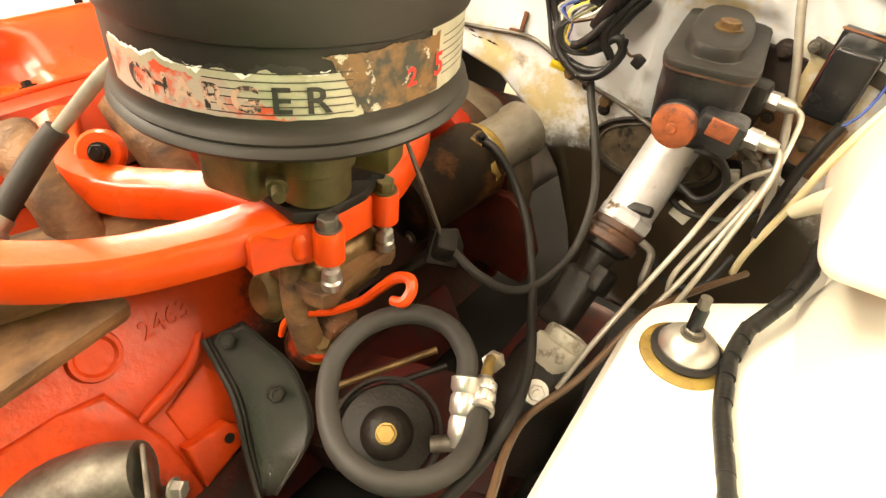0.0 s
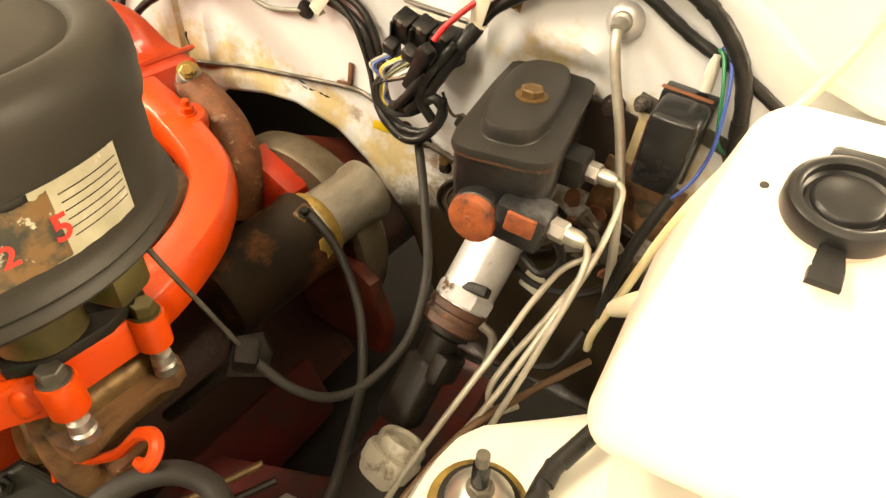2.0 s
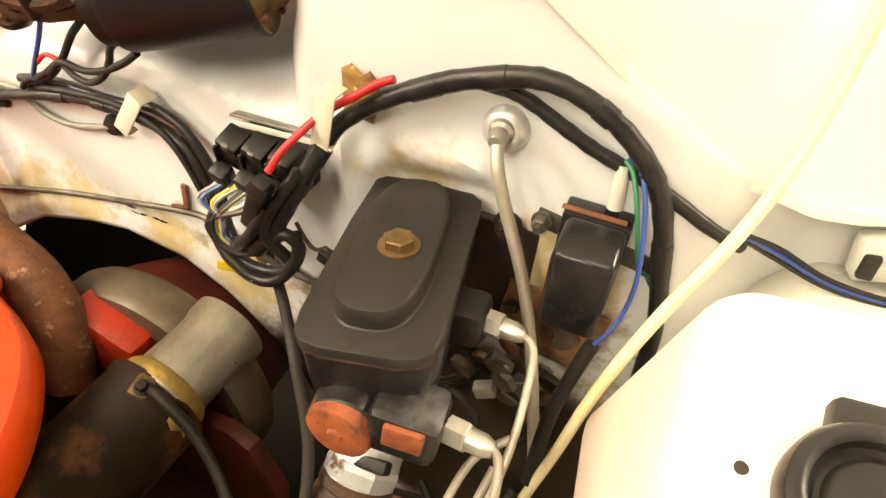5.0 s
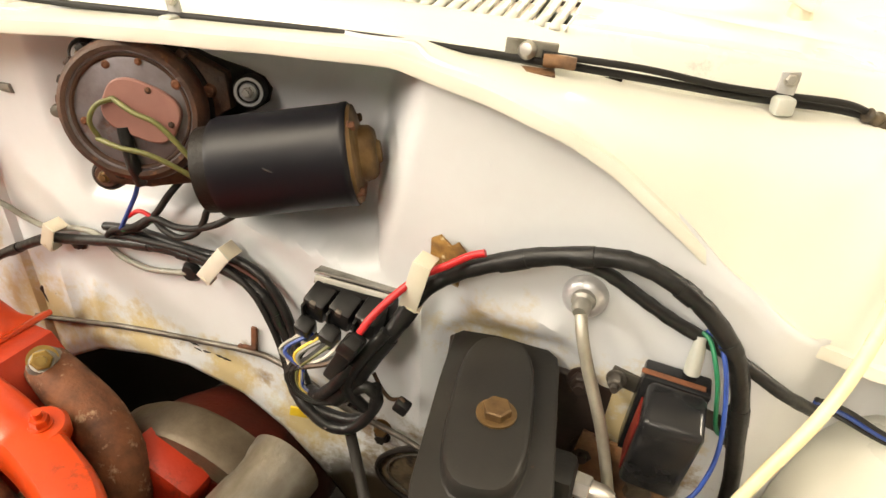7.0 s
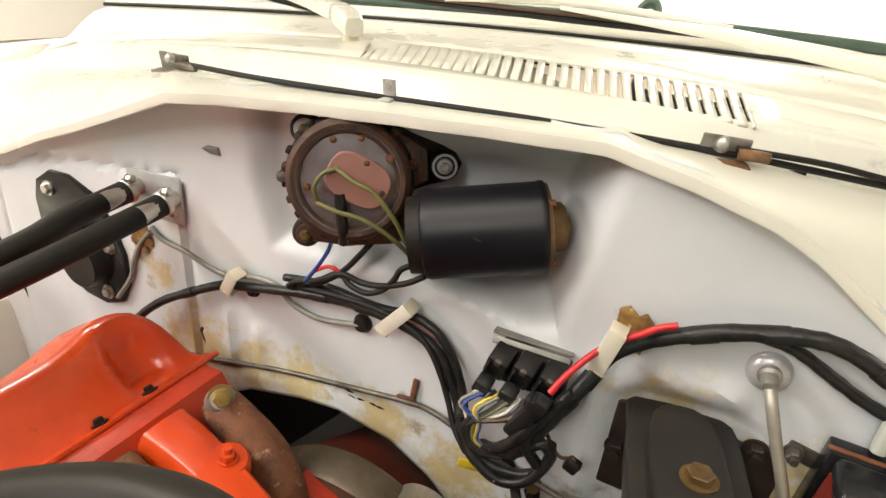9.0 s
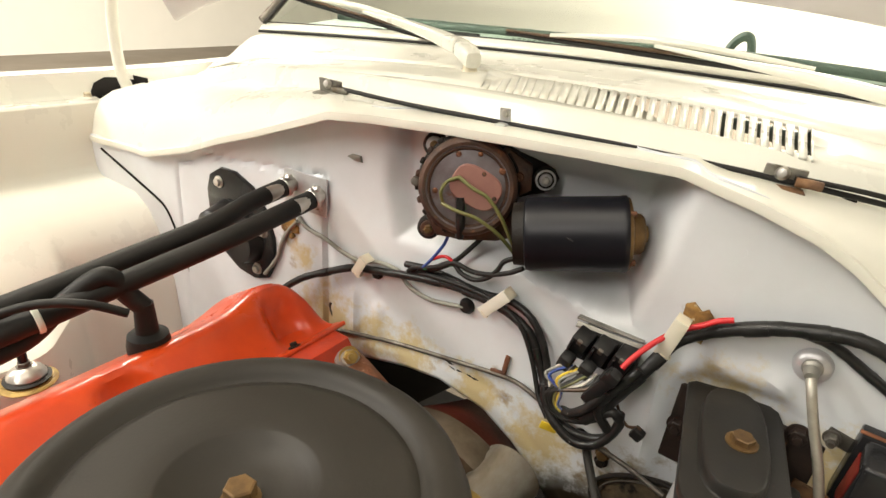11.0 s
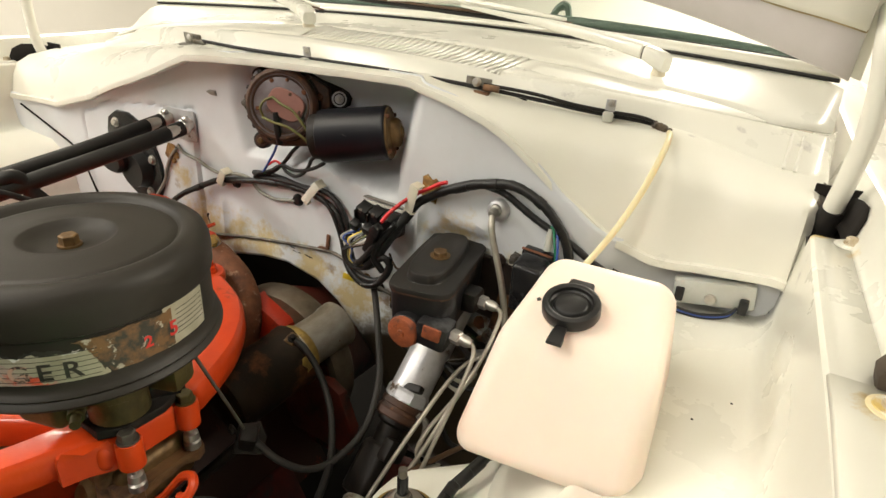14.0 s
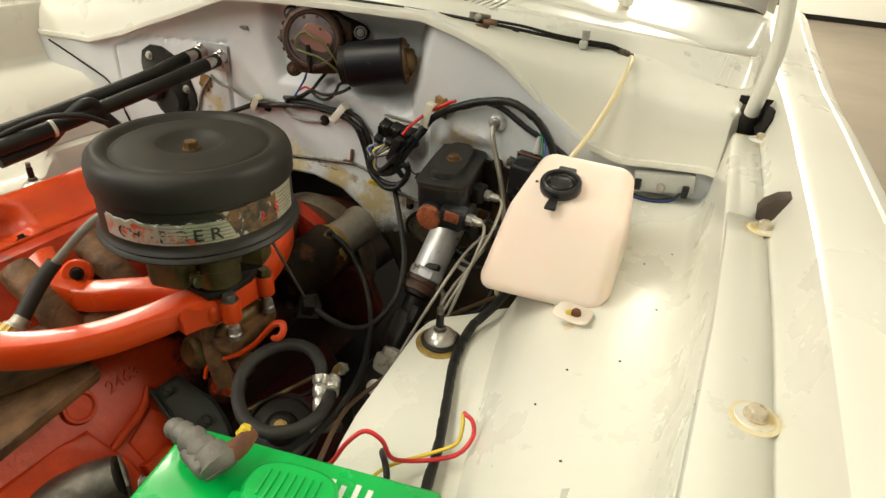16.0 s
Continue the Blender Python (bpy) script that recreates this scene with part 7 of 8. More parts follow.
part("mount_bolt", hex_bolt(wm(0.079, 0.012, -0.009), GN, 0.0042, 0.004, 1.0, 0.009), STEEL, motor, "hexagon mounting bolt")
for u, w, metal in ((-0.041, 0.036, ALU_BRIGHT), (-0.041, -0.056, RUST_DEEP)):
    part("mounting_ear", lathe([(0.0, 0.003), (0.0105, 0.003), (0.0130, 0.0), (0.0135, -0.012)], wm(u, w, -0.030), GN, 22), GREASE, motor)
    part("mount_washer", lathe([(0.0, 0.002), (0.0085, 0.002), (0.0095, 0.0), (0.0, 0.0)], wm(u, w, -0.027), GN, 22), metal, motor, "bright round washer")
    part("mount_bolt", hex_bolt(wm(u, w, -0.0255), GN, 0.0048, 0.005, 1.0, 0.008), DULL_BRASS, motor, "tarnished mounting bolt")
part("lower_housing", wm_plate([(-0.044, -0.036), (-0.030, -0.058), (0.0, -0.060), (0.034, -0.058), (0.060, -0.050), (0.052, -0.020), (0.0, -0.020)], 0.022, -0.028, 0.004), RUST_DEEP, motor, "dark rusty lower housing")
part("strap", tube([wm(-0.006, -0.010, 0.014), wm(-0.005, -0.022, 0.0145), wm(-0.004, -0.038, 0.013), wm(-0.004, -0.054, 0.004)], [0.0045, 0.0048, 0.0050, 0.0046], 10), TAPE, motor, "black taped lead")
MA, MB = Vector((0.089, -0.0265, 0.8545)), Vector((0.178, 0.0135, 0.8675))
MD = (MB - MA).normalized()
ML = (MB - MA).length
part("motor_can", lathe([(0.0, 0.0), (0.030, 0.0), (0.0355, 0.0022), (0.0368, 0.006), (0.0370, ML - 0.006), (0.0376, ML - 0.005), (0.0376, ML - 0.0012), (0.0368, ML), (0.0, ML)], MA, MD, 56), MOTOR_BLACK, motor, "satin black motor can")
part("can_neck", lathe([(0.031, -0.010), (0.032, 0.002)], MA, MD, 40), GREASE, motor, "tarnished neck between case and can")
part("end_cap", lathe([(0.0362, ML - 0.001), (0.0352, ML + 0.0025), (0.031, ML + 0.004), (0.023, ML + 0.0045), (0.0205, ML + 0.006), (0.0195, ML + 0.013), (0.0165, ML + 0.016), (0.009, ML + 0.017), (0.0075, ML + 0.0195), (0.0, ML + 0.020)], MA, MD, 40), DULL_BRASS, motor, "tarnished brown end cap")
for a in (35, 125, 215, 305):
    off = frame_of(MD).to_3x3() @ Vector((math.cos(radians(a)), math.sin(radians(a)), 0)) * 0.0325
    part("end_screw", hex_bolt(MA + MD * (ML + 0.001) + off, MD, 0.0032, 0.004, 1.2), RUST, motor)
mark_at = MA + MD * 0.050 + Vector((0.20, -0.96, 0.20)).normalized() * 0.0372
part("data_mark", tube([mark_at + Vector((-0.004, 0, 0.002)), mark_at + Vector((0.0, -0.0002, 0.0002)), mark_at + Vector((0.004, 0.0015, -0.0015))], 0.0007, 6), INK, motor, "small black stamped mark")
for pts, m, r in (([wm(-0.009, 0.011, 0.017), wm(0.006, 0.002, 0.024), wm(0.022, -0.006, 0.026), wm(0.038, -0.026, 0.026), wm(0.048, -0.046, 0.020), wm(0.057, -0.064, 0.008), wm(0.062, -0.074, -0.002)], OLIVE_WIRE, 0.0020),
                  ([wm(-0.025, -0.018, 0.014), wm(-0.008, -0.023, 0.022), wm(0.012, -0.028, 0.024), wm(0.032, -0.040, 0.022), wm(0.046, -0.054, 0.015), wm(0.058, -0.070, 0.002)], OLIVE_WIRE, 0.0020),
                  ([wm(-0.008, 0.011, 0.017), wm(-0.020, 0.006, 0.019), wm(-0.026, -0.005, 0.019), wm(-0.024, -0.017, 0.014)], OLIVE_WIRE, 0.0018),
                  ([(-0.005, -0.018, 0.824), (-0.008, -0.022, 0.812), (-0.020, -0.024, 0.793), (-0.034, -0.022, 0.776)], BLUE_WIRE, 0.0019),
                  ([(-0.022, -0.022, 0.790), (-0.007, -0.024, 0.799), (0.002, -0.024, 0.799), (0.012, -0.022, 0.792)], RED_WIRE, 0.0019),
                  ([(0.006, -0.022, 0.792), (-0.014, -0.022, 0.784), (-0.032, -0.022, 0.775)], GREEN_WIRE, 0.0020),
                  ([(0.034, -0.010, 0.830), (0.027, -0.020, 0.819), (0.010, -0.022, 0.799), (-0.013, -0.020, 0.781), (-0.042, -0.018, 0.769)], RUBBER, 0.0028),
                  ([(0.092, -0.024, 0.816), (0.076, -0.026, 0.806), (0.053, -0.026, 0.797), (0.030, -0.024, 0.793), (0.009, -0.024, 0.796), (-0.012, -0.022, 0.783)], RUBBER, 0.0028),
                  ([(0.086, -0.022, 0.826), (0.071, -0.026, 0.818), (0.064, -0.026, 0.806), (0.053, -0.026, 0.793), (0.036, -0.026, 0.785), (0.018, -0.024, 0.787), (0.004, -0.022, 0.794), (-0.019, -0.022, 0.781), (-0.046, -0.020, 0.771), (-0.058, -0.018, 0.762)], RUBBER, 0.0027)):
    cable("wiper_motor_wire", "wire between the wiper motor and the loom", pts, r, m, "wire")

# ---- cable along the cowl with its clips ----
ctrl = [(-0.215, 0.028, 0.9500), (-0.19, 0.026, 0.9495), (-0.10, 0.018, 0.9490), (0.033, 0.014, 0.9500), (0.16, 0.022, 0.9490), (0.285, 0.046, 0.9410), (0.36, 0.066, 0.9330), (0.42, 0.090, 0.9240), (0.451, 0.106, 0.9195), (0.485, 0.115, 0.9170), (0.510, 0.122, 0.9120), (0.518, 0.126, 0.903)]
cable("cowl_cable", "black sheathed control cable along the cowl", ctrl, 0.0026, RUBBER, "cable", res=8)
cable("cowl_cable", "black sheathed control cable along the cowl", [(0.300, 0.046, 0.9450), (0.36, 0.062, 0.9400), (0.41, 0.082, 0.9305), (0.451, 0.101, 0.9250), (0.49, 0.112, 0.9220), (0.512, 0.118, 0.914)], 0.0023, RUBBER, "cable", res=8)
seal_blob = thing("cable_grommet", "perished brown rubber grommet where cables enter the cowl", "grommet", (0.522, 0.126, 0.904))
part("boot", tube([(0.503, 0.114, 0.9165), (0.512, 0.118, 0.912), (0.519, 0.122, 0.906), (0.523, 0.127, 0.899)], [0.0040, 0.0062, 0.0070, 0.0050], 12, wobble=0.25), GRIME, seal_blob)
for p, rusty in (((-0.228, 0.030, 0.950), 0), ((0.292, 0.048, 0.944), 1)):
    c = thing("cable_clamp", "grey steel cable clamp plate screwed to the cowl" if not rusty else "rust-edged steel cable clamp plate on the cowl", "clamp", p, "cable clamps")
    yaw = 8 if p[0] < 0 else 14
    part("plate", box((0.034, 0.003, 0.018), p, (12, 4, yaw), 0.001), ALU, c)
    part("fold", box((0.034, 0.014, 0.003), (p[0] + 0.002, p[1] - 0.010, p[2] - 0.009), (4, 4, yaw), 0.001), RUST_BROWN if rusty else ALU, c)
    part("saddle", tube([(p[0] + 0.010, p[1] - 0.006, p[2] - 0.002), (p[0] + 0.022, p[1] - 0.004, p[2] - 0.002), (p[0] + 0.03, p[1] - 0.002, p[2] - 0.003)], 0.0042, 10), RUST_BROWN if rusty else ALU, c)
    part("screw", lathe([(0.0, 0.005), (0.004, 0.0045), (0.006, 0.001), (0.0065, 0.0)], (p[0] - 0.002, p[1] - 0.003, p[2] + 0.003), (0, -1, 0.2), 16), STEEL, c, "bright screw")
for p in ((0.033, 0.014, 0.955), (0.451, 0.100, 0.930)):
    c = thing("cable_clip", "white plastic cable clip with a bright screw", "clip", p, "cable clips")
    yaw = 0 if p[0] < 0.1 else 18
    part("tab", box((0.012, 0.003, 0.022), p, (8, 0, yaw), 0.001), ALU_BRIGHT, c, "bright metal tab")
    part("loop", box((0.013, 0.013, 0.012), (p[0], p[1] - 0.006, p[2] - 0.010), (0, 0, yaw), 0.003), CLEAR_GREY, c)
    part("screw", hex_bolt((p[0] + 0.001, p[1] - 0.002, p[2] + 0.006), (0, -1, 0.1), 0.0036, 0.003, 1.3), STEEL, c, "bright screw")

# ---- heater plate, hoses ----
heater = thing("heater_plate", "black oval heater cover screwed to the firewall", "heater cover", (-0.375, 0.0, 0.735))
HOV = [(-0.447, 0.772), (-0.438, 0.797), (-0.412, 0.812), (-0.380, 0.812), (-0.344, 0.797), (-0.318, 0.768), (-0.303, 0.728), (-0.304, 0.690), (-0.320, 0.662), (-0.350, 0.652), (-0.385, 0.657), (-0.415, 0.675), (-0.436, 0.705), (-0.446, 0.740)]
part("plate", prism([(x, z) for x, z in HOV], 0.008, pose(0, -0.004, 0, 90, 0, 0), 0.003), BLACK_METAL, heater)
part("boss", lathe([(0.0, 0.045), (0.022, 0.044), (0.028, 0.038), (0.030, 0.0)], (-0.395, -0.010, 0.738), (0.15, -1, -0.15), 28), PLASTIC, heater, "black round boss")
part("boss", lathe([(0.0, 0.024), (0.030, 0.022), (0.036, 0.0)], (-0.360, -0.010, 0.712), (0, -1, 0), 28), PLASTIC, heater)
for x, z in ((-0.415, 0.790), (-0.322, 0.736), (-0.340, 0.672)):
    part("screw", hex_bolt((x, -0.012, z), (0, -1, 0), 0.0065, 0.005, 1.4), STEEL, heater, "bright screw")
pipes = thing("heater_pipe_plate", "bright steel plate with two heater pipes and hose clamps", "pipe plate", (-0.24, -0.004, 0.82))
part("plate", box((0.078, 0.004, 0.052), (-0.240, -0.006, 0.814), (0, 0, 0), 0.003), ALU_BRIGHT, pipes)
part("rust_ring", tube([(-0.192 + 0.010 * math.cos(a) * (1 + 0.25 * math.sin(3 * a)), -0.0005, 0.650 + 0.012 * math.sin(a)) for a in np.linspace(0, 5.6, 12)], [0.0012, 0.0028, 0.0018, 0.0028, 0.002, 0.003, 0.0016, 0.0028, 0.0022, 0.0028, 0.0018, 0.001], 6, 3), MAROON, body, "rust ring stain on the firewall")
random.seed(5)
for k in range(14):
    x = -0.06 + 0.10 * random.random()
    part("paint_flake", prism([(0.003 + 0.004 * random.random(), 0), (0, 0.0012), (-0.003 - 0.004 * random.random(), 0.0004), (0, -0.0012)], 0.0008, pose(x, wall_y(x, arch_z(x) + 0.02) - 0.0008, arch_z(x) + 0.012 + 0.02 * random.random(), 90, 30 * random.random() - 15, 0), 0), GREASE, body)
for dx, dz, size in ((0.0, 0.0, 0.012), (0.010, -0.008, 0.008), (-0.009, -0.010, 0.007), (0.003, -0.020, 0.005)):
    ragged = [(size * (0.7 + 0.5 * random.random()) * math.cos(a), size * (0.7 + 0.5 * random.random()) * math.sin(a)) for a in np.linspace(0, 2 * math.pi, 9, endpoint=False)]
    part("rust_flake", prism(ragged, 0.004, pose(-0.272 + dx, -0.005, 0.764 + dz, 90, 0, 10), 0.001), RUST_GOLD, body, "golden rust crust below the heater pipes")
part("wing_seam", tube([(-0.757, -0.003, 0.771), (-0.70, -0.003, 0.752), (-0.645, -0.003, 0.733), (-0.600, -0.003, 0.717), (-0.576, -0.003, 0.704), (-0.556, -0.003, 0.672), (-0.535, -0.003, 0.622), (-0.517, -0.003, 0.582)], 0.0024, 8, 4), DARK_VOID, body, "dark gap between inner wing and firewall")
for i, (x, z, far) in enumerate(((-0.263, 0.822, (-0.030, 0.0, 0.008)), (-0.212, 0.818, (0.0, 0, 0.0)))):
    part("pipe", lathe([(0.010, 0.0), (0.010, 0.045)], (x, -0.006, z), (0.0, -1, -0.15), 18), STEEL, pipes)
    f = Vector(far)
    hh = thing("heater_hose", "long black rubber heater hose running forward", "hose", (x, -0.03, z), "heater hoses")
    part("hose", tube([(x, -0.017, z - 0.002), (x - 0.006, -0.070, z - 0.012), (-0.222 + f.x, -0.150, 0.795 + f.z), (-0.240 + f.x, -0.240, 0.778 + f.z), (-0.256 + f.x, -0.337, 0.762 + f.z),
                       (-0.270 + f.x, -0.45, 0.748 + f.z), (-0.28 + f.x, -0.60, 0.74 + f.z)], 0.0122, 16), RUBBER, hh)
    clamp = part("clamp", lathe([(0.0124, 0.0), (0.0136, 0.001), (0.0136, 0.006), (0.0124, 0.007)], (x, -0.018, z - 0.002), (0.0, -1, -0.15), 28), STEEL, hh, "bright worm-drive hose clamp")
    part("clamp_screw", hex_bolt((x + 0.004, -0.022, z + 0.012), (1, 0, 0.2), 0.0045, 0.008, 1.1), STEEL, clamp)
tie = part("cable_tie", lathe([(0.0135, -0.003), (0.0145, -0.002), (0.0145, 0.002), (0.0135, 0.003)], (-0.256, -0.337, 0.762), (-0.15, -1, -0.13), 24), WHITE)
tagged(tie, "white cable tie round a heater hose", "cable tie")
cable("breather_hose", "black rubber breather hose from the valve cover", [tuple(eng(-0.052, 0.078, -0.245) + Vector((0, 0, 0.045))), tuple(eng(-0.052, 0.078, -0.250) + Vector((-0.006, -0.006, 0.062))), (-0.245, -0.275, 0.800 - 0.012), (-0.262, -0.310, 0.765), (-0.265, -0.35, 0.74), (-0.27, -0.42, 0.73)],
      0.0105, RUBBER, "hose", n=14)
cable("vacuum_hose", "thin black hose hanging over the heater hoses", [(-0.20, -0.28, 0.765), (-0.215, -0.31, 0.782), (-0.245, -0.345, 0.784), (-0.27, -0.39, 0.770), (-0.29, -0.45, 0.745)], 0.0045, RUBBER, "hose")
cable("pale_hose", "pale grey hose end beside the air cleaner", [(0.035, -0.455, 0.752), (0.020, -0.466, 0.744), (-0.002, -0.480, 0.722), (-0.022, -0.494, 0.697), (-0.040, -0.508, 0.673)], 0.0058, GREY_WIRE, "hose")
cable("dark_hose", "dark rubber hose sleeve clamped to a pale hose", [(-0.038, -0.506, 0.677), (-0.042, -0.522, 0.662), (-0.040, -0.545, 0.643), (-0.034, -0.570, 0.624)], 0.0098, RUBBER_GREY, "hose")
fuel_filter = thing("fuel_filter", "fluted amber fuel filter at the end of a hose", "fuel filter", (-0.034, -0.575, 0.62))
FAX = Vector((0.05, -0.85, -0.5)).normalized()
part("filter_neck", lathe([(0.0105, -0.006), (0.0115, 0.004), (0.015, 0.007), (0.015, 0.011)], (-0.034, -0.570, 0.624), FAX, 20), LINE_STEEL, fuel_filter, "grey metal collar")
flutes = [[Vector((-0.034, -0.570, 0.624)) + FAX * h + frame_of(FAX).to_3x3() @ Vector((r * (1 + 0.07 * (i % 2)) * math.cos(math.pi * i / 16), r * (1 + 0.07 * (i % 2)) * math.sin(math.pi * i / 16), 0)) for i in range(32)]
          for h, r in ((0.008, 0.010), (0.010, 0.0165), (0.048, 0.0170), (0.050, 0.010))]
part("pleated_body", loft(flutes), BRASS, fuel_filter)

# ---- wiring loom on the firewall ----
loom = thing("wiring_loom", "black taped wiring loom with coloured wires clipped to the firewall", "wiring loom", (0.0, 0.0, 0.76))


def lead(name, label, points, r, material, category="", res=6, n=10, group=""):
    return part(name, tube(points, r, n, res, wobble=0.06 if material is TAPE else 0.0), material, loom, label)


lead("trunk", "black taped wiring loom clipped along the firewall", [(-0.285, -0.040, 0.640), (-0.272, -0.030, 0.664), (-0.242, -0.024, 0.690), (-0.212, -0.018, 0.707), (-0.147, -0.015, 0.737), (-0.120, -0.014, 0.742), (-0.054, -0.015, 0.755), (-0.001, -0.015, 0.762),
      (0.045, -0.016, 0.761), (0.080, -0.017, 0.755), (0.106, -0.018, 0.742), (0.119, -0.019, 0.722), (0.130, -0.022, 0.700), (0.140, -0.032, 0.684), (0.152, -0.042, 0.675), (0.168, -0.047, 0.670), (0.190, -0.048, 0.668), (0.212, -0.048, 0.677), (0.223, -0.046, 0.698),
      (0.216, -0.050, 0.712), (0.204, -0.052, 0.704)], 0.0050, TAPE, "wiring loom", res=6)
lead("trunk", "thick black taped loom arching over the brake cylinder", [(0.190, -0.054, 0.694), (0.204, -0.050, 0.712), (0.216, -0.046, 0.732), (0.233, -0.038, 0.761), (0.249, -0.024, 0.790), (0.266, -0.016, 0.803), (0.290, -0.014, 0.817), (0.327, -0.013, 0.832), (0.360, -0.013, 0.840),
      (0.382, -0.013, 0.842), (0.403, -0.013, 0.836), (0.424, -0.013, 0.824), (0.441, -0.013, 0.808), (0.454, -0.013, 0.789), (0.462, -0.013, 0.765), (0.468, -0.014, 0.733), (0.474, -0.018, 0.693), (0.474, -0.03, 0.65)],
     [0.0075, 0.0078, 0.0075, 0.0066, 0.0060, 0.0058, 0.0064, 0.0066, 0.0066, 0.0064, 0.0062, 0.0061, 0.0061, 0.0060, 0.0060, 0.0060, 0.0058, 0.0056], TAPE, "wiring loom", res=6)
for p, q, r in (((-0.205, -0.017, 0.710), (-0.188, -0.017, 0.7185), 0.0056), ((-0.03, -0.015, 0.7585), (-0.012, -0.015, 0.7608), 0.0056), ((0.02, -0.0155, 0.7618), (0.034, -0.0158, 0.7615), 0.0056), ((0.116, -0.019, 0.728), (0.121, -0.0195, 0.717), 0.0056),
             ((0.224, -0.042, 0.746), (0.230, -0.039, 0.756), 0.0078), ((0.237, -0.035, 0.768), (0.243, -0.030, 0.779), 0.0072), ((0.300, -0.0135, 0.821), (0.318, -0.013, 0.8285), 0.0071), ((0.346, -0.013, 0.8365), (0.360, -0.013, 0.840), 0.0072),
             ((0.412, -0.013, 0.8315), (0.421, -0.013, 0.826), 0.0068), ((0.446, -0.013, 0.801), (0.451, -0.013, 0.794), 0.0067), ((0.464, -0.0132, 0.755), (0.466, -0.0137, 0.743), 0.0066)):
    part("tape_wrap", tube([p, q], r, 12, 1), TAPE, loom, "wound tape")
lead("branch", "thin taped branch of the wiring loom", [(0.338, -0.012, 0.834), (0.358, -0.008, 0.8305), (0.373, -0.006, 0.8245), (0.393, -0.005, 0.813), (0.413, -0.004, 0.802), (0.434, -0.004, 0.7935), (0.460, -0.004, 0.782), (0.486, -0.003, 0.767), (0.508, 0.006, 0.753)], 0.0046, TAPE, "wiring loom")
lead("branch", "second strand of the loom behind the main one", [(-0.067, -0.011, 0.766), (-0.026, -0.011, 0.770), (0.037, -0.013, 0.7655), (0.070, -0.013, 0.768), (0.088, -0.014, 0.766), (0.106, -0.015, 0.757), (0.121, -0.016, 0.737), (0.132, -0.019, 0.712), (0.141, -0.028, 0.692), (0.156, -0.040, 0.682)], 0.0042, TAPE, "wiring loom")
lead("branch", "thin black strand beside the loom", [(-0.060, -0.012, 0.760), (-0.010, -0.020, 0.7685), (0.040, -0.021, 0.769), (0.075, -0.022, 0.762), (0.098, -0.023, 0.748), (0.112, -0.024, 0.725), (0.122, -0.026, 0.702), (0.134, -0.034, 0.680), (0.150, -0.044, 0.668)], 0.0028, RUBBER, "wiring loom")
lead("grey_lead", "thin grey lead drooping to a rubber grommet", [(-0.252, -0.008, 0.776), (-0.236, -0.009, 0.765), (-0.203, -0.009, 0.759), (-0.172, -0.010, 0.750), (-0.141, -0.011, 0.747), (-0.110, -0.010, 0.754), (-0.081, -0.009, 0.752), (-0.061, -0.008, 0.735), (-0.033, -0.008, 0.729), (-0.006, -0.008, 0.732), (0.019, -0.008, 0.737)], 0.0029, GREY_WIRE, "wire")
lead("grey_lead", "thin grey lead hanging below the heater pipes", [(-0.254, -0.009, 0.770), (-0.272, -0.009, 0.752), (-0.288, -0.009, 0.728), (-0.298, -0.010, 0.702), (-0.322, -0.014, 0.670)], 0.0030, GREY_WIRE, "wire")
g = part("firewall_grommet", lathe([(0.0, 0.008), (0.007, 0.007), (0.010, 0.002), (0.010, -0.004)], (0.019, -0.003, 0.737), (0, -1, 0), 20), RUBBER)
tagged(g, "small black rubber grommet in the firewall", "grommet")
for p, tall, lean in (((-0.130, -0.010, 0.746), 0.030, 32), ((0.063, -0.010, 0.763), 0.046, 42), ((0.2480, -0.021, 0.800), 0.042, 16)):
    c = thing("loom_clip", "cream metal strap clip holding the wiring loom", "clip", p, "loom clips")
    part("strap", box((0.0135, 0.0016, tall), (p[0], p[1] - 0.0145, p[2]), (4, lean, 0), 0.0006), GRIMY, c)
    top = Vector((p[0], p[1] - 0.0145, p[2])) + Vector((math.sin(radians(lean)), 0, math.cos(radians(lean)))) * tall * 0.48
    low = Vector((p[0], p[1] - 0.0145, p[2])) - Vector((math.sin(radians(lean)), 0, math.cos(radians(lean)))) * tall * 0.48
    part("fold", box((0.0130, 0.016, 0.0016), (top.x, top.y + 0.007, top.z), (0, lean, 0), 0.0006), CREAM, c)
    part("tail", box((0.0105, 0.012, 0.0016), (low.x + 0.003, low.y + 0.006, low.z), (0, lean, 12), 0.0006), CREAM, c)
part("rusty_tab", prism([(-0.012, -0.020), (0.010, -0.026), (0.016, 0.002), (0.009, 0.010), (0.004, 0.006), (-0.004, 0.013), (-0.011, 0.009)], 0.002, pose(0.2600, -0.008, 0.817, 90, 0, 0), 0.0006), RUST_GOLD, c, "rust-eaten bent tab")
fusebox = thing("relay_connector", "three black plug connectors on a steel bracket", "connector", (0.19, -0.01, 0.755))
part("bracket", box((0.066, 0.003, 0.007), (0.187, -0.012, 0.7685), (-30, 4, 4), 0.0008), ALU, fusebox, "worn steel bracket")
part("bracket_fold", box((0.068, 0.012, 0.0022), (0.187, -0.006, 0.7738), (-10, 4, 4), 0.0006), ALU, fusebox, "folded bracket edge")
part("base_block", box((0.060, 0.018, 0.036), (0.190, -0.010, 0.750), (0, 4, 0), 0.003), PLASTIC, fusebox)
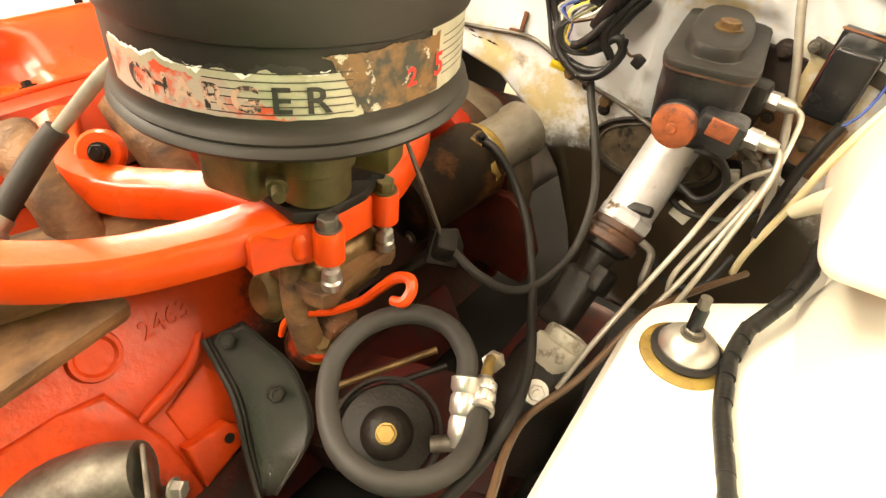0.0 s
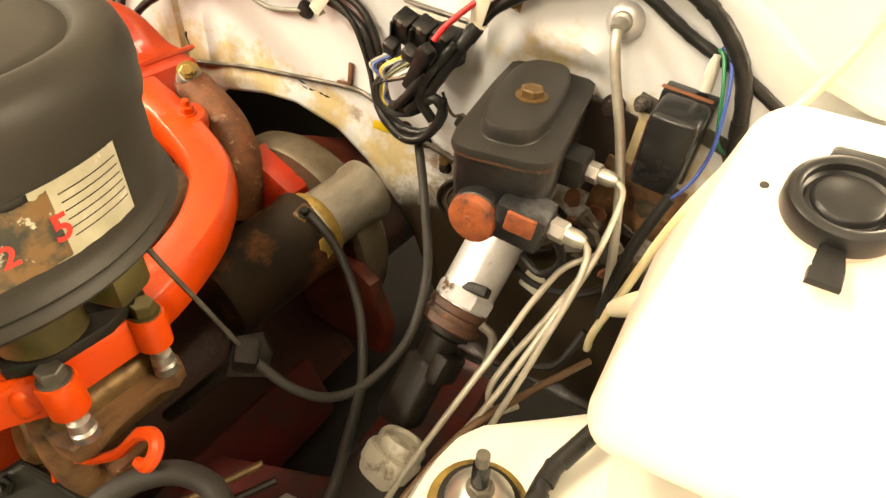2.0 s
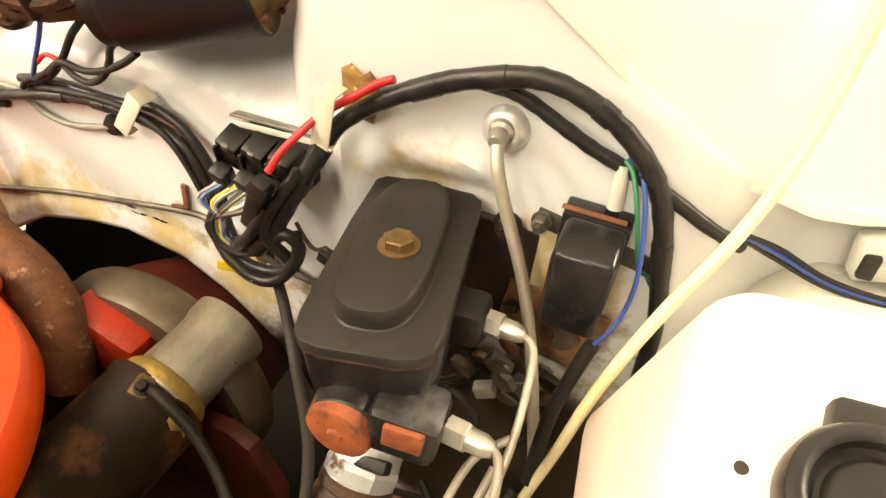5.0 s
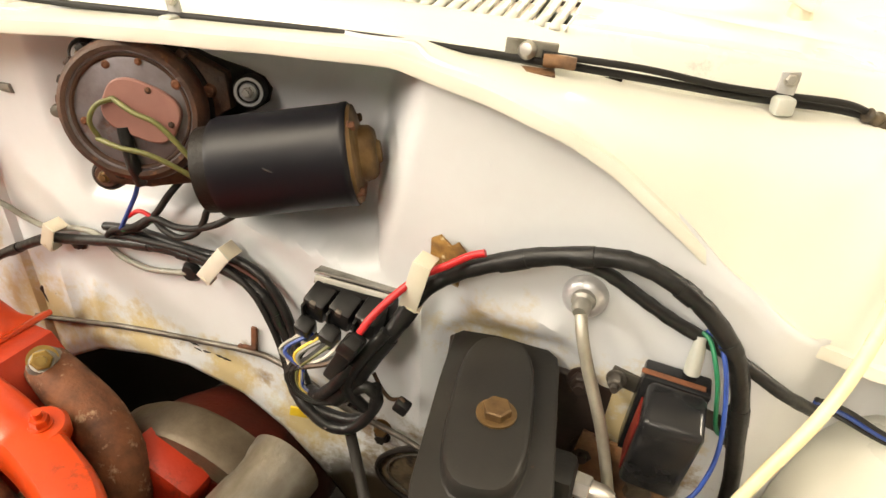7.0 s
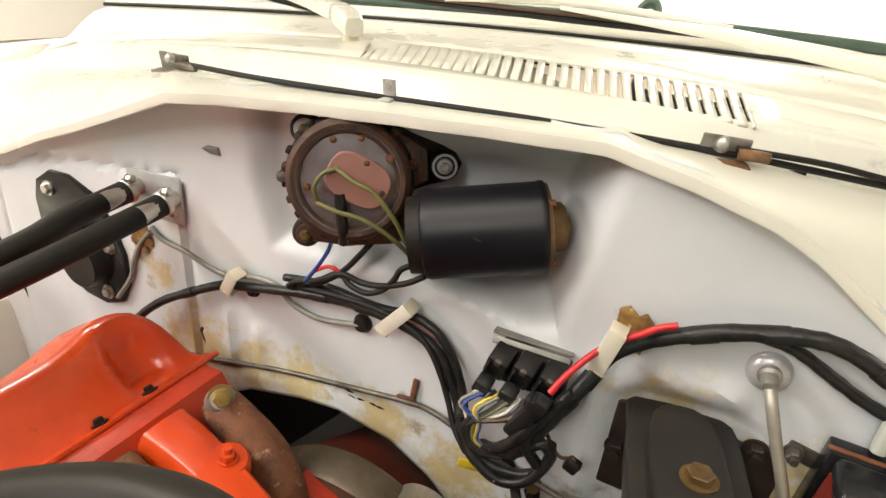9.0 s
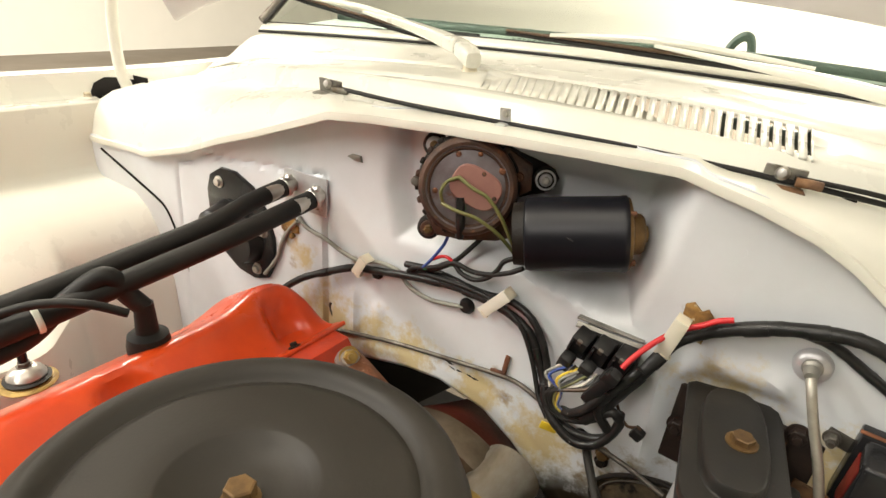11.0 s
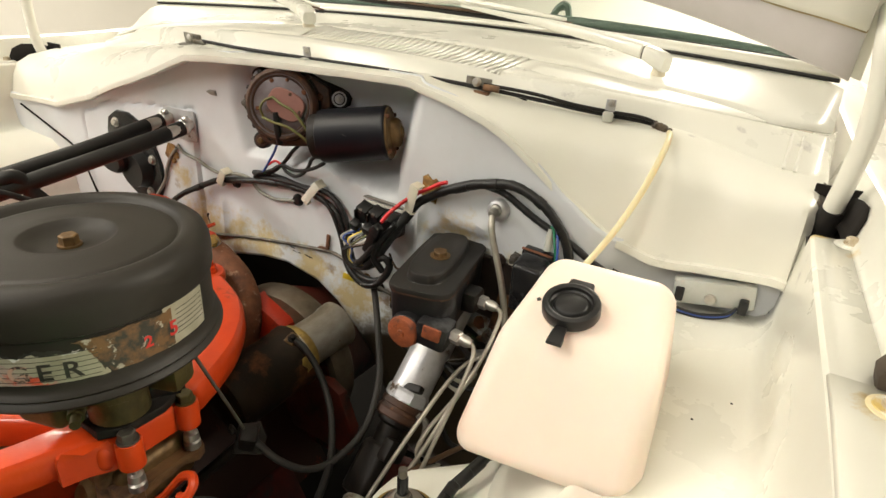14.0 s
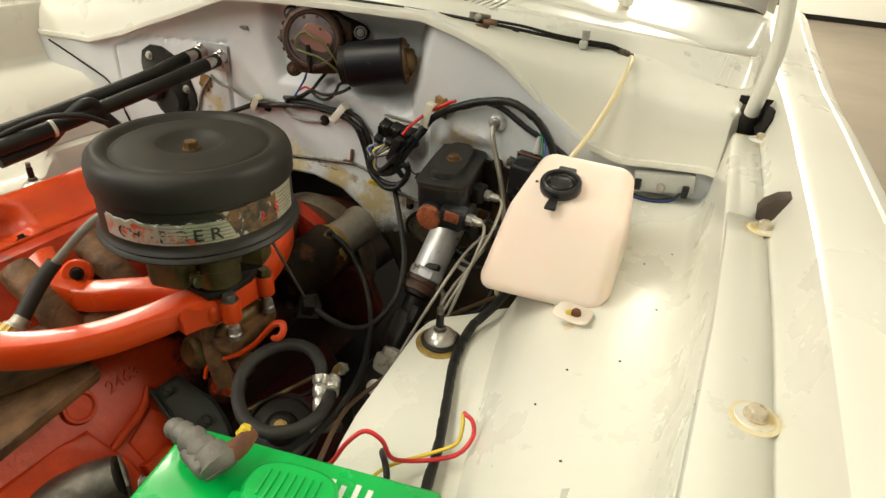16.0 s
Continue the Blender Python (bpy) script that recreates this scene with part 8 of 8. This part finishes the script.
for k in range(3):
    cx, cz = 0.1665 + 0.0215 * k, 0.7605 - 0.0016 * k
    q = part("plug", box((0.0180, 0.020, 0.028), (cx, -0.028, cz), (24, 20, 0), 0.0025), PLASTIC, fusebox)
    part("plug_neck", box((0.0140, 0.014, 0.024), (cx - 0.009, -0.037, cz - 0.021), (28, 22, 0), 0.003), PLASTIC, q)
    part("latch", box((0.0055, 0.004, 0.007), (cx + 0.002, -0.0400, cz + 0.006), (24, 20, 0), 0.001), STEEL_DULL, q, "grey latch")
    part("side_rib", box((0.0020, 0.004, 0.022), (cx - 0.0075, -0.0395, cz - 0.002), (24, 20, 0), 0.0006), PLASTIC, q)
part("inline_plug", box((0.0125, 0.0125, 0.054), (0.202, -0.058, 0.740), (10, 29, 0), 0.003), PLASTIC, fusebox, "long black inline plug")
part("plug_collar", box((0.0145, 0.0145, 0.012), (0.210, -0.060, 0.755), (10, 29, 0), 0.002), PLASTIC, fusebox, "ribbed plug collar")
lead("red_wire", "thick red wire joining the wiring loom", [(0.217, -0.058, 0.768), (0.224, -0.051, 0.780), (0.236, -0.039, 0.794), (0.250, -0.0285, 0.806), (0.268, -0.0235, 0.817), (0.280, -0.0200, 0.8245), (0.291, -0.0185, 0.829)], 0.0027, RED_WIRE, "wire")
random.seed(4)
for i, m in enumerate((WHITE_WIRE, GREY_WIRE, BLUE_WIRE, RUBBER, YELLOW_WIRE, GREY_WIRE, RUBBER, OLIVE_WIRE, WHITE_WIRE, RUBBER, RUBBER, BROWN_WIRE)):
    x0 = 0.163 + 0.0042 * i
    swing = random.uniform(0.0, 0.012)
    lead("plug_wire", "thin coloured wire curling from a plug", [(x0 - 0.006, -0.038, 0.738), (x0 - 0.013 - swing, -0.048 - swing * 0.4, 0.726), (0.149 + swing * 1.3, -0.054, 0.708 + 0.6 * swing), (0.151 + swing * 1.1, -0.055, 0.692 + 0.5 * swing), (0.166 + swing, -0.054, 0.683 + 0.8 * swing), (0.188, -0.052, 0.686 + swing), (0.202, -0.050, 0.696)],
          0.0017 if m is not RUBBER else 0.0026, m, "wire", n=6, group="plug wires")
for pts in ([(0.141, -0.040, 0.702), (0.146, -0.046, 0.688), (0.160, -0.052, 0.674), (0.184, -0.054, 0.662), (0.206, -0.052, 0.669), (0.221, -0.048, 0.692), (0.222, -0.046, 0.712)], [(0.214, -0.050, 0.690), (0.203, -0.056, 0.712), (0.212, -0.054, 0.736), (0.231, -0.044, 0.764)],
            [(0.166, -0.050, 0.690), (0.180, -0.058, 0.698), (0.196, -0.060, 0.716), (0.208, -0.056, 0.738)]):
    lead("strand", "black taped strand of the wiring bundle", pts, 0.0048, TAPE, "wiring loom", group="loom strands")
tag = part("yellow_tag", box((0.018, 0.002, 0.009), (0.156, -0.052, 0.664), (0, 12, 20), 0.0005), YELLOW_WIRE)
tagged(tag, "small yellow tag taped to the loom", "tag")
lead("plug_lead", "thin brown lead ending in a small black plug", [(0.214, -0.034, 0.712), (0.222, -0.036, 0.700), (0.230, -0.037, 0.694), (0.240, -0.038, 0.698), (0.242, -0.038, 0.692)], 0.0016, BROWN_WIRE, "wire")
pl = part("lead_plug", box((0.012, 0.009, 0.013), (0.240, -0.038, 0.691), (10, 25, 0), 0.002), PLASTIC)
tagged(pl, "small black plug on a loose lead", "plug")

# fuel or brake line along the firewall
cable("firewall_line", "thin steel line along the firewall", [(-0.22, -0.006, 0.619), (-0.182, -0.007, 0.626), (-0.082, -0.007, 0.646), (0.019, -0.007, 0.6595), (0.071, -0.008, 0.6665), (0.100, -0.009, 0.6665), (0.136, -0.010, 0.654), (0.171, -0.012, 0.640), (0.225, -0.014, 0.630), (0.275, -0.018, 0.617)], 0.0028, STEEL_DULL, "fuel line")
lc = thing("line_clip", "rusty bent clip holding the steel line", "clip", (0.066, -0.004, 0.662))
part("tab", box((0.006, 0.003, 0.030), (0.078, -0.006, 0.680), (0, 8, 0), 0.001), RUST, lc)
part("foot", box((0.020, 0.004, 0.007), (0.070, -0.007, 0.668), (0, -6, 0), 0.001), RUST, lc)
for x, z in ((0.178, 0.634), (0.205, 0.612), (-0.115, 0.735)):
    b = part("firewall_bolt", hex_bolt((x, -0.004, z), (0, -1, 0), 0.0055, 0.006, 1.4), GREASE)
    tagged(b, "small rusty bolt in the firewall", "bolt")
plugm = part("firewall_plug", prism([(-0.012, 0.0), (-0.004, 0.004), (0.010, 0.004), (0.012, -0.004), (0.0, -0.004)], 0.005, pose(-0.156, -0.001, 0.878, 90, 0, 0), 0.002), ALU)
tagged(plugm, "painted-over stub on the firewall", "plug")

# ---- flasher block by the corner ----
flash = thing("flasher_block", "grey-white plastic block with dark and blue wires", "wiring block", (0.61, 0.06, 0.745))
part("block", box((0.090, 0.018, 0.032), (0.622, 0.056, 0.744), (0, -6, 10), 0.004), CLEAR_GREY, flash)
part("screw", lathe([(0.0, 0.004), (0.006, 0.003), (0.007, 0.0)], (0.620, 0.046, 0.738), (0, -1, 0.1), 16), STEEL, flash, "bright screw")
for x in (0.586, 0.656):
    part("socket", box((0.010, 0.012, 0.018), (x, 0.046 + 0.1 * (x - 0.62), 0.738), (0, 0, 0), 0.002), PLASTIC, flash)
for k in range(3):
    cable("blue_wire", "blue wire drooping below the pale block", [(0.510, 0.012, 0.758 - 0.002 * k), (0.535, 0.030, 0.742 - 0.004 * k), (0.570, 0.036, 0.724 - 0.003 * k), (0.61, 0.036, 0.720 - 0.002 * k), (0.640, 0.042, 0.726 - 0.002 * k), (0.650, 0.048, 0.735)], 0.0017, BLUE_WIRE if k == 1 else RUBBER, "wire", group="blue wires")

# ---- rubber bonnet bumper on the rail ----
for s in (1,):
    bump = thing("bonnet_bumper", "dark grey rubber bonnet bumper on the wing rail", "bumper", (0.757, -0.225, 0.848))
    part("block", prism([(-0.017, -0.0215), (-0.019, -0.010), (-0.015, -0.002), (-0.005, 0.007), (0.015, 0.013), (0.019, 0.008), (0.011, -0.013), (0.003, -0.0215)], 0.021, pose(0.754, -0.228, 0.8685, 90, 0, 0), 0.002), BUMPER, bump)
